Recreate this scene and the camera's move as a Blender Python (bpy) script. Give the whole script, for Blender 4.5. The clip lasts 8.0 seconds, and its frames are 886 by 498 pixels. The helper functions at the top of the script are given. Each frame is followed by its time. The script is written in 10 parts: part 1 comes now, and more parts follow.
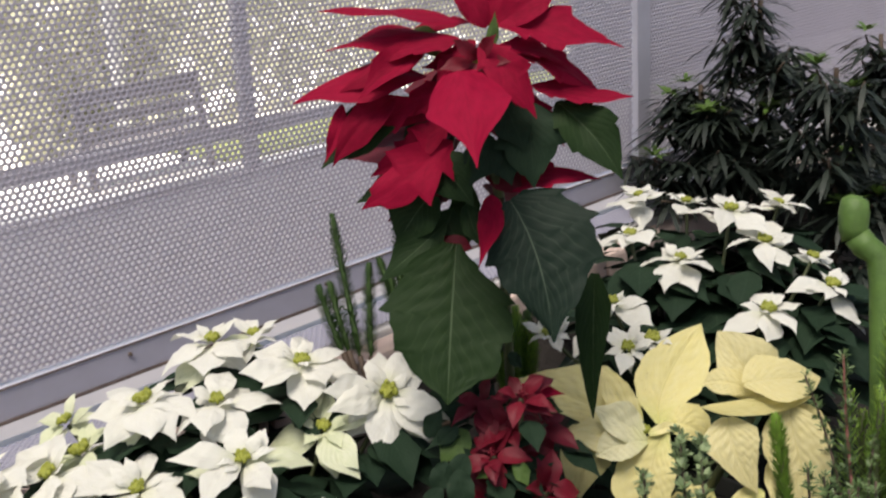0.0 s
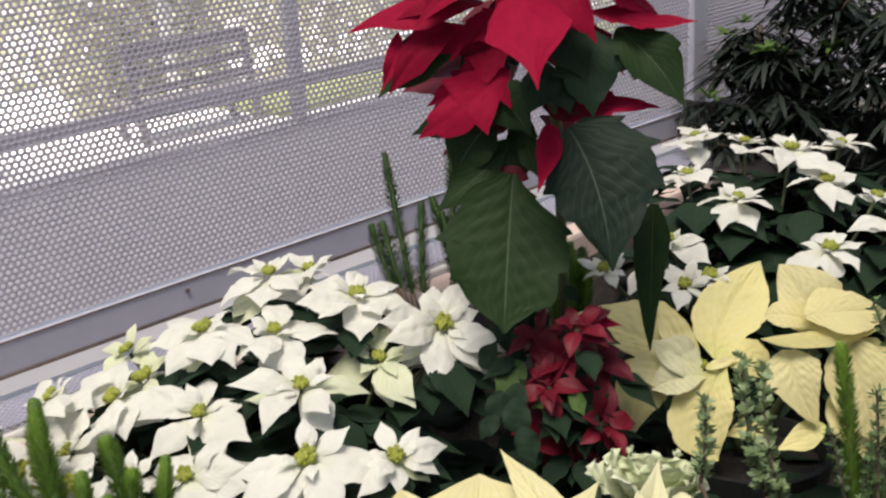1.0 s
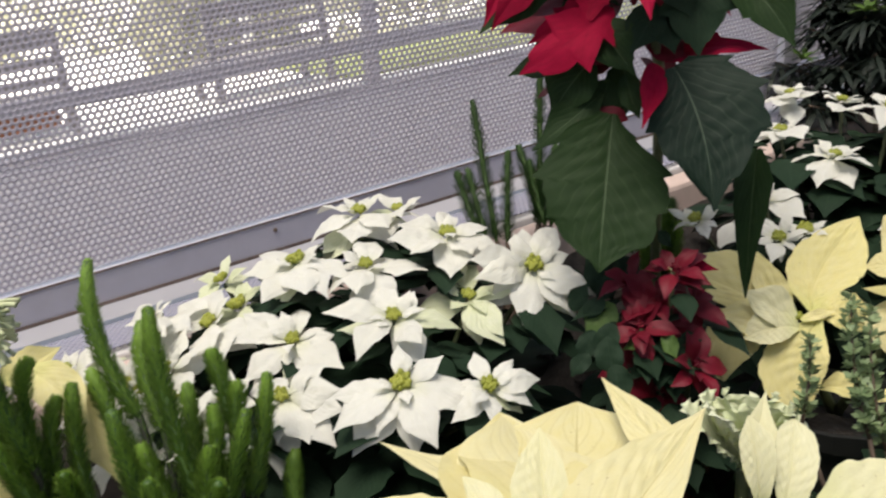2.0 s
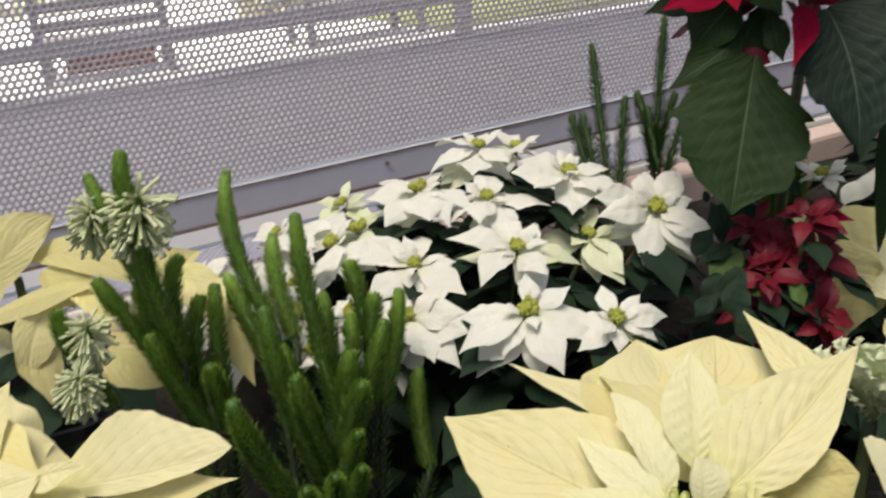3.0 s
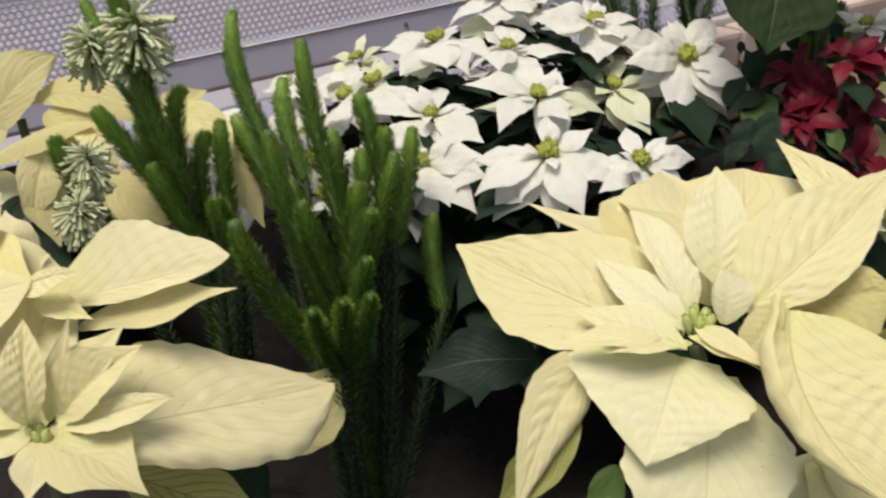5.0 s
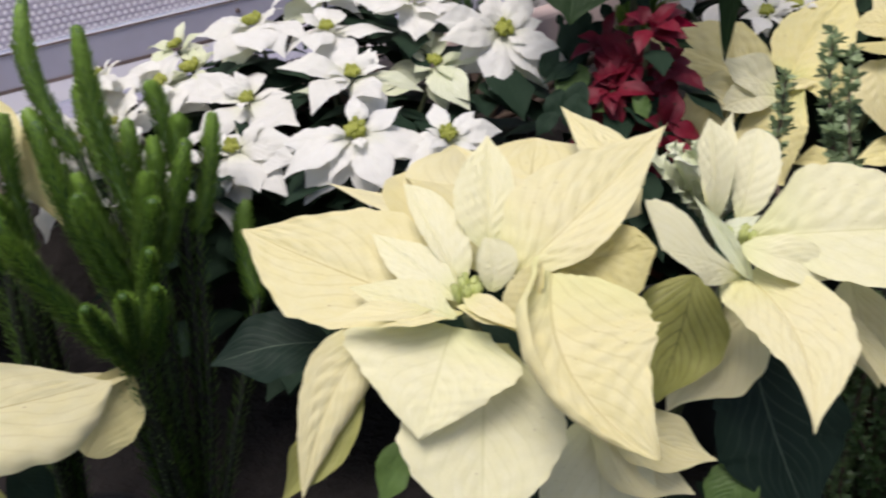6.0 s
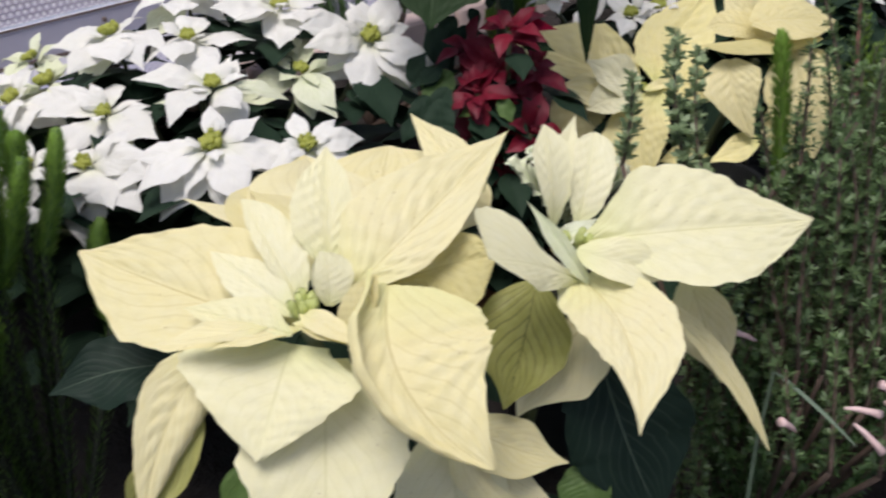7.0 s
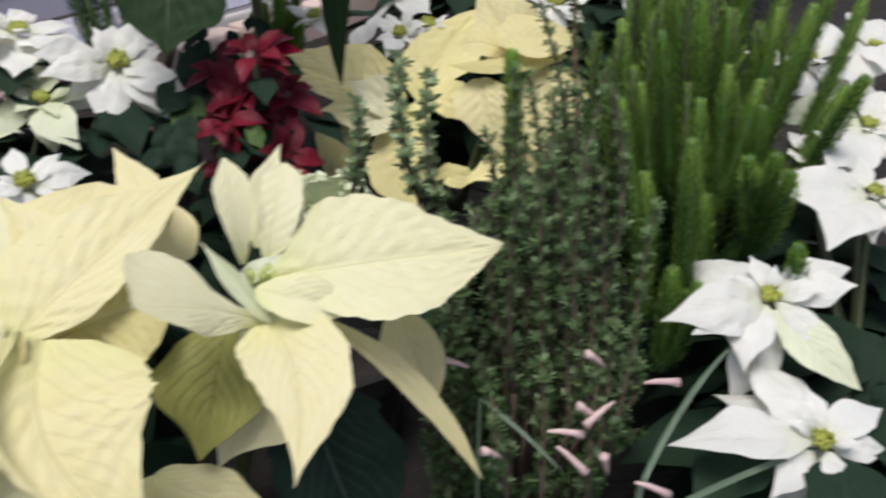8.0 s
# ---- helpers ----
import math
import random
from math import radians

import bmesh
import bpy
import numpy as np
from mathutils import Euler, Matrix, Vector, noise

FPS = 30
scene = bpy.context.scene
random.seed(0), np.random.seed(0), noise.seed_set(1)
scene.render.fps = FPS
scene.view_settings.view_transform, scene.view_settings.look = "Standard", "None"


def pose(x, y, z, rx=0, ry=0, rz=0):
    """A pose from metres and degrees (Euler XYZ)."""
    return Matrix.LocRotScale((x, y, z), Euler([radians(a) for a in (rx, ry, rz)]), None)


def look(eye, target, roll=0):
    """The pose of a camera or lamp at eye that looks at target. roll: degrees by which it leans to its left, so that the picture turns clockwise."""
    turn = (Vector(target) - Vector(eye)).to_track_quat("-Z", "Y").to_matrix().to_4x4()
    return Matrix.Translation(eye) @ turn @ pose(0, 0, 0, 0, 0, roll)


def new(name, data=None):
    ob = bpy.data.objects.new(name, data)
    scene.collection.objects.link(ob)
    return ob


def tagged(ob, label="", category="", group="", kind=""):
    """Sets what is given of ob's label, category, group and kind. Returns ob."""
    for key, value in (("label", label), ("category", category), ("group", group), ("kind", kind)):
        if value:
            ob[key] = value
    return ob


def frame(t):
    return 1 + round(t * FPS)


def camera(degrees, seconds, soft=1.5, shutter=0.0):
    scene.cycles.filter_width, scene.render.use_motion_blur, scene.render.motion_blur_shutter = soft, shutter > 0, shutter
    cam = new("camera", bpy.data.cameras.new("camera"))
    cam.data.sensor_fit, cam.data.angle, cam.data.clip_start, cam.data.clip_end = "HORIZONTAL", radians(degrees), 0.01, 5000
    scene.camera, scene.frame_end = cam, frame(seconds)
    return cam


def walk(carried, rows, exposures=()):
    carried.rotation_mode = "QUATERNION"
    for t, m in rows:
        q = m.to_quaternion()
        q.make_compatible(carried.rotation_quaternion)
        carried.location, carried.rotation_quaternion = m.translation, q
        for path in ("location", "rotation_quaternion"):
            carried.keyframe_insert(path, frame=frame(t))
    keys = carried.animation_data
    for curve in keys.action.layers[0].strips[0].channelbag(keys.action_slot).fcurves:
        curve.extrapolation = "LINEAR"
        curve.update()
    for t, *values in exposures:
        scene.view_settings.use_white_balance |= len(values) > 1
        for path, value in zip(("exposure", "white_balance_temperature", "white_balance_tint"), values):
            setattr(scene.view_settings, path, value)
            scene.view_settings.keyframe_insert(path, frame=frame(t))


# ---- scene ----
# ---- camera ----
cam = camera(53.8, 8.0, soft=2.2, shutter=0.45)
METRES, EYE, TILT, LEAN, TURN = 0.50, 1.45, -12.0, 3.0, 0.0
ROWS = [
    (0.0, 0.0, 0.0, 0.0, 0.0, 0.0, -0.0),
    (0.2, -0.0021, -0.0028, -0.007, 0.56, -0.95, -0.25),
    (0.5, -0.018, 0.0247, -0.0438, 1.27, -1.74, -0.28),
    (0.7, -0.0204, 0.0147, -0.0504, 1.83, -2.14, -0.32),
    (1.0, -0.0255, 0.0057, -0.0615, 2.82, -2.47, -0.19),
    (1.2, -0.0407, -0.0079, -0.0744, 3.46, -2.75, -0.42),
    (1.5, -0.0719, -0.0012, -0.1052, 4.45, -3.22, -0.89),
    (1.7, -0.0793, -0.0006, -0.1248, 5.32, -3.49, -1.31),
    (2.8, -0.1904, -0.0422, -0.182, 10.0, -6.06, -4.76),
    (3.0, -0.2127, -0.043, -0.2123, 10.9, -6.66, -5.45),
    (3.2, -0.2211, -0.0485, -0.2186, 11.67, -7.43, -6.1),
    (3.5, -0.2512, -0.0524, -0.2389, 12.87, -8.49, -6.16),
    (3.7, -0.2502, -0.0503, -0.2599, 13.37, -9.1, -6.32),
    (4.0, -0.2411, -0.0413, -0.2908, 13.84, -10.08, -6.39),
    (4.2, -0.2472, -0.0408, -0.2998, 13.99, -10.79, -6.35),
    (5.3, -0.1638, 0.0121, -0.3444, 11.54, -12.7, -4.83),
    (5.5, -0.1503, 0.0099, -0.3437, 10.27, -12.82, -4.52),
    (5.7, -0.1067, 0.0176, -0.3421, 8.94, -12.79, -3.85),
    (6.0, -0.0322, 0.0423, -0.3425, 6.4, -12.65, -3.18),
    (6.2, -0.0241, 0.0448, -0.3423, 4.95, -12.7, -3.06),
    (6.5, -0.0086, 0.061, -0.3481, 3.38, -12.64, -2.79),
    (6.7, 0.0119, 0.0602, -0.3413, 2.46, -12.39, -2.75),
    (7.0, 0.0577, 0.0655, -0.3302, 0.95, -12.3, -2.09),
    (7.2, 0.0876, 0.0756, -0.3277, -0.41, -12.02, -1.88),
    (7.5, 0.1453, 0.0784, -0.3187, -2.68, -11.72, -1.42),
    (7.7, 0.1931, 0.0878, -0.3155, -4.51, -11.55, -1.29),
    (8.0, 0.2668, 0.0996, -0.3092, -7.41, -11.23, -0.77),
]
EXPOSURES = [(0.0, 0.79, 7300, 9), (1.5, 0.81, 7300, 8), (3.5, 0.65, 7650, 6), (4.1, 0.64, 7800, 5), (5.5, 0.78, 7000, 13), (6.5, 0.79, 6560, 16), (8.0, 0.78, 6550, 11)]
walk(cam, [(t, pose(0, 0, EYE, TILT, LEAN, TURN) @ pose(METRES * x, METRES * y, METRES * z, 90 + pitch, roll, yaw)) for t, x, y, z, yaw, pitch, roll in ROWS], EXPOSURES)

# ---- daylight ----
world = bpy.data.worlds.new("sky")
scene.world = world
world.use_nodes = True
wn = world.node_tree.nodes
sky = wn.new("ShaderNodeTexSky")
sky.sky_type, sky.sun_disc = "NISHITA", False
sky.sun_elevation, sky.sun_rotation = radians(67), radians(203)
sky.air_density, sky.dust_density = 1.0, 2.5
wn["Background"].inputs["Strength"].default_value = 0.17
world.node_tree.links.new(sky.outputs["Color"], wn["Background"].inputs["Color"])
sun = new("sun", bpy.data.lights.new("sun", "SUN"))
sun.data.energy, sun.data.angle, sun.data.color = 5.0, radians(30), (1.0, 0.97, 0.93)
sun.matrix_world = look((-0.8, -1.4, 5.5), (0, 0.5, 0.5))


# ---- materials ----
def nodes(name):
    m = bpy.data.materials.new(name)
    m.use_nodes = True
    return m, m.node_tree.nodes, m.node_tree.links.new, m.node_tree.nodes["Principled BSDF"]


def math_node(n, ln, op, a, b=None, c=None):
    k = n.new("ShaderNodeMath")
    k.operation = op
    for i, v in enumerate((a, b, c)):
        if v is None:
            continue
        if isinstance(v, (int, float)):
            k.inputs[i].default_value = v
        else:
            ln(v, k.inputs[i])
    return k.outputs[0]


def mix_rgb(n, ln, fac, a, b, blend="MIX"):
    k = n.new("ShaderNodeMix")
    k.data_type, k.blend_type = "RGBA", blend
    for sock, v in ((k.inputs["Factor"], fac), (k.inputs["A"], a), (k.inputs["B"], b)):
        if isinstance(v, (int, float)):
            sock.default_value = v
        elif isinstance(v, tuple):
            sock.default_value = (*v, 1) if len(v) == 3 else v
        else:
            ln(v, sock)
    return k.outputs["Result"]


def noise_tex(n, ln, scale, detail=4, rough=0.6, vec=None):
    k = n.new("ShaderNodeTexNoise")
    k.inputs["Scale"].default_value, k.inputs["Detail"].default_value, k.inputs["Roughness"].default_value = scale, detail, rough
    if vec is None:
        vec = n.new("ShaderNodeTexCoord").outputs["Object"]
    ln(vec, k.inputs["Vector"])
    return k.outputs["Fac"]


def ramp(n, ln, fac, lo, hi):
    k = n.new("ShaderNodeMapRange")
    k.inputs["From Min"].default_value, k.inputs["From Max"].default_value = lo, hi
    ln(fac, k.inputs["Value"])
    return k.outputs["Result"]


def plain(name, colour, rough=0.6, metal=0.0, spread=0.15, scale=40.0, bump=0.15, dist=0.002):
    """A surface with grain at two scales."""
    m, n, ln, b = nodes(name)
    f1, f2 = noise_tex(n, ln, scale), noise_tex(n, ln, scale / 9, 3)
    f = math_node(n, ln, "MULTIPLY_ADD", f1, 0.5, math_node(n, ln, "MULTIPLY", f2, 0.5))
    f = ramp(n, ln, f, 0.3, 0.7)
    dark = tuple(c * (1 - spread) for c in colour)
    light = tuple(min(1, c * (1 + spread)) for c in colour)
    ln(mix_rgb(n, ln, f, dark, light), b.inputs["Base Color"])
    b.inputs["Metallic"].default_value = metal
    ln(math_node(n, ln, "MULTIPLY_ADD", f2, 0.2, rough - 0.1), b.inputs["Roughness"])
    if bump:
        k = n.new("ShaderNodeBump")
        k.inputs["Strength"].default_value, k.inputs["Distance"].default_value = bump, dist
        ln(f1, k.inputs["Height"])
        ln(k.outputs["Normal"], b.inputs["Normal"])
    return m


def leaf_material(name, colour, second, vein, count=9, slant=0.55, rough=0.45, through_light=0.3, vein_mix=0.5, bump=0.25, tint=0.1, edge=None, specks=0.0, shine=0.3, side_mix=0.45):
    """A leaf: midrib and side veins along the leaf's own map, mottling, light that shines through."""
    m, n, ln, b = nodes(name)
    uv = n.new("ShaderNodeUVMap")
    sep = n.new("ShaderNodeSeparateXYZ")
    ln(uv.outputs["UV"], sep.inputs[0])
    u, v = sep.outputs[0], sep.outputs[1]
    wob = noise_tex(n, ln, 3.0, 2, 0.5, uv.outputs["UV"])
    a = math_node(n, ln, "ABSOLUTE", math_node(n, ln, "MULTIPLY_ADD", v, 2.0, -1.0))
    rib = math_node(n, ln, "SUBTRACT", 1.0, ramp(n, ln, a, 0.004, 0.02))
    s = math_node(n, ln, "MULTIPLY_ADD", a, -slant, u)
    s = math_node(n, ln, "MULTIPLY_ADD", wob, 0.16, math_node(n, ln, "SUBTRACT", s, 0.08))
    fr = math_node(n, ln, "PINGPONG", math_node(n, ln, "MULTIPLY", s, float(count)), 0.5)
    side = math_node(n, ln, "SUBTRACT", 1.0, ramp(n, ln, fr, 0.0, 0.13))
    fade = math_node(n, ln, "SUBTRACT", 1.0, ramp(n, ln, a, 0.55, 1.0))
    side = math_node(n, ln, "MULTIPLY", side, math_node(n, ln, "MULTIPLY", fade, side_mix))
    veins = math_node(n, ln, "MULTIPLY", math_node(n, ln, "MAXIMUM", rib, side), vein_mix)
    info = n.new("ShaderNodeObjectInfo")
    blot = noise_tex(n, ln, 9.0, 4, 0.6, uv.outputs["UV"])
    fine = noise_tex(n, ln, 70.0, 3, 0.6, uv.outputs["UV"])
    mixf = math_node(n, ln, "MULTIPLY_ADD", info.outputs["Random"], 0.55, math_node(n, ln, "MULTIPLY_ADD", ramp(n, ln, blot, 0.3, 0.72), 0.55, -0.1))
    base = mix_rgb(n, ln, mixf, colour, second)
    if edge:
        near_base = math_node(n, ln, "SUBTRACT", 1.0, ramp(n, ln, u, 0.0, 0.32))
        base = mix_rgb(n, ln, math_node(n, ln, "MULTIPLY", near_base, 0.8), base, edge)
    base = mix_rgb(n, ln, veins, base, vein)
    if specks:
        dots = noise_tex(n, ln, 34.0, 2, 0.4, uv.outputs["UV"])
        dots = math_node(n, ln, "MULTIPLY", ramp(n, ln, dots, 0.735, 0.76), 0.55 * specks)
        base = mix_rgb(n, ln, dots, base, (0.28, 0.17, 0.07))
    val = math_node(n, ln, "MULTIPLY_ADD", fine, tint * 1.4, 1.0 - tint)
    hsv = n.new("ShaderNodeHueSaturation")
    ln(base, hsv.inputs["Color"])
    ln(val, hsv.inputs["Value"])
    ln(hsv.outputs["Color"], b.inputs["Base Color"])
    b.inputs["Roughness"].default_value = rough
    b.inputs["Specular IOR Level"].default_value = shine
    k = n.new("ShaderNodeBump")
    k.inputs["Strength"].default_value, k.inputs["Distance"].default_value = bump, 0.002
    quilt = math_node(n, ln, "MULTIPLY_ADD", fine, 0.25, ramp(n, ln, fr, 0.0, 0.5))
    ln(math_node(n, ln, "MULTIPLY_ADD", rib, -0.6, quilt), k.inputs["Height"])
    ln(k.outputs["Normal"], b.inputs["Normal"])
    tr = n.new("ShaderNodeBsdfTranslucent")
    ln(hsv.outputs["Color"], tr.inputs["Color"])
    ms = n.new("ShaderNodeMixShader")
    ms.inputs[0].default_value = through_light
    ln(b.outputs[0], ms.inputs[1])
    ln(tr.outputs[0], ms.inputs[2])
    ln(ms.outputs[0], n["Material Output"].inputs["Surface"])
    return m


def needle_material(name, dark, light, rough=0.5, young_lit=0.1):
    """Needles and small leaves: each one a shade of its own."""
    m, n, ln, b = nodes(name)
    geo = n.new("ShaderNodeNewGeometry")
    info = n.new("ShaderNodeObjectInfo")
    f = math_node(n, ln, "MULTIPLY_ADD", info.outputs["Random"], 0.25, math_node(n, ln, "MULTIPLY", geo.outputs["Random Per Island"], 0.45))
    gen = n.new("ShaderNodeSeparateXYZ")
    ln(n.new("ShaderNodeTexCoord").outputs["Generated"], gen.inputs[0])
    # Paler fresh tops; shade lower down is also put into this ramp.
    f = math_node(n, ln, "MULTIPLY_ADD", ramp(n, ln, gen.outputs[2], 0.55, 1.0), young_lit, f)
    ln(mix_rgb(n, ln, f, dark, light), b.inputs["Base Color"])
    b.inputs["Roughness"].default_value = rough
    tr = n.new("ShaderNodeBsdfTranslucent")
    ln(mix_rgb(n, ln, f, dark, light), tr.inputs["Color"])
    ms = n.new("ShaderNodeMixShader")
    ms.inputs[0].default_value = 0.2
    ln(b.outputs[0], ms.inputs[1])
    ln(tr.outputs[0], ms.inputs[2])
    ln(ms.outputs[0], n["Material Output"].inputs["Surface"])
    return m


WHITE_BRACT = leaf_material("white_bract", (0.78, 0.775, 0.695), (0.83, 0.83, 0.77), (0.70, 0.74, 0.55), 7, rough=0.55, through_light=0.3, vein_mix=0.34, bump=0.14, tint=0.05, edge=(0.74, 0.76, 0.54), shine=0.2)
GREENISH_BRACT = leaf_material("greenish_bract", (0.66, 0.71, 0.44), (0.79, 0.81, 0.64), (0.48, 0.58, 0.28), 7, through_light=0.25, vein_mix=0.5, tint=0.08)
CREAM_BRACT = leaf_material("cream_bract", (0.735, 0.665, 0.33), (0.765, 0.72, 0.455), (0.42, 0.34, 0.12), 8, rough=0.55, through_light=0.2, vein_mix=0.58, bump=0.12, tint=0.1, side_mix=0.36, edge=(0.71, 0.70, 0.33), specks=1.0, shine=0.2)
PALE_BRACT = leaf_material("pale_bract", (0.735, 0.705, 0.41), (0.77, 0.752, 0.525), (0.52, 0.50, 0.20), 8, rough=0.55, through_light=0.2, vein_mix=0.45, bump=0.12, tint=0.1, side_mix=0.36, edge=(0.68, 0.70, 0.34), specks=0.8, shine=0.2)
BUTTER_BRACT = leaf_material("butter_bract", (0.76, 0.685, 0.285), (0.79, 0.735, 0.42), (0.48, 0.40, 0.13), 8, rough=0.55, through_light=0.2, vein_mix=0.4, bump=0.12, tint=0.1, edge=(0.62, 0.64, 0.24), specks=1.0, shine=0.2, side_mix=0.25)
# Dull yellow of older bracts; a few shaded ones are given it too.
DULL_BRACT = leaf_material("dull_bract", (0.63, 0.57, 0.25), (0.70, 0.65, 0.34), (0.44, 0.38, 0.13), 8, rough=0.55, through_light=0.3, vein_mix=0.4, bump=0.2, tint=0.08, specks=0.6, shine=0.2, side_mix=0.40)
YELLOW_BRACT = leaf_material("yellow_bract", (0.73, 0.65, 0.295), (0.76, 0.70, 0.40), (0.52, 0.43, 0.12), 8, rough=0.5, through_light=0.3, vein_mix=0.4, bump=0.2, tint=0.08, side_mix=0.40)
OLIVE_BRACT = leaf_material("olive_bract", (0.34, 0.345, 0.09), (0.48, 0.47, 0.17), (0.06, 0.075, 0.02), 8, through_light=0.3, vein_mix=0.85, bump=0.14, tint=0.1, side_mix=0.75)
RED_BRACT = leaf_material("red_bract", (0.19, 0.003, 0.020), (0.34, 0.006, 0.038), (0.09, 0.002, 0.011), 9, rough=0.7, through_light=0.14, vein_mix=0.25, bump=0.05, shine=0.08)
# The small plant's own dark red; in the tall one, painted shade.
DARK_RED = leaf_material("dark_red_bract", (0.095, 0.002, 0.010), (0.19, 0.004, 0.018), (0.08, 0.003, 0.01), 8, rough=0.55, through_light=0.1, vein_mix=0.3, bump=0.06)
GREEN_LEAF = leaf_material("green_leaf", (0.010, 0.026, 0.007), (0.018, 0.040, 0.011), (0.13, 0.18, 0.10), 8, rough=0.62, through_light=0.06, side_mix=0.16, vein_mix=0.5, bump=0.10, shine=0.15)
DARK_GREEN_LEAF = leaf_material("dark_green_leaf", (0.006, 0.016, 0.010), (0.010, 0.024, 0.015), (0.12, 0.165, 0.11), 9, rough=0.6, through_light=0.05, side_mix=0.26, vein_mix=0.55, bump=0.10, shine=0.15)
FRILLED_LEAF = leaf_material("frilled_leaf", (0.68, 0.74, 0.45), (0.80, 0.82, 0.66), (0.44, 0.56, 0.22), 7, rough=0.55, through_light=0.2, vein_mix=0.6, bump=0.1, tint=0.1, edge=(0.42, 0.54, 0.20), shine=0.2)
BRIGHT_LEAF = leaf_material("bright_leaf", (0.07, 0.13, 0.03), (0.12, 0.20, 0.05), (0.05, 0.10, 0.03), 9, rough=0.5, through_light=0.2, vein_mix=0.7)
DARK_LEAF = leaf_material("dark_leaf", (0.011, 0.025, 0.014), (0.018, 0.038, 0.020), (0.034, 0.060, 0.038), 9, rough=0.65, through_light=0.05, vein_mix=0.6, bump=0.08, shine=0.12)
NEEDLE = needle_material("needle", (0.056, 0.126, 0.020), (0.22, 0.37, 0.055), young_lit=0.65)
# Green for the lower stems: shade near the pot is put into it.
NEEDLE_SHADED = needle_material("needle_shaded", (0.036, 0.085, 0.016), (0.12, 0.22, 0.038), young_lit=0.3)
# The kerb plant's own dark green; also used as painted shade inside bushes.
NEEDLE_DARK = needle_material("needle_dark", (0.025, 0.060, 0.016), (0.06, 0.125, 0.03), young_lit=0.3)
NEEDLE_BRIGHT = needle_material("needle_bright", (0.085, 0.175, 0.028), (0.32, 0.48, 0.09), young_lit=0.75)
# Near-black stem colour: the shade at the plants' feet is painted in.
SHADED_STEM = plain("shaded_stem", (0.014, 0.020, 0.009), 0.7, spread=0.3, scale=200, bump=0.4)
NEEDLE_CORE = plain("needle_core", (0.045, 0.10, 0.018), 0.6, spread=0.4, scale=300, bump=0.5)
HEATH = needle_material("heath", (0.042, 0.082, 0.027), (0.16, 0.25, 0.09), young_lit=0.35)
HEATH_PALE = needle_material("heath_pale", (0.14, 0.21, 0.09), (0.36, 0.45, 0.24), young_lit=0.3)
TREE_LEAF = needle_material("tree_leaf", (0.011, 0.019, 0.015), (0.030, 0.043, 0.030))
TREE_TIP = needle_material("tree_tip", (0.05, 0.11, 0.02), (0.13, 0.22, 0.04))
TUBE_FLOWER = needle_material("tube_flower", (0.54, 0.60, 0.33), (0.80, 0.82, 0.56))
PINK_FLOWER = needle_material("pink_flower", (0.60, 0.38, 0.37), (0.80, 0.66, 0.60))
BUD = needle_material("bud", (0.24, 0.27, 0.035), (0.48, 0.50, 0.09))
BED_END = plain("bed_end", (0.5, 0.49, 0.48), 0.85, 0.0, 0.12, 14, 0.3)
GRASS_BLADE = plain("grass_blade", (0.10, 0.145, 0.09), 0.5, spread=0.2, scale=90)
SUCCULENT = plain("succulent", (0.08, 0.155, 0.028), 0.6, spread=0.35, scale=90, bump=0.5)
STEM = plain("stem", (0.06, 0.075, 0.03), 0.6, spread=0.3, scale=120)
WOOD_STEM = plain("wood_stem", (0.075, 0.050, 0.034), 0.75, spread=0.35, scale=150)
RED_STEM = plain("red_stem", (0.22, 0.085, 0.065), 0.6, spread=0.3, scale=120)
POT = plain("pot_plastic", (0.012, 0.013, 0.012), 0.5, spread=0.3, scale=60)
CLAY = plain("pot_clay", (0.24, 0.10, 0.055), 0.85, spread=0.25, scale=60)
SOIL = plain("soil", (0.016, 0.013, 0.011), 0.95, spread=0.6, scale=45, bump=0.9, dist=0.01)
PANEL = plain("panel_paint", (0.44, 0.41, 0.475), 0.42, 0.0, 0.06, 30, 0.05)
RAIL = plain("rail_paint", (0.48, 0.47, 0.54), 0.4, 0.2, 0.10, 25, 0.08)
RUST = plain("rust_line", (0.15, 0.11, 0.095), 0.85, 0.0, 0.5, 70, 0.3)
GRATE = plain("grate_paint", (0.27, 0.27, 0.345), 0.45, 0.0, 0.08, 30, 0.05)
STONE = plain("pink_stone", (0.56, 0.44, 0.39), 0.85, 0.0, 0.12, 45, 0.35)
CONCRETE = plain("concrete", (0.55, 0.54, 0.53), 0.85, 0.0, 0.12, 14, 0.3)
PALE_WALL = plain("pale_wall", (0.42, 0.40, 0.43), 0.75, 0.0, 0.08, 8, 0.15)
LOW_WALL = plain("low_wall_paint", (0.70, 0.68, 0.70), 0.7, 0.0, 0.05, 5, 0.1)
PAVING = plain("paving", (0.80, 0.79, 0.76), 0.9, 0.0, 0.08, 6, 0.2)
FRAME = plain("frame_paint", (0.30, 0.29, 0.32), 0.5, 0.0, 0.1, 20, 0.1)
CHAIR_WOOD = plain("chair_wood", (0.22, 0.20, 0.20), 0.7, 0.0, 0.25, 30, 0.3)
GROUND = plain("ground", (0.13, 0.14, 0.09), 0.95, 0.0, 0.35, 2, 0.5)
# Leaf colour bleached nearly white: the glare outside is put into it.
GLARE_HEDGE = needle_material("glare_hedge_leaf", (0.42, 0.42, 0.29), (0.76, 0.74, 0.55))
ROOF_PAINT = plain("roof_paint", (0.75, 0.75, 0.75), 0.5, 0.0, 0.05, 10, 0.05)
# Glass tinted grey only to dim the daylight that comes inside.
DIMMING_GLASS, gn, gl, gb = nodes("dimming_glass")
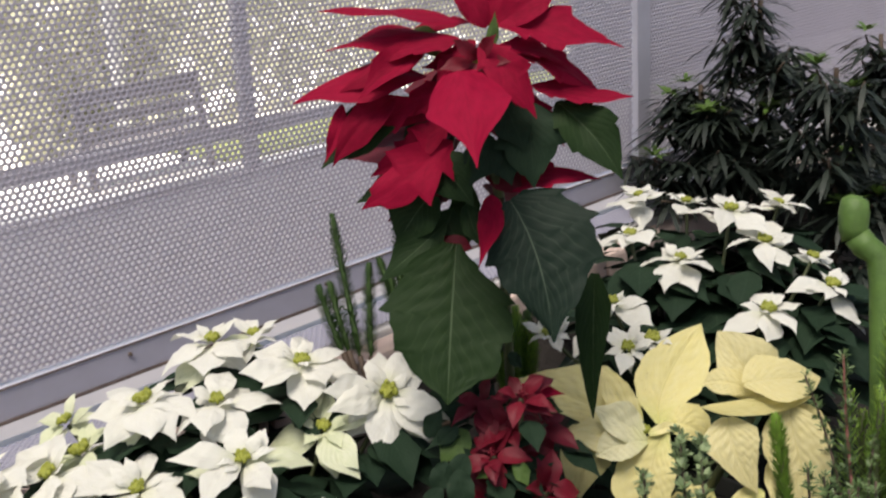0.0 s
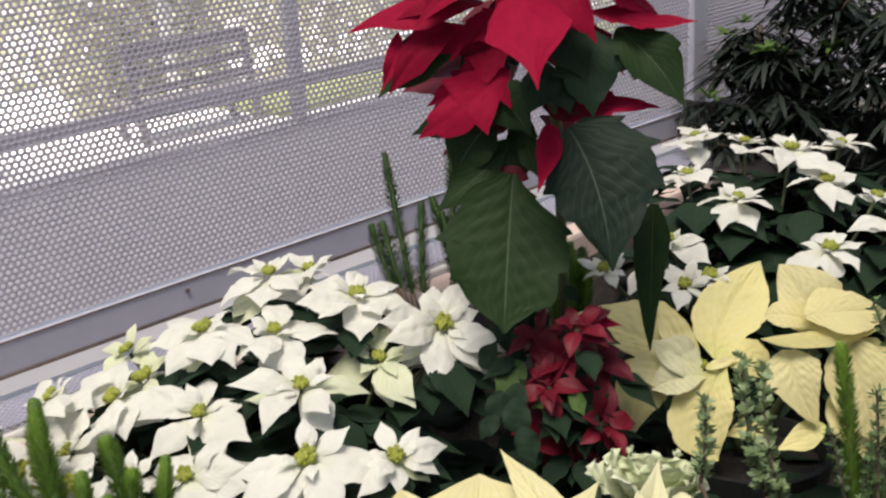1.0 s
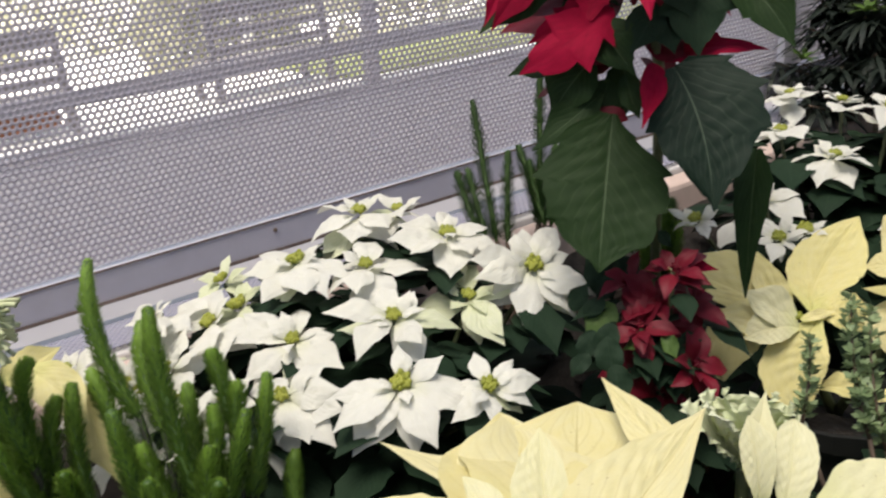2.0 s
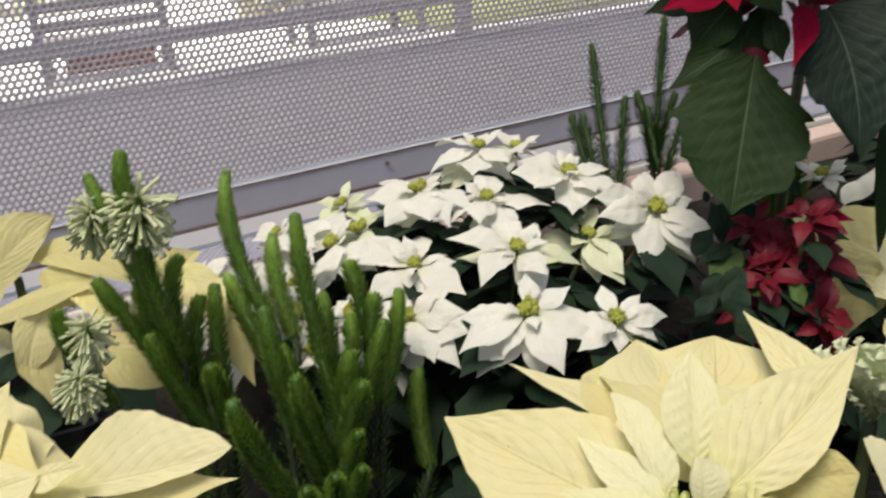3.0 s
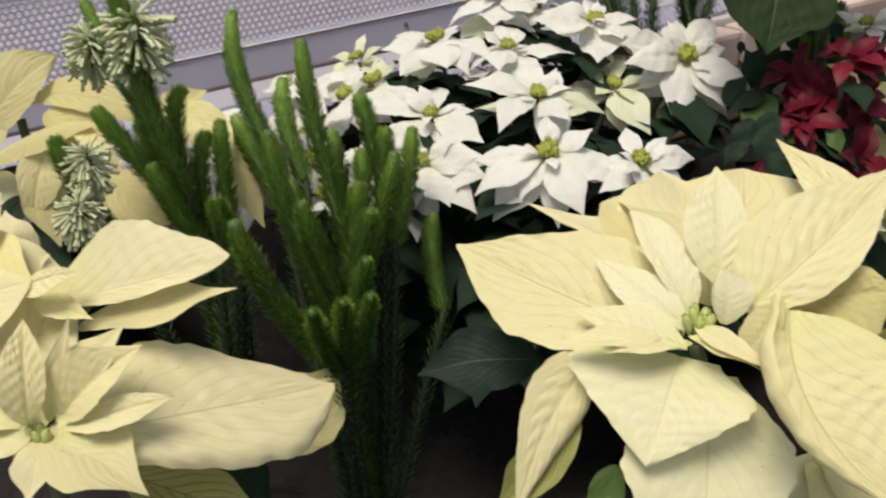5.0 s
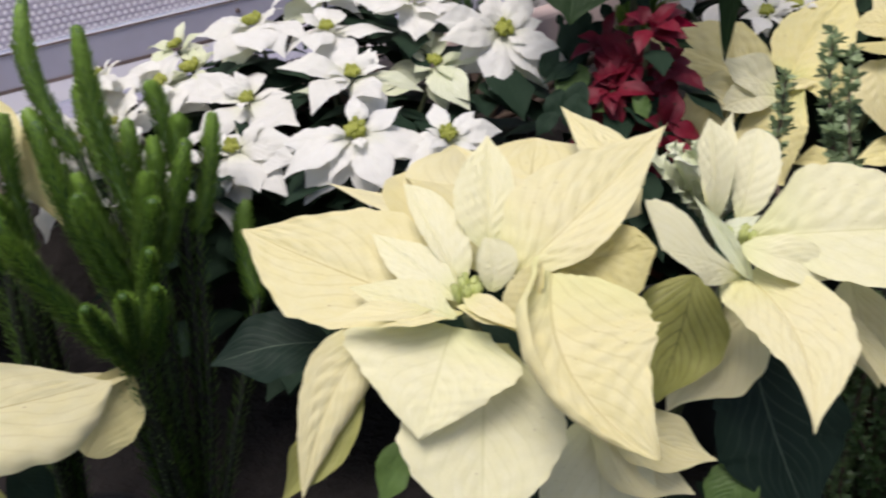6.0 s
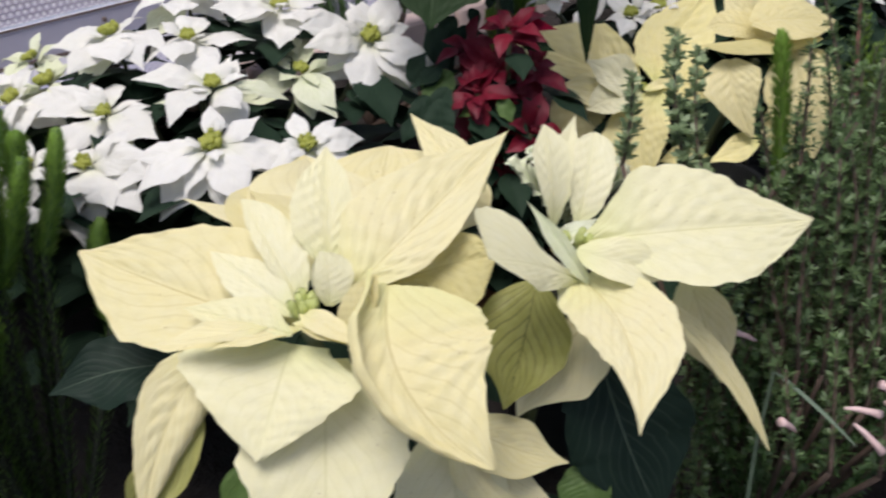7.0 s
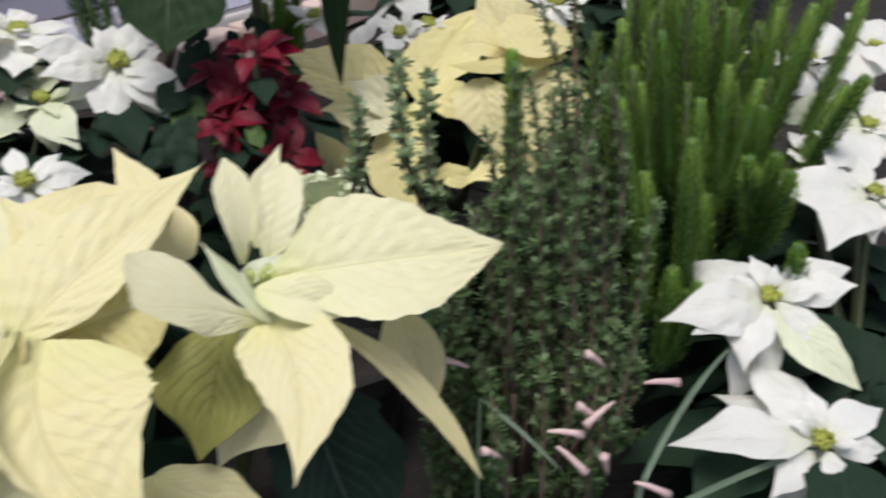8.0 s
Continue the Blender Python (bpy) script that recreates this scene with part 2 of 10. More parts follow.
gt = gn.new("ShaderNodeBsdfTransparent")
gt.inputs["Color"].default_value = (0.42, 0.42, 0.44, 1)
gg = gn.new("ShaderNodeBsdfGlossy")
gg.inputs["Roughness"].default_value = 0.02
gm = gn.new("ShaderNodeMixShader")
gm.inputs[0].default_value = 0.06
gl(gt.outputs[0], gm.inputs[1])
gl(gg.outputs[0], gm.inputs[2])
gl(gm.outputs[0], gn["Material Output"].inputs["Surface"])

# ---- helpers for building ----
WORLD_OF = {}


def mesh_of(name, verts, faces, uvs=None, smooth=True, mat=None):
    me = bpy.data.meshes.new(name)
    me.from_pydata(verts, [], faces)
    if uvs is not None:
        lay = me.uv_layers.new(name="UVMap")
        idx = np.empty(len(me.loops), dtype=np.int32)
        me.loops.foreach_get("vertex_index", idx)
        lay.data.foreach_set("uv", np.asarray(uvs, dtype=np.float32)[idx].ravel())
    if smooth:
        me.polygons.foreach_set("use_smooth", [True] * len(me.polygons))
    if mat:
        me.materials.append(mat)
    me.update()
    return me


def bm_mesh(name, bm, mat, smooth=False):
    me = bpy.data.meshes.new(name)
    bm.to_mesh(me)
    bm.free()
    if smooth:
        me.polygons.foreach_set("use_smooth", [True] * len(me.polygons))
    me.materials.append(mat)
    return me


def thing(name, at, label, category, group="", kind=""):
    ob = new(name)
    ob.empty_display_size = 0.05
    ob.matrix_basis = Matrix.Translation(at)
    WORLD_OF[ob.name] = Matrix.Translation(at)
    return tagged(ob, label, category, group, kind)


def solid(name, me, label, category, m=None, kind="", group=""):
    ob = new(name, me)
    m = m or Matrix()
    ob.matrix_basis = m
    WORLD_OF[ob.name] = m
    return tagged(ob, label, category, group, kind)


def part(name, me, parent, m=None, label=""):
    """A mesh under a thing or a part; m is its pose in the world."""
    ob = new(name, me)
    m = m or Matrix()
    ob.parent = parent
    ob.matrix_basis = WORLD_OF[parent.name].inverted() @ m
    WORLD_OF[ob.name] = m
    return tagged(ob, label)


def box_bm(bm, lo, hi, m=None, bevel=0.0):
    ret = bmesh.ops.create_cube(bm, size=1.0)
    c = (Vector(lo) + Vector(hi)) / 2
    s = Vector(hi) - Vector(lo)
    bmesh.ops.transform(bm, matrix=(m or Matrix()) @ Matrix.LocRotScale(c, None, s), verts=ret["verts"])
    if bevel:
        edges = list({e for v in ret["verts"] for e in v.link_edges})
        bmesh.ops.bevel(bm, geom=edges, offset=bevel, segments=2, affect="EDGES", profile=0.6)


def box_mesh(name, lo, hi, mat, m=None, bevel=0.0):
    bm = bmesh.new()
    box_bm(bm, lo, hi, m, bevel)
    return bm_mesh(name, bm, mat)


def tube_data(pts, radii, sides=6, cap=True):
    verts, faces = [], []
    pts = [Vector(p) for p in pts]
    side = Vector((1, 0, 0))
    for i, p in enumerate(pts):
        d = (pts[min(i + 1, len(pts) - 1)] - pts[max(i - 1, 0)]).normalized()
        if abs(d.dot(side)) > 0.95:
            side = Vector((0, 1, 0))
        x = (side - d * d.dot(side)).normalized()
        y = d.cross(x)
        for k in range(sides):
            a = 2 * math.pi * k / sides
            verts.append(p + (x * math.cos(a) + y * math.sin(a)) * radii[i])
    for i in range(len(pts) - 1):
        for k in range(sides):
            a, b = i * sides + k, i * sides + (k + 1) % sides
            faces.append((a, b, b + sides, a + sides))
    if cap:
        faces.append(tuple(range(sides - 1, -1, -1)))
        faces.append(tuple(range(len(verts) - sides, len(verts))))
    return verts, faces


def join_data(chunks):
    verts, faces = [], []
    for v, f in chunks:
        o = len(verts)
        verts += v
        faces += [tuple(i + o for i in q) for q in f]
    return verts, faces


def curve_pts(a, b, sag, n):
    """n + 1 points from a to b, bowed by the vector sag in the middle."""
    a, b, sag = Vector(a), Vector(b), Vector(sag)
    return [a.lerp(b, i / n) + sag * (4 * (i / n) * (1 - i / n)) for i in range(n + 1)]


def leaf_mesh(name, mat, width, bend=30, fold=0.15, wave=0.04, lobes=0.0, peak=0.85, sharp=1.0, nu=14, nv=4, relief=0.0, ribs=10, seed=0, cup=0.0, full=0.8, curl_a=0.0, curl_b=0.0):
    """A leaf of length 1 along x, its face up: bend curls its length downwards, fold lifts its halves, lobes tooth the rim, relief puffs it up between its veins, curl rolls its two margins over."""
    rng = random.Random(seed)
    ph, ph2 = rng.uniform(0, 6.3), rng.uniform(0, 6.3)
    swerve, twist = rng.uniform(-0.05, 0.05), rng.uniform(-0.35, 0.35)
    xs, zs, ang = [0.0], [0.0], []
    for i in range(nu):
        u = (i + 0.5) / nu
        a = radians(bend) * (0.5 - u)
        xs.append(xs[-1] + math.cos(a) / nu)
        zs.append(zs[-1] + math.sin(a) / nu)
    turn = math.atan2(zs[-1], xs[-1])
    size = math.hypot(xs[-1], zs[-1])
    verts, faces, uvs = [], [], []
    cols = 2 * nv + 1
    for i in range(nu + 1):
        u = i / nu
        a = radians(bend) * (0.5 - u) - turn
        x = (xs[i] * math.cos(turn) + zs[i] * math.sin(turn)) / size
        z = (-xs[i] * math.sin(turn) + zs[i] * math.cos(turn)) / size
        late = min(1.0, max(0.0, (u - 0.55) / 0.45))
        prof = max(0.0, math.sin(math.pi * min(1.0, u ** peak))) ** full * (1 - 0.6 * sharp * late * late * (3 - 2 * late))
        prof = max(prof, 0.03 if u < 0.1 else 0.0)
        tooth = 1.0 + lobes * 2.2 * (((u * 3.4 + 0.12) % 1.0) ** 1.5 - 0.42) * (1 if 0.18 < u < 0.86 else 0.2)
        for j in range(cols):
            v = (j - nv) / nv
            skew = 1 + 0.09 * math.sin(ph + 3 * u) * (1 if v > 0 else -1)
            rag = 1 + 0.035 * math.sin(11 * u + ph * (1 if v > 0 else 2)) + 0.022 * math.sin(27 * u + ph2 * (2 if v > 0 else 1))
            h = 0.5 * width * prof * tooth * skew * rag
            y = v * h
            up = fold * abs(y) - cup * v * v * h
            up += wave * width * prof * v * v * math.sin(ph + (9.0 if v > 0 else 8.0) * u + ph2 * (v > 0))
            if relief:
                puff = abs(math.sin(math.pi * (ribs * (u - 0.55 * abs(v)) + 0.5 + 0.3 * math.sin(7 * u + ph) + (0.35 if v > 0 else 0))))
                up += relief * prof * (puff - 0.6) * min(1, abs(v) * 4) * (1 - 0.35 * abs(v)) * (0.7 + 0.3 * math.sin(6 * u + ph2 + 2 * v))
                up += relief * 0.8 * prof * (min(1.0, abs(v) * 5) - 1)
                up += relief * 0.7 * prof * math.sin(23 * u + ph + 5 * v) * math.sin(9 * v + ph2 - 6 * u)
            curl = curl_a if v < 0 else curl_b
            if curl and abs(v) > 0.6:
                th = (abs(v) - 0.6) / 0.4 * curl
                y = (1 if v > 0 else -1) * h * (0.6 + 0.4 * math.sin(th) / abs(curl) * (1 if th > 0 else -1))
                up += h * 0.4 * (1 - math.cos(th)) / curl
            up += 0.016 * prof * math.sin(3.1 * v + ph + 4.0 * u) * math.sin(5.3 * u + ph2)
            up += twist * y * u * u
            verts.append((x - up * math.sin(a), y + swerve * math.sin(math.pi * u), z + up * math.cos(a)))
            uvs.append((u, 0.5 + 0.5 * v))
    for i in range(nu):
        for j in range(cols - 1):
            a = i * cols + j
            faces.append((a, a + cols, a + cols + 1, a + 1))
    return mesh_of(name, verts, faces, uvs, True, mat)


def leaf_pose(base, tip, normal, wide=1.0, thick=1.0):
    base, tip, normal = Vector(base), Vector(tip), Vector(normal)
    x = tip - base
    size = x.length
    x.normalize()
    z = normal - x * x.dot(normal)
    if z.length < 1e-4:
        z = Vector((0, 0, 1)) - x * x.z
    z.normalize()
    y = z.cross(x)
    m = Matrix.Identity(4)
    for r in range(3):
        m[r][0], m[r][1], m[r][2], m[r][3] = x[r] * size, y[r] * size * wide, z[r] * size * thick, base[r]
    return m


def spun(angle, n):
    """The direction at that angle (degrees, 0 = right, 90 = away) in the plane across n."""
    n = Vector(n).normalized()
    x = (Vector((1, 0, 0)) - n * n.x).normalized()
    y = n.cross(x)
    a = radians(angle)
    return x * math.cos(a) + y * math.sin(a)


def bud_mesh(name, mat, count, size, seed):
    """A cluster of small round buds."""
    rng = random.Random(seed)
    bm = bmesh.new()
    for k in range(count):
        r = size * (k / count) ** 0.5
        a = k * 2.4
        s = size * rng.uniform(0.28, 0.42)
        bmesh.ops.create_icosphere(bm, subdivisions=1, radius=1.0, matrix=Matrix.Translation((r * math.cos(a), r * math.sin(a), rng.uniform(0.1, 0.9) * s)) @ Matrix.Diagonal((s, s, s * 1.4, 1)))
    return bm_mesh(name, bm, mat, True)


RAIL_AZ, RAIL_SLOPE = 36.0, 7.6
ALONG = Vector((math.cos(radians(RAIL_AZ)), math.sin(radians(RAIL_AZ)), 0))
ACROSS = Vector((math.sin(radians(RAIL_AZ)), -math.cos(radians(RAIL_AZ)), 0))
RISE = math.tan(radians(RAIL_SLOPE))
RAIL_AT = Vector((0, 1.37, 1.193))


def fence(s, out, up):
    """A place by its way along the screen, out of it (to the camera's side) and above the rail's top."""
    return RAIL_AT + ALONG * s + ACROSS * out + Vector((0, 0, up + RISE * s))


def bank(o):
    q = min(1.0, max(0.0, (o - 0.14) / 0.24))
    return -0.12 - 0.22 * q * q * (3 - 2 * q)


def soil_z(x, y):
    s = (Vector((x, y, 0)) - Vector((RAIL_AT.x, RAIL_AT.y, 0))).dot(ALONG)
    o = (Vector((x, y, 0)) - Vector((RAIL_AT.x, RAIL_AT.y, 0))).dot(ACROSS)
    return RAIL_AT.z + RISE * s + bank(o)


# ---- the large structure ----
def skewed(name, s0, s1, o0, o1, u0, u1, mat, bevel=0.0):
    """A bar that follows the sloping rail."""
    bm = bmesh.new()
    vs = [bm.verts.new(fence(s, o, u)) for s in (s0, s1) for o in (o0, o1) for u in (u0, u1)]
    for q in ((0, 1, 3, 2), (4, 6, 7, 5), (0, 4, 5, 1), (2, 3, 7, 6), (0, 2, 6, 4), (1, 5, 7, 3)):
        bm.faces.new([vs[i] for i in q])
    bmesh.ops.recalc_face_normals(bm, faces=bm.faces)
    if bevel:
        bmesh.ops.bevel(bm, geom=list(bm.edges), offset=bevel, segments=2, affect="EDGES", profile=0.6)
    return bm_mesh(name, bm, mat)


def perforated(name, s0, s1, u0, u1, pitch, hole, thick, mat, place, warp=0.0):
    """A sheet with rows of staggered holes: a six-cornered cell round each hole."""
    dy = pitch * math.sqrt(3) / 2
    nx, ny = int((s1 - s0) / pitch), int((u1 - u0) / dy)
    k = np.arange(6)
    ca = np.radians(60 * k + 30)
    outer = np.stack([np.cos(ca), np.sin(ca)], 1) * pitch / math.sqrt(3)
    inner = np.stack([np.cos(ca), np.sin(ca)], 1) * hole * 0.5 * 1.08
    ii, jj = np.meshgrid(np.arange(nx), np.arange(ny), indexing="ij")
    cx = (s0 + pitch * (ii + 0.5 * (jj % 2)) + pitch / 2).ravel()
    cy = (u0 + dy * jj + dy / 2).ravel()
    c = np.stack([cx, cy], 1)
    n = len(c)
    ring = np.concatenate([outer, inner, inner], 0)
    flat = c[:, None, :] + ring[None]
    key = np.round(flat[:, :6].reshape(-1, 2) * 1e5).astype(np.int64)
    _, first, back = np.unique(key[:, 0] * 10000003 + key[:, 1], return_index=True, return_inverse=True)
    rim = flat[:, :6].reshape(-1, 2)[first]
    s = np.concatenate([rim[:, 0], flat[:, 6:, 0].ravel()])
    u = np.concatenate([rim[:, 1], flat[:, 6:, 1].ravel()])
    depth = np.concatenate([np.zeros(len(rim)), np.tile(np.repeat([0.0, -thick], 6), n)])
    o = depth + warp * np.sin(s * 5.0) * np.sin(u * 7.0)
    verts = place(s, o, u)
    f = []
    for a in range(6):
        b = (a + 1) % 6
        f.append((a, b, 6 + b, 6 + a))
        f.append((6 + a, 6 + b, 12 + b, 12 + a))
    table = np.concatenate([back.reshape(n, 6), len(rim) + np.arange(n * 12).reshape(n, 12)], 1)
    faces = table[:, np.array(f)].reshape(-1, 4)
    me = bpy.data.meshes.new(name)
    me.vertices.add(len(verts))
    me.vertices.foreach_set("co", verts.astype(np.float32).ravel())
    me.loops.add(faces.size)
    me.loops.foreach_set("vertex_index", faces.astype(np.int32).ravel())
    me.polygons.add(len(faces))
    me.polygons.foreach_set("loop_start", np.arange(0, faces.size, 4, dtype=np.int32))
    me.update(calc_edges=True)
    me.validate()
    me.materials.append(mat)
    return me


A3, C3, R3 = np.array(ALONG), np.array(ACROSS), np.array(RAIL_AT)


def on_screen(s, o, u):
    p = R3[None] + s[:, None] * A3[None] + o[:, None] * C3[None]
    p[:, 2] += u + RISE * s
    return p


def on_grate(s, o, u):
    p = R3[None] + s[:, None] * A3[None] + (u[:, None]) * C3[None]
    p[:, 2] += -0.068 + o + RISE * s
    return p


POST_S = 0.441
screen = solid("perforated_screen", perforated("sheet", -1.30, POST_S - 0.016, 0.004, 0.62, 0.008, 0.0048, 0.0015, PANEL, on_screen, 0.0015), "grey painted perforated metal screen panel on a rail", "screen", kind="structure", group="screen panels")
solid("perforated_screen", perforated("sheet", POST_S + 0.020, 1.75, 0.004, 0.62, 0.008, 0.0048, 0.0015, PANEL, on_screen, 0.0015), "grey perforated metal screen panel beyond the post", "screen", kind="structure", group="screen panels")
solid("screen_post", skewed("post", POST_S - 0.016, POST_S + 0.018, -0.012, 0.012, 0.002, 0.9, RAIL, 0.002), "grey painted metal post between screen panels", "post", kind="structure")
rail = solid("bottom_rail", skewed("rail", -1.6, 1.9, -0.02, 0.008, -0.042, 0.0, RAIL, 0.003), "grey painted metal bottom rail of the screen", "rail", kind="structure")
part("rust_seam", skewed("seam", -1.6, 1.9, 0.0085, 0.0095, -0.0022, 0.0003, RUST), rail, label="brown rusty seam along the rail")
part("rust_seam", skewed("seam", -1.6, 1.9, 0.0085, 0.0105, -0.0435, -0.0395, RUST), rail, label="brown rusty seam along the rail")
for s in (-0.52, -0.235, 0.62):
    bm = bmesh.new()
    bmesh.ops.create_cone(bm, cap_ends=True, segments=6, radius1=0.0034, radius2=0.0026, depth=0.004, matrix=Matrix.Translation(fence(s, 0.0095, -0.014)) @ ACROSS.to_track_quat("Z", "Y").to_matrix().to_4x4())
    part("bolt", bm_mesh("bolt", bm, RUST), rail)
solid("floor_grate", perforated("grate", -1.5, 0.9, 0.012, 0.10, 0.008, 0.0050, 0.002, GRATE, on_grate), "grey perforated metal strip below the rail", "grate", kind="structure")
solid("plinth", skewed("plinth", -1.6, 1.9, -0.03, 0.10, -1.7, -0.075, CONCRETE, 0.004), "pale concrete plinth under the screen", "plinth", kind="structure")
# pink stone kerb, block by block
kerb = thing("kerb", fence(0, 0.15, -0.1), "pinkish stone kerb beside the flower bed", "kerb", kind="structure")
s = -1.6
kr = random.Random(4)
while s < 1.8:
    w = 0.30
    part("stone", skewed("stone", s + 0.003, s + w - 0.003, 0.102, 0.150 + kr.uniform(-0.004, 0.004), -0.40, -0.082 + kr.uniform(-0.003, 0.003), STONE, 0.007), kerb)
    s += w
br = random.Random(8)
verts, faces = [], []
outs = [0.12 + 0.03 * k for k in range(12)] + [0.52 + 0.06 * k for k in range(11)] + [1.15]
ways = [-1.7 + 0.06 * k for k in range(62)]
for s in ways:
    verts += [fence(s, o, bank(o) + br.uniform(-0.008, 0.008)) for o in outs] + [fence(s, 1.15, -1.7)]
m = len(outs) + 1
for i in range(len(ways) - 1):
    for j in range(m - 1):
        faces.append((i * m + j, i * m + j + 1, i * m + m + j + 1, i * m + m + j))
solid("flower_bed", mesh_of("bed", verts, faces, None, True, SOIL), "dark soil bed that carries the pots", "flower bed", kind="structure")
solid("bed_front", skewed("front", -1.7, 2.0, 1.152, 1.22, -1.75, -0.325, CONCRETE, 0.008), "pale concrete front of the flower bed", "bed wall", kind="structure")

for s in (-1.76, 1.97):
    solid("bed_end", skewed("end", s, s + 0.06, 0.10, 1.22, -1.75, -0.10, BED_END, 0.006), "pale concrete end of the flower bed", "bed wall", kind="structure")
# outside, alongside the screen: low wall, window frame, sloping terrace, chairs, hedge
WALL_OUT, TSLOPE = -1.70, 0.11


def outdoors(s, out, z, slope=TSLOPE):
    """A place by its way along the screen and out of it, at a height that rises along the terrace."""
    p = RAIL_AT + ALONG * s + ACROSS * out
    return Vector((p.x, p.y, z + slope * s))


def far_bar(name, s0, s1, o0, o1, z0, z1, mat, bevel=0.0, slope=TSLOPE):
    bm = bmesh.new()
    vs = [bm.verts.new(outdoors(s, o, z, slope)) for s in (s0, s1) for o in (o0, o1) for z in (z0, z1)]
    for q in ((0, 1, 3, 2), (4, 6, 7, 5), (0, 4, 5, 1), (2, 3, 7, 6), (0, 2, 6, 4), (1, 5, 7, 3)):
        bm.faces.new([vs[i] for i in q])
    bmesh.ops.recalc_face_normals(bm, faces=bm.faces)
    if bevel:
        bmesh.ops.bevel(bm, geom=list(bm.edges), offset=bevel, segments=2, affect="EDGES", profile=0.6)
    return bm_mesh(name, bm, mat)


solid("low_wall", far_bar("low", -4.2, 6.4, WALL_OUT, WALL_OUT - 0.05, -0.6, 1.078, LOW_WALL, 0.006), "pale grey low wall behind the screen", "wall", kind="structure")
window = thing("window_1", outdoors(0, WALL_OUT, 1.078), "grey window frame above the low wall", "window", kind="structure")
part("sill", far_bar("sill", -4.2, 6.4, WALL_OUT + 0.012, WALL_OUT - 0.05, 1.0785, 1.086, FRAME, 0.002), window)
part("transom", far_bar("transom", -4.2, 1.98, WALL_OUT - 0.015, WALL_OUT - 0.045, 1.200, 1.246, FRAME, 0.004), window)
for s in (-2.67, -1.12, 0.418, 1.98):
    part("mullion", far_bar("mullion", s - 0.023, s + 0.023, WALL_OUT - 0.004, WALL_OUT - 0.05, 1.0865, 2.6, FRAME, 0.004), window)
solid("wall_beside_window", far_bar("beside", 2.006, 6.4, WALL_OUT - 0.004, WALL_OUT - 0.05, 1.0865, 3.4, PALE_WALL, 0.004), "pale grey painted wall beside the window", "wall", kind="structure")
solid("terrace", far_bar("terrace", -9, 9, WALL_OUT - 0.052, -9.0, 0.2, 1.092, PAVING), "pale sunlit paving outside the window", "terrace", kind="structure")
solid("ground", mesh_of("ground", [(-300, -300, -1.2), (300, -300, -1.2), (300, 300, -1.2), (-300, 300, -1.2)], [(0, 1, 2, 3)], None, False, GROUND), "dull green ground reaching to the horizon", "ground", kind="structure")
ROOM = [(-4.5, -3.3), (4.3, -3.3), (4.3, 6.55), (-4.5, 0.16)]
solid("floor", mesh_of("floor", [(x, y, z) for z in (-0.1, 0.0) for x, y in ROOM], [(3, 2, 1, 0), (4, 5, 6, 7), (0, 1, 5, 4), (1, 2, 6, 5), (2, 3, 7, 6), (3, 0, 4, 7)], None, False, CONCRETE), "grey concrete greenhouse floor", "floor", kind="structure")


def slatted_chair(s, out, turn, wide, tall=0.335):
    """An outdoor chair with a slatted back, standing on the sloping terrace."""
    at = outdoors(s, out, 1.092)
    t = thing("slatted_chair", at, "grey-brown slatted outdoor chair on pale paving", "chair", "chairs on the terrace")
    m = Matrix.Translation(at) @ Matrix.Rotation(radians(RAIL_AZ + turn), 4, "Z") @ Matrix.Rotation(-math.atan(TSLOPE), 4, "Y")
    h = wide / 2
    for sx in (-1, 1):
        part("leg", box_mesh("leg", (sx * h - 0.012, -0.012, 0), (sx * h + 0.012, 0.012, tall), CHAIR_WOOD, None, 0.003), t, m)
        part("leg", box_mesh("leg", (sx * h - 0.012, 0.24, 0), (sx * h + 0.012, 0.264, 0.119), CHAIR_WOOD, None, 0.003), t, m)
    for z0, z1 in ((0.283, tall), (0.224, 0.252), (0.165, 0.192)):
        part("slat", box_mesh("slat", (-h + 0.012, -0.010, z0), (h - 0.012, 0.008, z1), CHAIR_WOOD, None, 0.003), t, m)
    for k in range(4):
        part("seat_slat", box_mesh("seat_slat", (-h - 0.01, 0.012 + k * 0.062, 0.12), (h + 0.01, 0.066 + k * 0.062, 0.135), CHAIR_WOOD, None, 0.003), t, m)
    return t


slatted_chair(0.155, -1.95, 2, 0.42)
slatted_chair(-0.72, -1.95, -3, 0.38)
slatted_chair(-1.62, -2.0, 4, 0.42)
bm = bmesh.new()
bmesh.ops.create_cube(bm, size=1.0, matrix=Matrix.Diagonal((0.30, 0.09, 0.07, 1)))
bmesh.ops.bevel(bm, geom=list(bm.edges), offset=0.008, segments=2, affect="EDGES", profile=0.6)
top_face = max(bm.faces, key=lambda q: q.calc_center_median().z)
bmesh.ops.inset_individual(bm, faces=[top_face], thickness=0.01)
bmesh.ops.translate(bm, verts=top_face.verts, vec=(0, 0, -0.03))
solid("trough", bm_mesh("trough", bm, CLAY), "low reddish clay trough on the pale paving behind a chair", "planter", Matrix.Translation(outdoors(-0.70, -2.28, 1.127)) @ Matrix.Rotation(radians(RAIL_AZ), 4, "Z") @ Matrix.Rotation(-math.atan(TSLOPE), 4, "Y"))


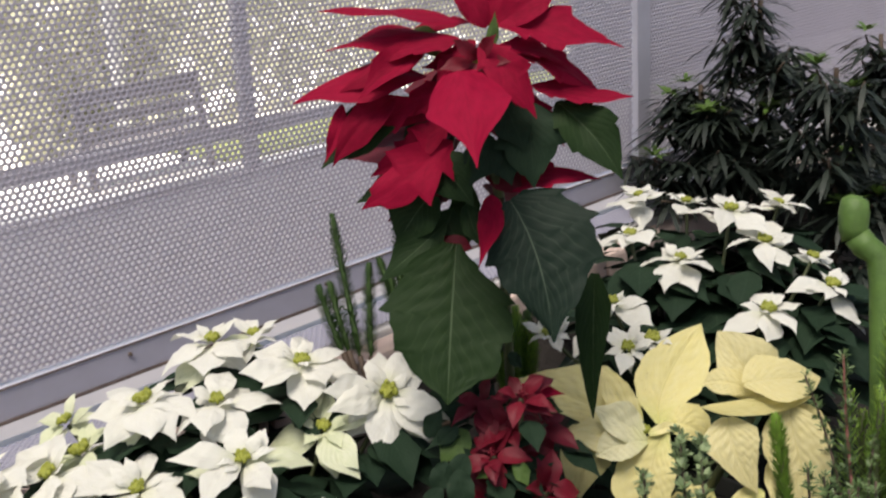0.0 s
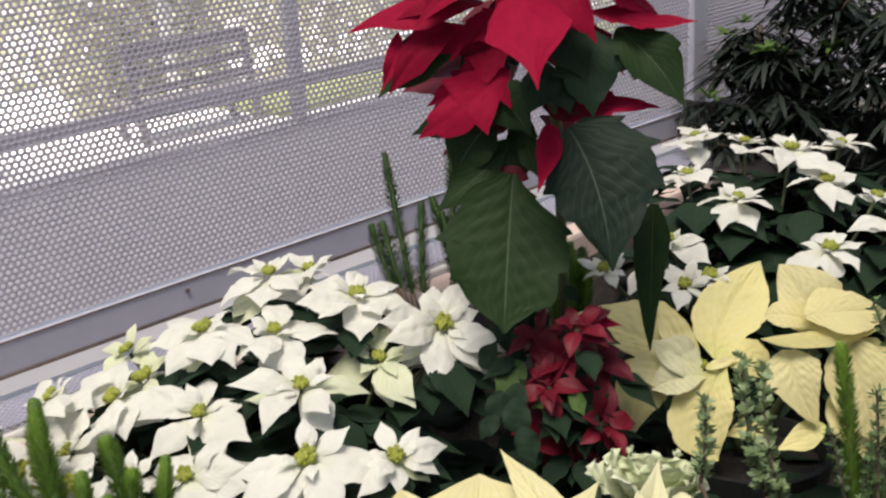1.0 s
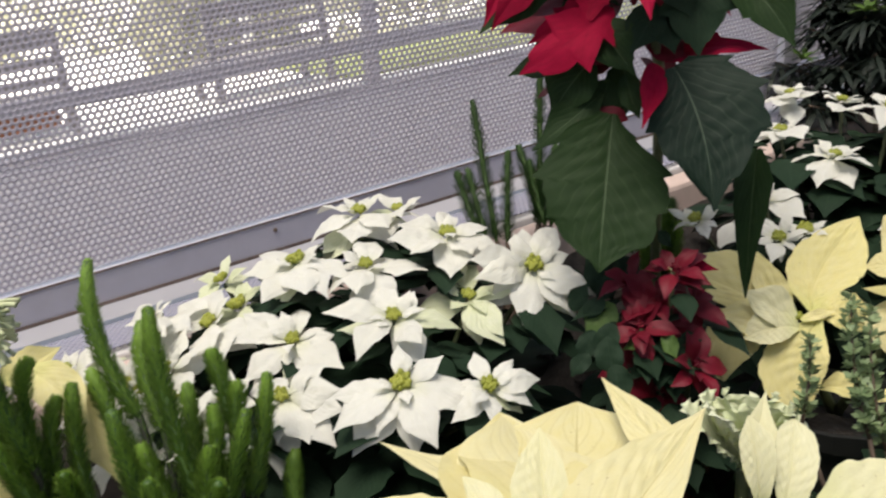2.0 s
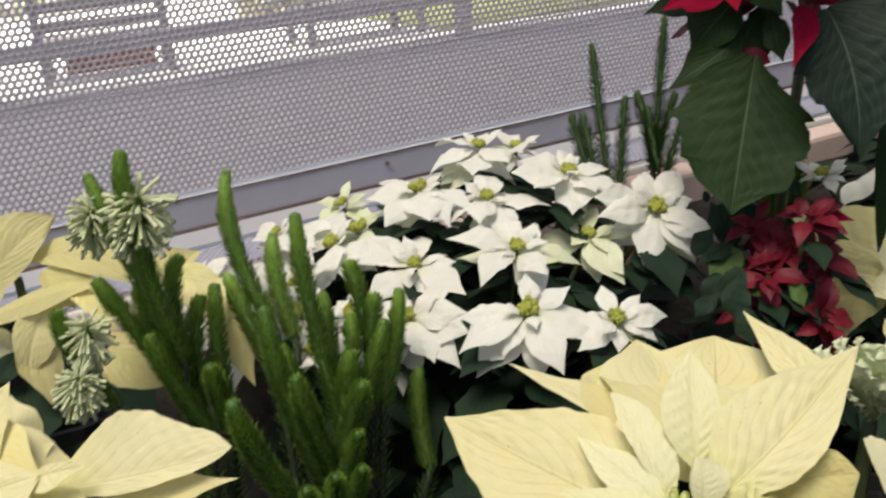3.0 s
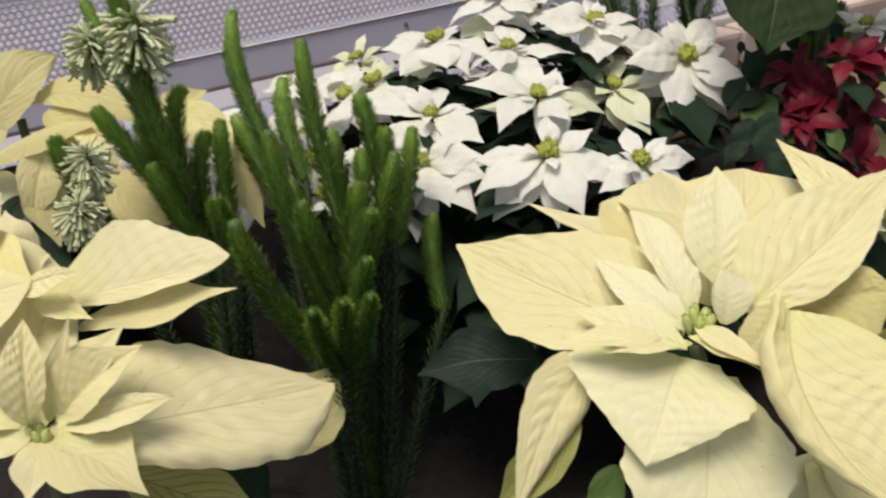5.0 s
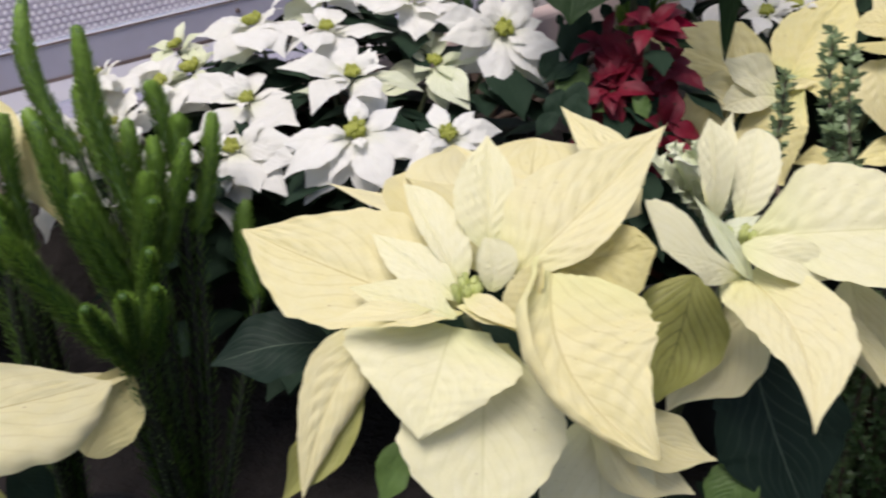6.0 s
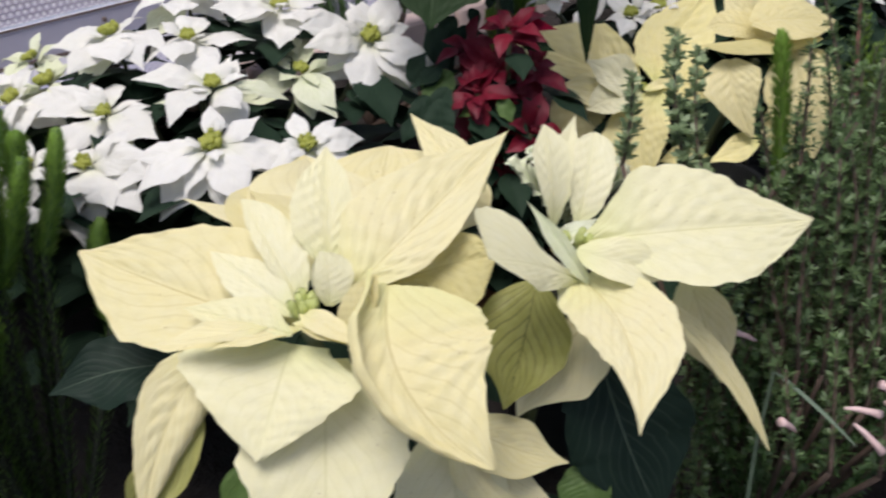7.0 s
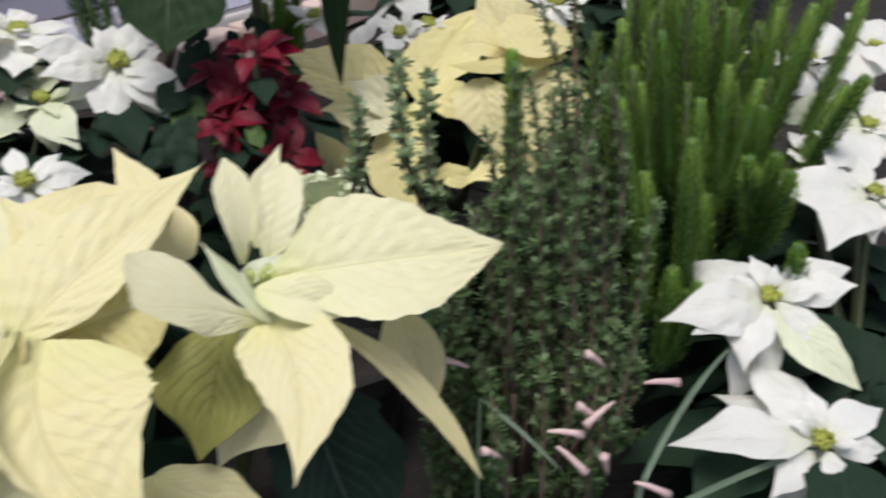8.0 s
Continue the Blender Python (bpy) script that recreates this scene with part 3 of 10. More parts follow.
def hedge(name, s0, s1, o0, o1, z0, z1, count, size, label, seed, mat):
    """A leafy mass of many small leaves with gaps."""
    rng = np.random.RandomState(seed)
    p = rng.rand(count, 3)
    lump = 0.75 + 0.25 * np.sin(p[:, 0] * 17 + 1) * np.sin(p[:, 0] * 31)
    p[:, 2] *= lump
    sw = s0 + p[:, 0] * (s1 - s0)
    c = R3[None] + sw[:, None] * A3[None] + (o0 + p[:, 1] * (o1 - o0))[:, None] * C3[None]
    c[:, 2] = z0 + p[:, 2] * (z1 - z0) + TSLOPE * sw
    d = rng.randn(count, 3)
    d /= np.linalg.norm(d, axis=1)[:, None]
    e = np.cross(d, rng.randn(count, 3))
    e /= np.linalg.norm(e, axis=1)[:, None]
    L = size * (0.6 + 0.8 * rng.rand(count))[:, None]
    v = np.stack([c - d * L, c + e * L * 0.45, c + d * L, c - e * L * 0.45], 1).reshape(-1, 3)
    f = np.arange(count * 4).reshape(-1, 4)
    return solid(name, mesh_of(name, v.tolist(), f.tolist(), None, False, mat), label, "hedge", kind="stuff")


hedge("hedge", -6.5, 7.5, -6.4, -7.6, 1.0, 3.2, 5600, 0.085, "sunlit yellow-green leafy hedge behind the terrace", 3, GLARE_HEDGE)
hedge("hedge", 0.0, 0.75, -3.2, -3.7, 1.05, 2.1, 1600, 0.05, "leafy shrub on the terrace behind the chairs", 5, GLARE_HEDGE)
hedge("hedge", 0.6, 8.0, -3.3, -4.0, 1.0, 2.9, 5200, 0.06, "sunlit leafy shrubs behind the lawn", 9, GLARE_HEDGE)
solid("lawn", far_bar("lawn", 0.42, 8.5, -1.9, -2.9, 1.02, 1.104, plain("lawn", (0.26, 0.29, 0.10), 0.95, 0.0, 0.3, 20, 0.5)), "bright yellow-green lawn beside the paving", "lawn", kind="structure")
# Added white backdrop: supplies the bright glare beyond the hedge.
solid("glare_backdrop", far_bar("glare_backdrop", -9, 9, -9.0, -9.2, 0.3, 4.6, PAVING), "added white backdrop that gives the glare behind the terrace", "wall", kind="structure")
pole_foot = outdoors(0.30, -2.75, 1.08)
solid("white_pole", mesh_of("pole", *tube_data([pole_foot, pole_foot + Vector((-0.02, 0, 2.3))], [0.03, 0.03], 12), None, True, PAVING), "white painted pole on the terrace", "pole")
# greenhouse: walls behind the camera and at the sides, unseen glazed roof added
solid("wall_back", box_mesh("wall", (-4.5, -3.3, 0), (4.3, -3.2, 1.1), PALE_WALL), "pale greenhouse wall base", "wall", kind="structure")
solid("wall_west", box_mesh("wall", (-4.6, -3.3, 0), (-4.502, 0.16, 1.1), PALE_WALL), "pale greenhouse wall base", "wall", kind="structure")
end_wall = thing("wall_east", (4.2, 2.0, 0), "pale grey end wall with a row of bright openings", "wall", kind="structure")
part("wall_panel", box_mesh("wall", (4.302, -3.3, 0), (4.4, 6.5, 2.42), PALE_WALL), end_wall)
for k in range(12):
    y = -3.2 + k * 0.80
    part("pier", box_mesh("pier", (4.302, y, 2.422), (4.4, y + 0.30, 3.6), PALE_WALL), end_wall)
roof = thing("ceiling", (0, 0, 3.8), "unseen added greenhouse roof, white glazing bars, glass tinted to dim daylight", "roof", kind="structure")
bm = bmesh.new()
for k in range(7):
    x = -4.45 + k * 1.45
    box_bm(bm, (x - 0.03, -3.3, 3.7), (x + 0.03, 0.16 + (x + 4.5) * math.tan(radians(RAIL_AZ)), 3.78))
for k in range(5):
    y = -3.25 + k * 1.98
    box_bm(bm, (max(-4.5, -4.5 + (y - 0.16) / math.tan(radians(RAIL_AZ))), y - 0.03, 3.62), (4.3, y + 0.03, 3.70))
part("glazing_bars", bm_mesh("bars", bm, ROOF_PAINT), roof)
# Unseen panes overhead and at two sides, added to dim the interior.
part("pane", mesh_of("pane", [(x, y, 3.79) for x, y in ROOM], [(0, 1, 2, 3)], None, False, DIMMING_GLASS), roof)
for pts in (((-4.5, -3.25, 1.1), (4.3, -3.25, 1.1), (4.3, -3.25, 3.7), (-4.5, -3.25, 3.7)), ((-4.55, -3.2, 1.1), (-4.55, 0.16, 1.1), (-4.55, 0.16, 3.7), (-4.55, -3.2, 3.7))):
    part("pane", mesh_of("pane", list(pts), [(0, 1, 2, 3)], None, False, DIMMING_GLASS), roof)


# ---- plants: kinds ----
def shapes(name, mat, count, **kw):
    out = []
    rng = random.Random(name)
    for k in range(count):
        q = {a: (rng.uniform(*b) if isinstance(b, tuple) else b) for a, b in kw.items()}
        out.append(leaf_mesh(name, mat, seed=k * 7 + len(name), **q))
    return out


WHITE_SHAPES = shapes("bract", WHITE_BRACT, 18, width=(0.44, 0.58), bend=(15, 80), fold=(-0.08, 0.12), wave=(0.03, 0.10), peak=(0.88, 1.05), sharp=(0.7, 1.0), nu=20, nv=5, cup=(0.08, 0.30), full=0.9, relief=0.026, ribs=5)
GREENISH_SHAPES = shapes("bract", GREENISH_BRACT, 6, width=(0.44, 0.56), bend=(10, 60), fold=(0.0, 0.2), wave=(0.03, 0.08), peak=(0.9, 1.0), sharp=0.8, nu=16, nv=4, cup=(0.05, 0.25), relief=0.016, ribs=6)
RED_SMALL = shapes("bract", DARK_RED, 5, width=(0.5, 0.65), bend=(20, 60), fold=(0.1, 0.3), wave=0.08, lobes=(0.0, 0.15), peak=0.85, nu=9, nv=3)
DARK_SHAPES = shapes("leaf", DARK_LEAF, 5, width=(0.55, 0.68), bend=(15, 50), fold=(0.05, 0.2), wave=0.05, lobes=(0.0, 0.14), peak=0.75, nu=10, nv=3)
RED_BUDS = [bud_mesh("buds", DARK_RED, 7, 0.004, k) for k in range(4)]
BUDS = [bud_mesh("buds", BUD, c, s, k) for k, (c, s) in enumerate(((19, 0.0078), (16, 0.0072), (21, 0.0084), (15, 0.0068)))]
SMALL_BUDS = [bud_mesh("buds", BUD, c, 0.0058, k + 9) for k, c in enumerate((15, 13, 16, 12))]
CUP_GREEN = plain("cup_green", (0.42, 0.47, 0.15), 0.5, spread=0.3, scale=160, bump=0.1)


def cups_mesh(name, count, size, seed):
    """A few plump green cups with open mouths, huddled together."""
    rng = random.Random(seed)
    verts, faces = [], []
    for k in range(count):
        a, r = k * 2.39996, size * 1.05 * math.sqrt((k + 0.3) / count)
        c = Vector((r * math.cos(a), r * math.sin(a), rng.uniform(-0.3, 0.3) * size))
        lean = Vector((math.cos(a) * 0.35, math.sin(a) * 0.35, 1)).normalized()
        w = size * rng.uniform(0.34, 0.46)
        pts = [c + lean * size * q for q in (-0.9, -0.3, 0.35, 0.8, 0.95, 0.7)]
        v, f = tube_data(pts, [w * q for q in (0.6, 1.0, 1.05, 0.8, 0.62, 0.4)], 9)
        faces += [tuple(i + len(verts) for i in q) for q in f]
        verts += v
    return mesh_of(name, verts, faces, None, True, CUP_GREEN)


CUPS = [cups_mesh("cups", 7, 0.0068, 1), cups_mesh("cups", 6, 0.0064, 2), cups_mesh("cups", 6, 0.006, 3)]
PR = random.Random(11)


def pot_thing(name, x, y, size, label, category, mat=POT, tall=None, z=None, sunk=0.0):
    """A plant in its pot; returns the thing and the height of its soil."""
    tall = tall or size * 0.9
    base = soil_z(x, y) - 0.012 - sunk * tall if z is None else z
    t = thing(name, (x, y, base), label, category)
    bm = bmesh.new()
    r = size / 2
    prof = ((0.74 * r, 0), (0.96 * r, tall * 0.86), (1.06 * r, tall * 0.86), (1.08 * r, tall), (1.0 * r, tall), (0.93 * r, tall * 0.88))
    rings = [[bm.verts.new((q * math.cos(k * math.pi / 10), q * math.sin(k * math.pi / 10), h)) for k in range(20)] for q, h in prof]
    for a, b in zip(rings, rings[1:]):
        for k in range(20):
            bm.faces.new((a[k], a[(k + 1) % 20], b[(k + 1) % 20], b[k]))
    bm.faces.new(list(reversed(rings[0])))
    part("pot", bm_mesh("pot", bm, mat), t, Matrix.Translation((x, y, base)))
    verts = [(0, 0, 0.004)] + [(0.935 * r * math.cos(k * math.pi / 10), 0.935 * r * math.sin(k * math.pi / 10), PR.uniform(-0.004, 0.004)) for k in range(20)]
    faces = [(0, 1 + k, 1 + (k + 1) % 20) for k in range(20)]
    part("potting_soil", mesh_of("potting_soil", verts, faces, None, False, SOIL), t, Matrix.Translation((x, y, base + tall * 0.885)))
    return t, base + tall * 0.885


def stem_to(t, a, b, r0, r1, sag=(0, 0, 0), mat=STEM, name="stem", n=5):
    pts = curve_pts(a, b, sag, n)
    o = Vector(a)
    v, f = tube_data([p - o for p in pts], [r0 + (r1 - r0) * i / n for i in range(n + 1)], 6)
    return part(name, mesh_of(name, v, f, None, True, mat), t, Matrix.Translation(o))


def white_head(t, at, n, petals, bud=0, shapes_of=None, label="", foot=None, buds=None, extra=3, grow=1.08):
    """A flower head: its buds, and bracts by (angle, length) in the plane across n."""
    at, n = Vector(at), Vector(n).normalized()
    m = Matrix.Translation(at + n * 0.004) @ n.to_track_quat("Z", "Y").to_matrix().to_4x4()
    h = part("flower_head", (buds or BUDS)[bud % 4], t, m, label or "yellow-green buds ringed by white bracts")
    for k, (a, size) in enumerate(petals):
        d = spun(a, n)
        lift = PR.uniform(-0.22, 0.2)
        base = at + d * 0.004 - n * 0.002 * (k % 3)
        size *= grow
        tip = at + d * size + n * size * lift
        me = PR.choice(shapes_of or WHITE_SHAPES)
        side = n + d.cross(n) * PR.uniform(-0.35, 0.35) - d * lift
        part("bract", me, h, leaf_pose(base, tip, side, PR.uniform(0.92, 1.12)))
    # bracts of the lower whorl, hanging more
    for k in range(extra):
        d = spun(PR.uniform(0, 360 / extra) + k * 360 / extra, n)
        size = PR.uniform(0.75, 1.05) * max(q for _, q in petals)
        base = at - n * 0.008
        part("bract", PR.choice(shapes_of or (GREENISH_SHAPES if PR.random() < 0.16 else WHITE_SHAPES)), h, leaf_pose(base, base + d * size - n * size * PR.uniform(0.2, 0.5), n + d * 0.4 + d.cross(n) * PR.uniform(-0.4, 0.4), PR.uniform(0.9, 1.15)))
    # smaller inner bracts
    for k in range(3):
        a = PR.uniform(0, 120) + 120 * k
        d = spun(a, n)
        size = PR.uniform(0.018, 0.034)
        part("bract", PR.choice(shapes_of or WHITE_SHAPES), h, leaf_pose(at + d * 0.006, at + d * size + n * size * 0.45, n - d * 0.4, 1.0))
    if foot is not None:
        p = at - n * 0.004
        stem_to(t, foot, p, 0.0035, 0.0022, (at - Vector(foot)).cross(Vector((0, 0, 1))).cross(Vector((0, 0, 1))) * -0.12)
    return h


def mound_leaves(t, heads, foot, count, size, below=(0.03, 0.16), shapes_of=None, spread=0.06, deep=(0.16, 0.6)):
    """Dark leaves on the stems under the flower heads."""
    foot = Vector(foot)
    for k in range(count):
        c = Vector(PR.choice(heads))
        d = spun(PR.uniform(0, 360), (0, 0, 1))
        q = c.lerp(foot, PR.uniform(*deep)) + d * PR.uniform(0, spread) - Vector((0, 0, 0.008 + PR.uniform(*below) * 0.4))
        s = size * PR.uniform(0.7, 1.2)
        out = (d + Vector((c.x - foot.x, c.y - foot.y, 0)) * 2.5).normalized()
        part("leaf", PR.choice(shapes_of or DARK_SHAPES), t, leaf_pose(q, q + out * s + Vector((0, 0, PR.uniform(-0.7, -0.05) * s)), Vector((0, 0, 1)) + out * 0.3, 1.0))


def big_leaf(h, name, mat, base, tip, normal, width=0.6, bend=30, fold=0.12, wave=0.05, lobes=0.0, peak=0.85, sharp=1.0, relief=0.006, ribs=8, seed=0, cup=0.0, label="", fine=True, full=0.8, curl_a=0.0, curl_b=0.0):
    """One large leaf or bract with a shape of its own."""
    me = leaf_mesh(name, mat, width, bend, fold, wave, lobes, peak, sharp, 56 if fine else 18, 10 if fine else 4, relief, ribs, seed, cup, full, curl_a, curl_b)
    return part(name, me, h, leaf_pose(base, tip, normal), label)


def bract_mesh(name, mat, mid, tip, normal, left, right, relief=0.002, ribs=10, fold=0.1, curl_left=0.0, curl_right=0.0, roll=0.45, first=0.0, seed=0, nu=72, nv=13, frill=0.0, teeth=0.0):
    """A large bract from its base at the origin over mid to tip: half-widths at six places along it, puffed up between its side veins, its margins rolled where curl asks for it, frilled or toothed."""
    rng = random.Random(seed)
    ph, ph2, ph3 = (rng.uniform(0, 6.3) for _ in range(3))
    mid, tip, normal = Vector(mid), Vector(tip), Vector(normal).normalized()
    bow = mid * 2 - tip * 0.5
    at = (0.0, 0.08, 0.25, 0.42, 0.6, 0.78, 0.92, 1.0)
    fine = np.linspace(0, 1, nu + 1)
    kern = np.hanning(13)
    kern /= kern.sum()
    wide = []
    for w in (left, right):
        q = np.interp(fine, at, (max(first, w[0] * 0.3), *w, 0.0))
        q = np.convolve(np.pad(q, 6, mode="edge"), kern, "valid")
        q[-1] = 0.0
        wide.append(q * (1 + 0.018 * np.sin(fine * 31 + ph) + 0.012 * np.sin(fine * 67 + ph2)))
    most = max(wide[0].max(), wide[1].max())
    verts, faces, uvs = [], [], []
    cols = 2 * nv + 1
    for i in range(nu + 1):
        u = i / nu
        p = bow * (2 * u * (1 - u)) + tip * (u * u)
        d = (bow * (2 - 4 * u) + tip * (2 * u)).normalized()
        n = (normal - d * d.dot(normal)).normalized()
        side = d.cross(n)
        for j in range(cols):
            v = (j - nv) / nv
            a = abs(v)
            w = wide[1 if v > 0 else 0][i] * (1 + teeth * (2 * ((u * 4.3 + (0.1 if v > 0 else 0.45)) % 1.0) ** 2 - 0.6) + (0.06 * math.sin(90 * u + ph) if frill else 0.0))
            curl = curl_right if v > 0 else curl_left
            y, up = a * w, fold * a * w
            lag = u - 0.30 * a * (0.6 + 0.4 * u) + (0.35 / ribs if v > 0 else 0.0) + 0.010 * math.sin(9 * u + ph)
            puff = abs(math.sin(math.pi * ribs * lag)) ** 0.7
            swell = min(1.0, a * 5) * (1 - 0.45 * a) * min(1.0, w / (0.35 * most))
            up += relief * (puff - 0.62) * swell * (0.75 + 0.45 * math.sin(7 * u + ph2 + 3 * v))
            up += relief * 1.1 * (min(1.0, a * 7) - 1) * min(1.0, (1 - u) * 5)
            up += relief * 0.55 * math.sin(41 * u + ph + 9 * v) * math.sin(17 * v + ph2 - 13 * u) * swell
            up += most * 0.055 * math.sin(5.2 * u + ph3 + (0 if v > 0 else 1.9)) * a * a
            up += most * 0.03 * math.sin(15 * u + ph + v) * a ** 3
            up += frill * (math.sin(46 * u + ph + v) + 0.6 * math.sin(83 * u + ph2)) * a ** 3
            if curl and a > roll:
                th = (a - roll) / (1 - roll) * curl
                rad = (1 - roll) * w / curl
                y = roll * w + rad * math.sin(th)
                up = fold * roll * w + rad * (1 - math.cos(th)) + (up - fold * a * w) * 0.5
            verts.append(p + side * (y if v > 0 else -y) + n * up)
            uvs.append((u, 0.5 + 0.5 * v))
    for i in range(nu):
        for j in range(cols - 1):
            o = i * cols + j
            faces.append((o, o + 1, o + cols + 1, o + cols))
    return mesh_of(name, verts, faces, uvs, True, mat)


def bract(h, mat, base, mid, tip, normal, left, right, name="bract", label="", **kw):
    """One large bract with a shape of its own, from base over mid to tip."""
    base = Vector(base)
    me = bract_mesh(name, mat, Vector(mid) - base, Vector(tip) - base, normal, left, right, **kw)
    return part(name, me, h, Matrix.Translation(base), label)


def needle_data(pts, r, needle, count, spread=55, top=0.25, thin=0.10, rng=PR, clumps=0):
    """Needles along a stem given by points: spreading below, pressed to the stem at its top."""
    pts = [Vector(p) for p in pts]
    n = len(pts) - 1
    verts, faces = [], []
    for k in range(count):
        u = (k + rng.random()) / count
        if clumps and math.sin(u * 6.283 * clumps) < -0.25 and rng.random() < 0.8:
            continue
        i = min(int(u * n), n - 1)
        w = u * n - i
        p = pts[i].lerp(pts[i + 1], w)
        if u > 0.985:
            p = p - (pts[i + 1] - pts[i]).normalized() * r * 0.3
        d = (pts[i + 1] - pts[i]).normalized()
        a = k * 2.39996 + rng.uniform(-0.3, 0.3)
        x = d.orthogonal().normalized()
        side = x * math.cos(a) + d.cross(x) * math.sin(a)
        close = max(0.0, (u - (1 - top)) / top)
        ang = radians(spread * (1 - 0.72 * close) + rng.uniform(-12, 12))
        out = (d * math.cos(ang) + side * math.sin(ang)).normalized()
        s = needle * rng.uniform(0.75, 1.2) * (1 - 0.45 * close ** 2)
        q = p + side * r * (1 - 0.3 * close)
        flat = d.cross(side).normalized() * (needle * thin)
        mid = q + out * s * 0.5 + d * s * 0.06
        o = len(verts)
        verts += [q, mid + flat, q + out * s + d * s * 0.14, mid - flat]
        faces.append((o, o + 1, o + 2, o + 3))
    return verts, faces


def needle_stem(t, base, tip, sag=(0, 0, 0), r=0.004, needle=0.014, count=420, mat=NEEDLE, spread=55, top=0.3, stem_mat=STEM, thin=0.10, name="stem", bare=0.0, label="", shoots=0, clumps=0):
    base, tip = Vector(base), Vector(tip)
    sag = Vector(sag) + Vector((PR.uniform(-1, 1), PR.uniform(-1, 1), 0)) * (tip - base).length * 0.02
    pts = [p - base for p in curve_pts(base, tip, sag, 10)]
    end = (pts[10] - pts[9]).normalized()
    line = pts + [pts[10] + end * r * 0.55, pts[10] + end * r * 0.85]
    v, f = tube_data(line, [r * (1.0 - 0.1 * i / 10) * (0.55 if i == 0 else 1) for i in range(11)] + [r * 0.62, r * 0.2], 8)
    st = part(name, mesh_of(name, v, f, None, True, stem_mat), t, Matrix.Translation(base), label)
    first = int(bare * 10)
    nv, nf = needle_data(pts[first:], r * 0.92, needle, count, spread, top, thin, PR, clumps)
    tagged(part("needles", mesh_of("needles", nv, nf, None, False, mat), st, Matrix.Translation(base)), kind="stuff")
    for k in range(shoots):
        i = PR.randint(2, 7)
        a = PR.uniform(0, 6.3)
        size = PR.uniform(0.022, 0.05)
        way = (pts[i + 1] - pts[i]).normalized() + Vector((math.cos(a), math.sin(a), 0.1)) * 0.55
        needle_stem(t, base + pts[i], base + pts[i] + way.normalized() * size, (0, 0, -0.003), r * 0.85, needle, int(count * size / (tip - base).length) + 60, mat, spread, 0.5, stem_mat, thin)
    return st


def tube_flower_data(at, out, size, r, rng, bent=0.25):
    out = Vector(out).normalized()
    down = Vector((0, 0, -1))
    pts = [Vector(at) + out * size * q + down * size * bent * q * q for q in (0, 0.35, 0.75, 1.0)]
    return tube_data(pts, [r * 0.35, r * 0.7, r * 0.85, r * 1.2], 7, True)


def tube_mesh(name, mat, bent, seed):
    """A small curved tube flower of length 1 along x, flared at its mouth."""
    rng = random.Random(seed)
    pts = [Vector((q, 0, -bent * q * q)) for q in (0, 0.3, 0.7, 0.92, 1.0)]
    v, f = tube_data(pts, [0.04, 0.085, 0.085, 0.10, 0.115], 6, False)
    v.append(Vector((0.9, 0, -bent * 0.82)))
    f += [(24 + k, 24 + (k + 1) % 6, 30) for k in range(6)]
    return mesh_of(name, v, f, None, True, mat)


TUBES = [tube_mesh("tube_flower", TUBE_FLOWER, q, k) for k, q in enumerate((0.1, 0.25, 0.4, 0.55))]


def flower_whorl(t, at, size):
    """A ball of many small curved tube flowers round the stem."""
    at = Vector(at)
    bm = bmesh.new()
    bmesh.ops.create_icosphere(bm, subdivisions=2, radius=1.0, matrix=Matrix.Diagonal((size * 0.24, size * 0.24, size * 0.6, 1)))
    w = part("flower_whorl", bm_mesh("flower_whorl", bm, NEEDLE_CORE, True), t, Matrix.Translation(at), "whorl of greenish-white tube flowers")
    for k in range(185):
        z = 1 - 2 * (k + 0.5) / 185
        a = k * 2.39996
        q = math.sqrt(max(0, 1 - z * z))
        d = Vector((q * math.cos(a), q * math.sin(a), z * 0.65 - 0.12)) + Vector((PR.uniform(-0.35, 0.35), PR.uniform(-0.35, 0.35), PR.uniform(-0.4, 0.3)))
        base = at + Vector((d.x, d.y, 0)) * size * 0.2 + Vector((0, 0, z * size * 0.62))
        s = size * PR.uniform(0.4, 0.85) * (0.75 + 0.25 * q)
        part("tube_flower", PR.choice(TUBES), w, leaf_pose(base, base + d.normalized() * s, (0, 0, 1), PR.uniform(0.75, 0.95), 0.85))
    return w


def pink_flower(t, at, out):
    d = Vector(out).normalized()
    v, f = tube_flower_data((0, 0, 0), d, 0.020, 0.0024, PR, 0.2)
    return part("flower", mesh_of("flower", v, f, None, True, PINK_FLOWER), t, Matrix.Translation(at), "small pink tube flower")


def scatter_stems(t, foot, centre, count, radius, low, high, mat, needle=0.011, thin=0.1):
    """Stems that fill the heart of a bush."""
    foot = Vector(foot)
    for k in range(count):
        a, q = k * 2.39996, math.sqrt((k + 0.5) / count)
        tip = Vector((centre[0] + radius * q * math.cos(a), centre[1] + radius * q * math.sin(a), foot.z + PR.uniform(low, high) * (1.1 - 0.4 * q)))
        base = foot + Vector((math.cos(a), math.sin(a), 0)) * 0.02 * q
        needle_stem(t, base, tip, (0.02 * math.cos(a) * q, 0.02 * math.sin(a) * q, 0), 0.003, needle, 260, mat, 52, 0.15, STEM, thin, "stem", 0.0, "", 0, 14 if thin > 0.15 else 0)


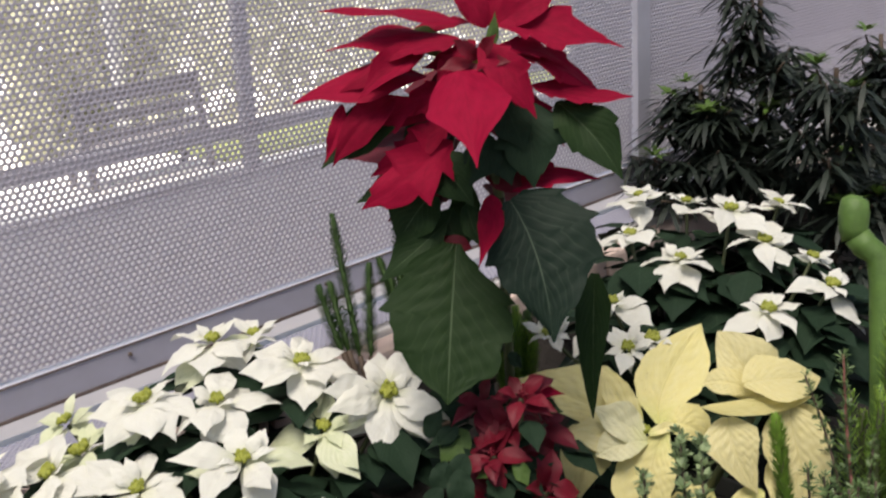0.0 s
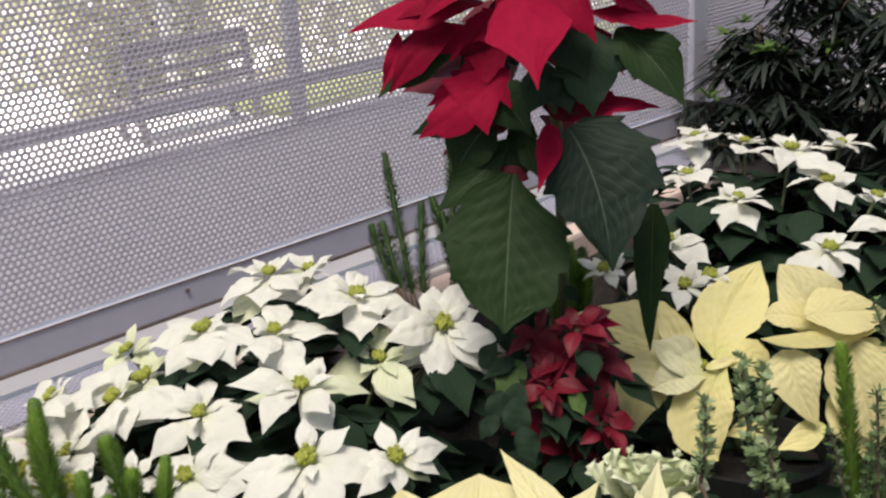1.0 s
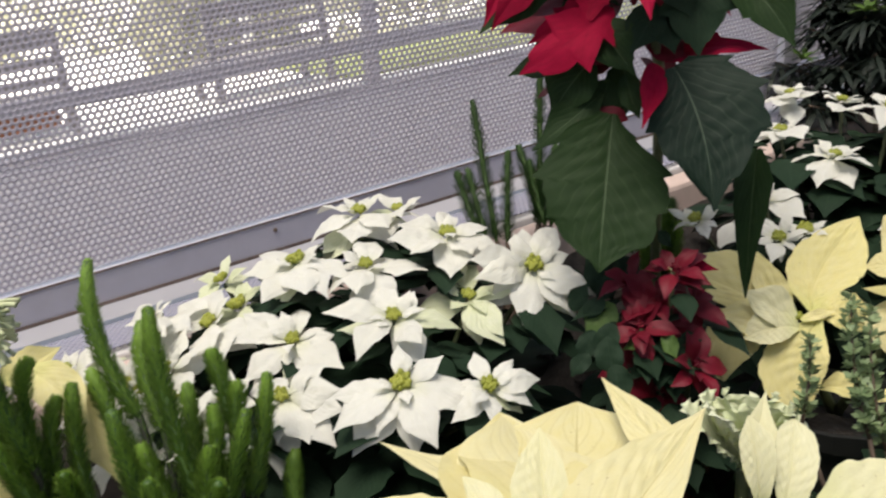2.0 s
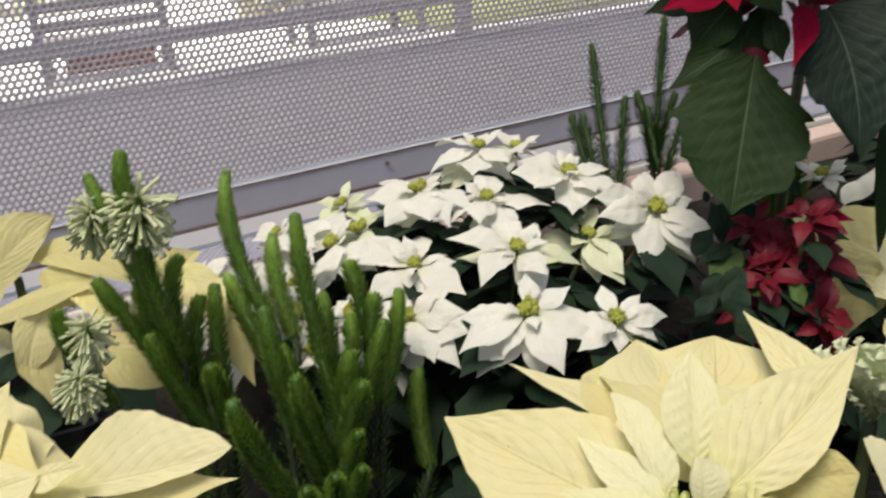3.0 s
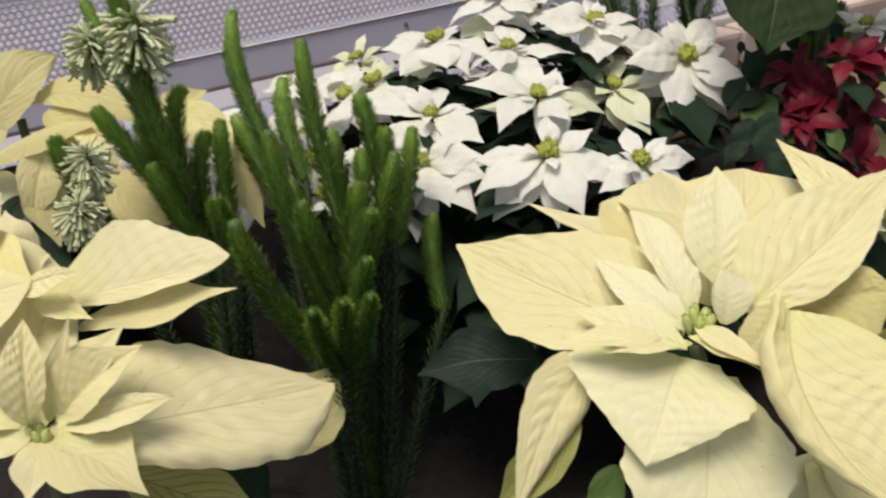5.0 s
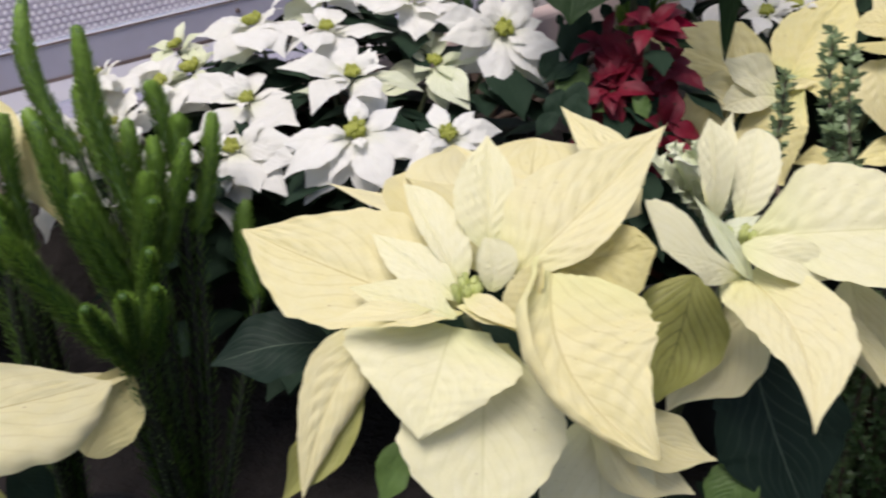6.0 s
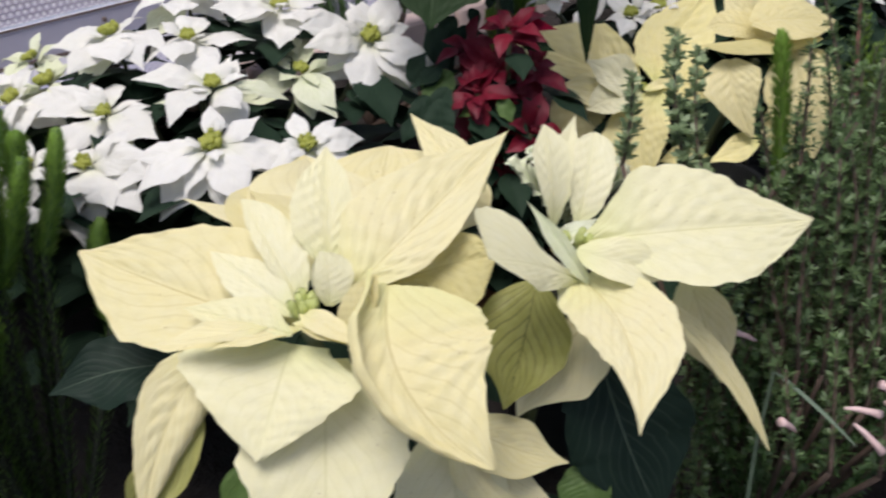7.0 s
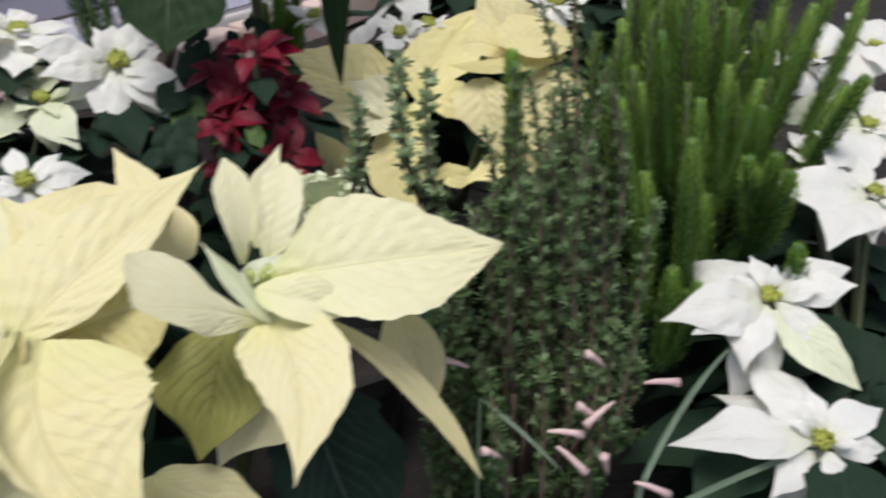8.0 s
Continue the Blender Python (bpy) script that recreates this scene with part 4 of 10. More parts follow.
def heath_sprig(t, base, tip, mat=HEATH, stem_mat=WOOD_STEM, leaf=0.0066):
    """A woody sprig with short side shoots, each a small tuft of blunt leaves."""
    base, tip = Vector(base), Vector(tip)
    long = (tip - base).length
    sag = Vector((PR.uniform(-1, 1), PR.uniform(-1, 1), 0)) * long * 0.09
    pts = [p - base for p in curve_pts(base, tip, sag, 10)]
    v, f = tube_data(pts, [0.0017 - 0.0008 * i / 10 for i in range(11)], 6)
    st = part("stem", mesh_of("stem", v, f, None, True, stem_mat), t, Matrix.Translation(base))
    verts, faces = [], []
    count = int(long / 0.0036)
    for k in range(count):
        u = (k + PR.random()) / count
        i = min(int(u * 10), 9)
        p = pts[i].lerp(pts[i + 1], u * 10 - i)
        d = (pts[i + 1] - pts[i]).normalized()
        x = d.orthogonal().normalized()
        a = k * 2.39996 + PR.uniform(-0.5, 0.5)
        side = x * math.cos(a) + d.cross(x) * math.sin(a)
        way = (d * PR.uniform(0.9, 1.6) + side).normalized()
        reach = PR.uniform(0.002, 0.0075) * (1 - 0.5 * u) if PR.random() < 0.85 else PR.uniform(0.008, 0.015) * (1 - 0.6 * u)
        rows = 2 + int(reach / 0.004)
        for r in range(rows):
            c = p + way * reach * (r + 0.6) / rows
            for j in range(5):
                b = j * 1.257 + r * 0.7 + PR.uniform(-0.3, 0.3)
                y = way.orthogonal().normalized()
                out = (y * math.cos(b) + way.cross(y) * math.sin(b) + way * PR.uniform(0.5, 1.2)).normalized()
                s = leaf * PR.uniform(0.65, 1.15)
                flat = out.cross(way).normalized() * s * (0.22 if leaf > 0.008 else 0.14)
                o = len(verts)
                verts += [c, c + out * s * 0.64 + flat, c + out * s, c + out * s * 0.64 - flat]
                faces.append((o, o + 1, o + 2, o + 3))
    tagged(part("foliage", mesh_of("foliage", verts, faces, None, False, mat), st, Matrix.Translation(base)), kind="stuff")
    return st


def club_stem(t, name, pts, radii):
    o = Vector(pts[0])
    v, f = tube_data([Vector(p) - o for p in pts], radii, 12)
    return part(name, mesh_of(name, v, f, None, True, SUCCULENT), t, Matrix.Translation(o))


def grass_blade(a, b, c, wide=0.0017):
    a, b, c = Vector(a), Vector(b), Vector(c)
    pts = [(a * (1 - q) ** 2 + b * 2 * q * (1 - q) + c * q * q) for q in (0, 0.15, 0.3, 0.45, 0.6, 0.75, 0.9, 1.0)]
    end = pts[-1]
    pts += [Vector((end.x, end.y, z)) + Vector((0, 0.01, 0)) for z in (end.z - 0.06, soil_z(end.x, end.y) - 0.01)]
    verts, faces = [], []
    for i, p in enumerate(pts):
        d = (pts[min(i + 1, len(pts) - 1)] - pts[max(0, i - 1)]).normalized()
        s = d.cross(Vector((0, -0.8, 0.6))).normalized() * wide * min(1, 0.35 + i * 0.25)
        verts += [p - a - s, p - a + Vector((0, 0, -0.0012)), p - a + s]
    for i in range(len(pts) - 1):
        for j in (0, 1):
            o = i * 3 + j
            faces.append((o, o + 3, o + 4, o + 1))
    return solid("grass_blade", mesh_of("grass_blade", verts, faces, None, True, GRASS_BLADE), "long grey-green grass blade arching over the bed", "grass", Matrix.Translation(a), group="grass blades")


def lance_data(at, d, size, wide, rng):
    """A narrow drooping leaf."""
    d = Vector(d).normalized()
    s = d.cross(Vector((0, 0, 1))).normalized() * wide
    pts = [Vector(at) + d * size * q + Vector((0, 0, -1)) * size * 0.35 * q * q for q in (0, 0.35, 0.7, 1.0)]
    v = [pts[0], pts[1] - s, pts[1] + s, pts[2] - s * 0.9, pts[2] + s * 0.9, pts[3]]
    return v, [(0, 1, 2), (1, 3, 4, 2), (3, 5, 4)]


def dark_shrub(top_at, branches=7, reach=0.17):
    """A dark shrub: branching stems with rosettes of narrow drooping leaves, fresh green at the tips."""
    top_at = Vector(top_at)
    z0 = soil_z(top_at.x, top_at.y) - 0.01
    t = thing("dark_shrub", (top_at.x, top_at.y, z0), "dark evergreen shrub with narrow drooping leaves and fresh green tips", "shrub", "dark shrubs")
    foot = Vector((top_at.x, top_at.y, z0))
    rng = PR
    v, f = tube_data([foot - foot, (top_at - foot) * 0.5 + Vector((0.01, 0, 0)), top_at - foot], [0.009, 0.007, 0.004], 7)
    part("trunk", mesh_of("trunk", v, f, None, True, WOOD_STEM), t, Matrix.Translation(foot))
    leaves, tips, limbs = [], [], []
    high = top_at.z - z0
    for k in range(branches * 4):
        h = rng.uniform(0.28, 1.0)
        a = k * 2.39996
        r = reach * (1.15 - 0.85 * h) * rng.uniform(0.5, 1.1)
        b0 = Vector((0, 0, high * h * 0.85))
        b1 = Vector((r * math.cos(a), r * math.sin(a), high * h))
        limbs.append(tube_data([b0, b0.lerp(b1, 0.5) + Vector((0, 0, -0.01)), b1], [0.003, 0.0025, 0.002], 5))
        for i in range(46):
            q = rng.uniform(0.35, 1.0)
            c = b0.lerp(b1, q)
            d = spun(i * 137.5, (0, 0, 1)) + Vector((0, 0, rng.uniform(-0.5, 0.5)))
            leaves.append(lance_data(c, d, rng.uniform(0.05, 0.085), 0.0042, rng))
        if k % 3 == 0:
            for i in range(20):
                d = spun(i * 137.5, (0, 0, 1)) + Vector((0, 0, rng.uniform(0.2, 1.2)))
                tips.append(lance_data(b1 + Vector((0, 0, 0.008)), d, rng.uniform(0.03, 0.05), 0.004, rng))
    v, f = join_data(limbs)
    tagged(part("branchwork", mesh_of("branchwork", v, f, None, True, WOOD_STEM), t, Matrix.Translation(foot)), kind="stuff")
    v, f = join_data(leaves)
    tagged(part("foliage", mesh_of("foliage", v, f, None, True, TREE_LEAF), t, Matrix.Translation(foot)), kind="stuff")
    v, f = join_data(tips)
    tagged(part("fresh_foliage", mesh_of("fresh_foliage", v, f, None, True, TREE_TIP), t, Matrix.Translation(foot), "fresh green leaf tips"), kind="stuff")
    return t


# ---- white poinsettia, full mound ----
white_a, top = pot_thing("white_poinsettia", -0.22, 0.80, 0.17, "potted poinsettia with a dense mound of small white star-shaped bracts", "poinsettia")
FOOT = Vector((-0.22, 0.80, top))
white_head(white_a, (-0.274, 0.937, 1.159), (-0.05, -0.16, 0.99), [(153, 0.062), (-134, 0.063), (-85, 0.066), (-47, 0.059), (79, 0.032)], 0, foot=FOOT)
white_head(white_a, (-0.233, 0.961, 1.156), (0.01, -0.12, 0.99), [(42, 0.029), (112, 0.038), (-126, 0.037), (-75, 0.045), (-26, 0.030)], 1, foot=FOOT)
white_head(white_a, (-0.320, 0.835, 1.132), (-0.12, -0.31, 0.94), [(146, 0.066), (-158, 0.053), (-107, 0.066), (-52, 0.066), (-68, 0.066), (-28, 0.066), (59, 0.038)], 2, foot=FOOT)
white_head(white_a, (-0.247, 0.837, 1.126), (-0.01, -0.31, 0.95), [(93, 0.059), (-123, 0.054), (-11, 0.065), (-62, 0.063), (-87, 0.059)], 3, foot=FOOT)
white_head(white_a, (-0.166, 0.883, 1.147), (0.11, -0.24, 0.96), [(-146, 0.066), (155, 0.060), (-116, 0.066), (-81, 0.066), (-58, 0.054), (-7, 0.057), (38, 0.051), (98, 0.054)], 4, foot=FOOT)
white_head(white_a, (-0.140, 0.828, 1.095), (0.15, -0.32, 0.94), [(112, 0.066), (171, 0.027), (11, 0.048), (-54, 0.066), (-58, 0.035), (-117, 0.033)], 5, foot=FOOT, shapes_of=GREENISH_SHAPES)
white_head(white_a, (-0.074, 0.848, 1.123), (0.30, -0.65, 0.69), [(63, 0.060), (127, 0.037), (-153, 0.066), (-170, 0.066), (-98, 0.066), (-50, 0.065), (27, 0.041), (-25, 0.066), (-73, 0.036)], 6, foot=FOOT)
white_head(white_a, (-0.204, 0.751, 1.101), (0.05, -0.42, 0.91), [(-173, 0.063), (-114, 0.059), (67, 0.038), (112, 0.040), (17, 0.030), (-51, 0.049)], 7, foot=FOOT)
white_head(white_a, (-0.304, 0.751, 1.076), (-0.09, -0.42, 0.90), [(151, 0.062), (-179, 0.051), (-137, 0.056), (98, 0.053), (26, 0.032), (5, 0.039), (-33, 0.064), (-97, 0.032), (-62, 0.041)], 9, foot=FOOT)
white_head(white_a, (-0.181, 0.653, 1.077), (0.08, -0.52, 0.85), [(-163, 0.056), (-138, 0.066), (-109, 0.045), (-58, 0.063), (-1, 0.066), (44, 0.043), (101, 0.035)], 10, foot=FOOT)
white_head(white_a, (-0.291, 0.665, 1.057), (-0.07, -0.51, 0.86), [(38, 0.050), (0, 0.053), (-17, 0.060), (-54, 0.055), (-85, 0.042), (-39, 0.066), (145, 0.027)], 11, foot=FOOT)
white_head(white_a, (-0.399, 0.778, 1.083), (-0.25, -0.32, 0.91), [(141, 0.062), (-149, 0.036), (-61, 0.066), (-70, 0.062), (-28, 0.066), (109, 0.066)], 12, foot=FOOT)
white_head(white_a, (-0.413, 0.856, 1.104), (-0.26, -0.27, 0.93), [(166, 0.040), (93, 0.029), (10, 0.030), (-118, 0.038)], 13, foot=FOOT, shapes_of=GREENISH_SHAPES)
white_head(white_a, (-0.378, 0.807, 1.092), (-0.20, -0.34, 0.92), [(59, 0.047), (-44, 0.034), (92, 0.036), (-135, 0.026)], 14, foot=FOOT, shapes_of=GREENISH_SHAPES)
white_head(white_a, (-0.456, 0.769, 1.091), (-0.34, -0.33, 0.88), [(135, 0.053), (33, 0.026), (-65, 0.042), (-25, 0.054), (-48, 0.066)], 15, foot=FOOT)
white_head(white_a, (-0.397, 0.672, 1.048), (-0.21, -0.50, 0.84), [(137, 0.042), (68, 0.026), (-94, 0.029), (-18, 0.029), (-25, 0.054)], 16, foot=FOOT)
white_head(white_a, (-0.107, 0.657, 1.074), (0.20, -0.52, 0.83), [(-128, 0.044), (-14, 0.037), (58, 0.035), (113, 0.035), (18, 0.043), (-85, 0.033)], 17, foot=FOOT)
white_head(white_a, (-0.343, 0.670, 1.053), (-0.14, -0.50, 0.85), [(142, 0.026), (-119, 0.026), (45, 0.026), (-33, 0.026), (98, 0.028)], 20, foot=FOOT)
HEADS = [(-0.274, 0.937, 1.159), (-0.233, 0.961, 1.156), (-0.320, 0.835, 1.132), (-0.247, 0.837, 1.126), (-0.166, 0.883, 1.147), (-0.140, 0.828, 1.095), (-0.074, 0.848, 1.123), (-0.204, 0.751, 1.101), (-0.168, 0.750, 1.096), (-0.304, 0.751, 1.076), (-0.181, 0.653, 1.077), (-0.291, 0.665, 1.057), (-0.413, 0.817, 1.064), (-0.413, 0.856, 1.104), (-0.378, 0.807, 1.092), (-0.482, 0.801, 1.071), (-0.397, 0.672, 1.048), (-0.090, 0.652, 1.074), (-0.426, 0.823, 1.092), (-0.124, 0.680, 1.079), (-0.343, 0.670, 1.053)]
white_head(white_a, (-0.432, 0.683, 1.047), (-0.40, -0.51, 0.76), [(-180, 0.034), (-114, 0.048), (-48, 0.043), (18, 0.039), (84, 0.034), (150, 0.048)], 0, foot=FOOT)
white_head(white_a, (-0.483, 0.679, 1.041), (-0.44, -0.50, 0.75), [(-151, 0.039), (-85, 0.034), (-19, 0.048), (47, 0.043), (113, 0.039), (179, 0.034)], 1, foot=FOOT)
white_head(white_a, (-0.361, 0.625, 1.037), (-0.34, -0.56, 0.76), [(-122, 0.043), (-56, 0.039), (10, 0.034), (76, 0.048), (142, 0.043), (-152, 0.039)], 2, foot=FOOT)
white_head(white_a, (-0.526, 0.725, 1.051), (-0.48, -0.46, 0.75), [(-93, 0.048), (-27, 0.043), (39, 0.039), (105, 0.034), (171, 0.048), (-123, 0.043)], 3, foot=FOOT)
white_head(white_a, (-0.434, 0.634, 1.032), (-0.40, -0.54, 0.74), [(-64, 0.034), (2, 0.048), (68, 0.043), (134, 0.039), (-160, 0.034), (-94, 0.048)], 4, foot=FOOT)
white_head(white_a, (-0.453, 0.698, 1.049), (-0.30, -0.48, 0.82), [(-150, 0.052), (-95, 0.058), (-40, 0.055), (25, 0.050), (80, 0.046), (140, 0.050)], 0, foot=FOOT)
white_head(white_a, (-0.416, 0.708, 1.062), (-0.30, -0.48, 0.82), [(-150, 0.052), (-95, 0.058), (-40, 0.055), (25, 0.050), (80, 0.046), (140, 0.050)], 1, foot=FOOT)
mound_leaves(white_a, HEADS, FOOT, 300, 0.08)
mound_leaves(white_a, [HEADS[i] for i in (0, 1, 2, 4)], FOOT, 60, 0.062, below=(0.01, 0.05), spread=0.035, deep=(0.03, 0.14))
mound_leaves(white_a, HEADS, FOOT, 170, 0.055, below=(0.0, 0.04), spread=0.03, deep=(0.04, 0.2))
mound_leaves(white_a, [(-0.03, 0.76, 1.02), (-0.05, 0.70, 0.99), (-0.10, 0.66, 1.0), (-0.16, 0.60, 1.0), (-0.24, 0.58, 0.99)], FOOT, 70, 0.09)
# ---- white poinsettia by the kerb ----
white_b, top = pot_thing("white_poinsettia", 0.30, 1.07, 0.17, "potted white poinsettia with loose flower heads over dark leaves", "poinsettia")
FOOT = Vector((0.30, 1.07, top))
white_head(white_b, (0.275, 1.260, 1.244), (-0.05, -0.03, 1.00), [(-155, 0.069), (51, 0.078), (-94, 0.078), (-117, 0.078), (92, 0.074)], 0, foot=FOOT, extra=1, grow=0.9)
white_head(white_b, (0.336, 1.229, 1.238), (0.02, -0.07, 1.00), [(111, 0.045), (53, 0.067), (-119, 0.058), (-42, 0.033)], 1, foot=FOOT, extra=1, grow=0.9)
white_head(white_b, (0.379, 1.170, 1.235), (0.07, -0.14, 0.99), [(-176, 0.070), (-118, 0.074), (-7, 0.040), (-64, 0.078), (88, 0.078), (60, 0.078)], 2, foot=FOOT, extra=1, grow=0.9)
white_head(white_b, (0.460, 1.213, 1.232), (0.16, -0.09, 0.98), [(79, 0.078), (-102, 0.078), (-64, 0.064), (-153, 0.041), (37, 0.049)], 3, foot=FOOT, extra=1, grow=0.9)
white_head(white_b, (0.242, 1.163, 1.208), (-0.09, -0.15, 0.98), [(164, 0.034), (-114, 0.059), (-14, 0.044), (-81, 0.078), (80, 0.049)], 4, foot=FOOT, extra=1, grow=0.9)
white_head(white_b, (0.295, 1.108, 1.185), (-0.03, -0.21, 0.98), [(-175, 0.067), (22, 0.042), (-87, 0.078), (-70, 0.078), (-120, 0.078), (120, 0.040), (67, 0.062)], 5, foot=FOOT, extra=1, grow=0.9)
white_head(white_b, (0.408, 1.123, 1.199), (0.10, -0.19, 0.98), [(-155, 0.071), (93, 0.077), (62, 0.078), (-99, 0.078), (26, 0.061), (-83, 0.077)], 6, foot=FOOT, extra=1, grow=0.9)
white_head(white_b, (0.459, 1.090, 1.182), (0.16, -0.23, 0.96), [(110, 0.030), (-117, 0.040), (-44, 0.030), (37, 0.054)], 7, foot=FOOT, extra=1, grow=0.9)
white_head(white_b, (0.460, 1.034, 1.160), (0.16, -0.29, 0.94), [(-169, 0.069), (-155, 0.051), (51, 0.067), (-87, 0.039), (-123, 0.050)], 8, foot=FOOT, extra=1, grow=0.9)
white_head(white_b, (0.191, 1.024, 1.155), (-0.15, -0.30, 0.94), [(55, 0.030), (-20, 0.047), (-55, 0.072), (-95, 0.030), (110, 0.030)], 9, foot=FOOT, extra=1, grow=0.9)
white_head(white_b, (0.375, 1.013, 1.139), (0.06, -0.31, 0.95), [(90, 0.059), (10, 0.051), (-79, 0.068), (-109, 0.070), (-155, 0.078), (156, 0.036), (52, 0.048)], 10, foot=FOOT, extra=1, grow=0.9)
white_head(white_b, (0.193, 0.945, 1.123), (-0.14, -0.38, 0.92), [(-175, 0.030), (107, 0.040), (4, 0.032), (-54, 0.030), (-96, 0.037), (-110, 0.056)], 11, foot=FOOT, extra=1, grow=0.9)
white_head(white_b, (0.224, 0.957, 1.128), (-0.11, -0.37, 0.92), [(146, 0.030), (-2, 0.031), (-90, 0.030), (28, 0.030)], 12, foot=FOOT, extra=1, grow=0.9)
white_head(white_b, (0.106, 0.961, 1.141), (-0.23, -0.35, 0.91), [(-169, 0.030), (-75, 0.038), (16, 0.030), (111, 0.030), (-36, 0.030)], 13, foot=FOOT, extra=1, grow=0.9)
HEADS = [(0.275, 1.260, 1.244), (0.336, 1.229, 1.238), (0.379, 1.170, 1.235), (0.460, 1.213, 1.232), (0.242, 1.163, 1.208), (0.295, 1.108, 1.185), (0.408, 1.123, 1.199), (0.459, 1.090, 1.182), (0.460, 1.034, 1.160), (0.191, 1.024, 1.155), (0.375, 1.013, 1.139), (0.193, 0.945, 1.123), (0.224, 0.957, 1.128), (0.106, 0.961, 1.141)]
mound_leaves(white_b, HEADS[:11], FOOT, 270, 0.09)
mound_leaves(white_b, HEADS[:11], FOOT, 190, 0.075, below=(0.0, 0.05), spread=0.05, deep=(0.05, 0.25))
# ---- white poinsettia beside the heather ----
white_c, top = pot_thing("white_poinsettia", 0.47, 0.50, 0.16, "potted white poinsettia with drooping bracts beside the heather", "poinsettia")
FOOT = Vector((0.47, 0.50, top))
near_head = white_head(white_c, (0.382, 0.473, 1.035), (-0.10, -0.48, 0.87), [(-169, 0.070), (88, 0.035), (-156, 0.059), (-123, 0.054), (-4, 0.049), (13, 0.054), (-53, 0.043), (148, 0.031)], 0, foot=FOOT, buds=SMALL_BUDS)
bract(near_head, GREENISH_BRACT, (0.384, 0.466, 1.031), (0.397, 0.441, 1.018), (0.419, 0.420, 0.998), (-0.1, -0.6, 0.79), (0.0052, 0.0125, 0.0162, 0.0147, 0.0096, 0.0037), (0.0052, 0.0125, 0.0155, 0.0140, 0.0088, 0.0037), seed=320, relief=0.0012, ribs=7, nu=40, nv=8)
bract(near_head, WHITE_BRACT, (0.375, 0.466, 1.032), (0.363, 0.452, 1.023), (0.358, 0.444, 1.005), (-0.1, -0.6, 0.79), (0.0029, 0.0065, 0.0080, 0.0072, 0.0051, 0.0022), (0.0029, 0.0065, 0.0080, 0.0072, 0.0051, 0.0022), seed=321, relief=0.0012, ribs=7, nu=40, nv=8)
white_head(white_c, (0.381, 0.393, 0.985), (-0.10, -0.53, 0.84), [(174, 0.079), (131, 0.038), (82, 0.032), (21, 0.044), (-11, 0.036), (-144, 0.042), (-81, 0.030)], 2, foot=FOOT, buds=SMALL_BUDS)
white_head(white_c, (0.482, 0.536, 1.075), (-0.02, -0.44, 0.90), [(174, 0.069), (-138, 0.073), (-116, 0.047), (87, 0.030), (13, 0.030), (-90, 0.039)], 3, foot=FOOT, buds=SMALL_BUDS)
white_head(white_c, (0.518, 0.612, 1.100), (0.02, -0.38, 0.93), [(-136, 0.085), (53, 0.048), (-163, 0.030), (-30, 0.030), (-113, 0.052)], 4, foot=FOOT, buds=SMALL_BUDS)
white_head(white_c, (0.619, 0.778, 1.125), (0.12, -0.23, 0.97), [(-160, 0.051), (82, 0.065), (56, 0.085), (-128, 0.085), (-31, 0.030), (-114, 0.076)], 5, foot=FOOT, buds=SMALL_BUDS)
white_head(white_c, (0.517, 0.706, 1.130), (0.02, -0.30, 0.95), [(-129, 0.052), (55, 0.073), (-101, 0.030), (177, 0.030)], 6, foot=FOOT, buds=SMALL_BUDS)
white_head(white_c, (0.472, 0.599, 1.082), (-0.03, -0.39, 0.92), [(-140, 0.030), (48, 0.041), (-29, 0.030), (103, 0.030)], 8, foot=FOOT, buds=SMALL_BUDS)
HEADS = [(0.382, 0.473, 1.035), (0.388, 0.424, 1.018), (0.381, 0.393, 0.985), (0.482, 0.536, 1.075), (0.518, 0.612, 1.100), (0.619, 0.778, 1.125), (0.517, 0.706, 1.130), (0.437, 0.440, 1.030), (0.472, 0.599, 1.082)]
mound_leaves(white_c, HEADS, FOOT, 130, 0.075)
# ---- cream poinsettia, two large heads ----
cream_a, top = pot_thing("cream_poinsettia", 0.02, 0.47, 0.16, "potted poinsettia with large pale cream veined bracts", "poinsettia", sunk=0.75)
FOOT = Vector((0.02, 0.47, top))
h1 = part("flower_head", CUPS[0], cream_a, Matrix.Translation((-0.067, 0.403, 1.065)), "green buds ringed by pale cream bracts")
stem_to(cream_a, FOOT, (-0.067, 0.403, 1.051), 0.006, 0.004)
bract(h1, CREAM_BRACT, (-0.075, 0.409, 1.048), (-0.139, 0.435, 1.057), (-0.218, 0.477, 1.066), (0.1, -0.62, 0.78), (0.0082, 0.0246, 0.0367, 0.0413, 0.0276, 0.0105), (0.0180, 0.0394, 0.0459, 0.0420, 0.0243, 0.0089), seed=1, relief=0.0022, ribs=11)
bract(h1, PALE_BRACT, (-0.072, 0.403, 1.060), (-0.098, 0.420, 1.072), (-0.127, 0.447, 1.078), (0.1, -0.66, 0.74), (0.0047, 0.0106, 0.0130, 0.0124, 0.0081, 0.0031), (0.0047, 0.0106, 0.0130, 0.0118, 0.0068, 0.0025), seed=2, relief=0.0008, ribs=9)
bract(h1, PALE_BRACT, (-0.072, 0.390, 1.056), (-0.100, 0.398, 1.059), (-0.135, 0.414, 1.059), (0.08, -0.58, 0.81), (0.0030, 0.0072, 0.0096, 0.0096, 0.0060, 0.0024), (0.0042, 0.0127, 0.0163, 0.0151, 0.0084, 0.0030), seed=3, relief=0.0008, ribs=9)
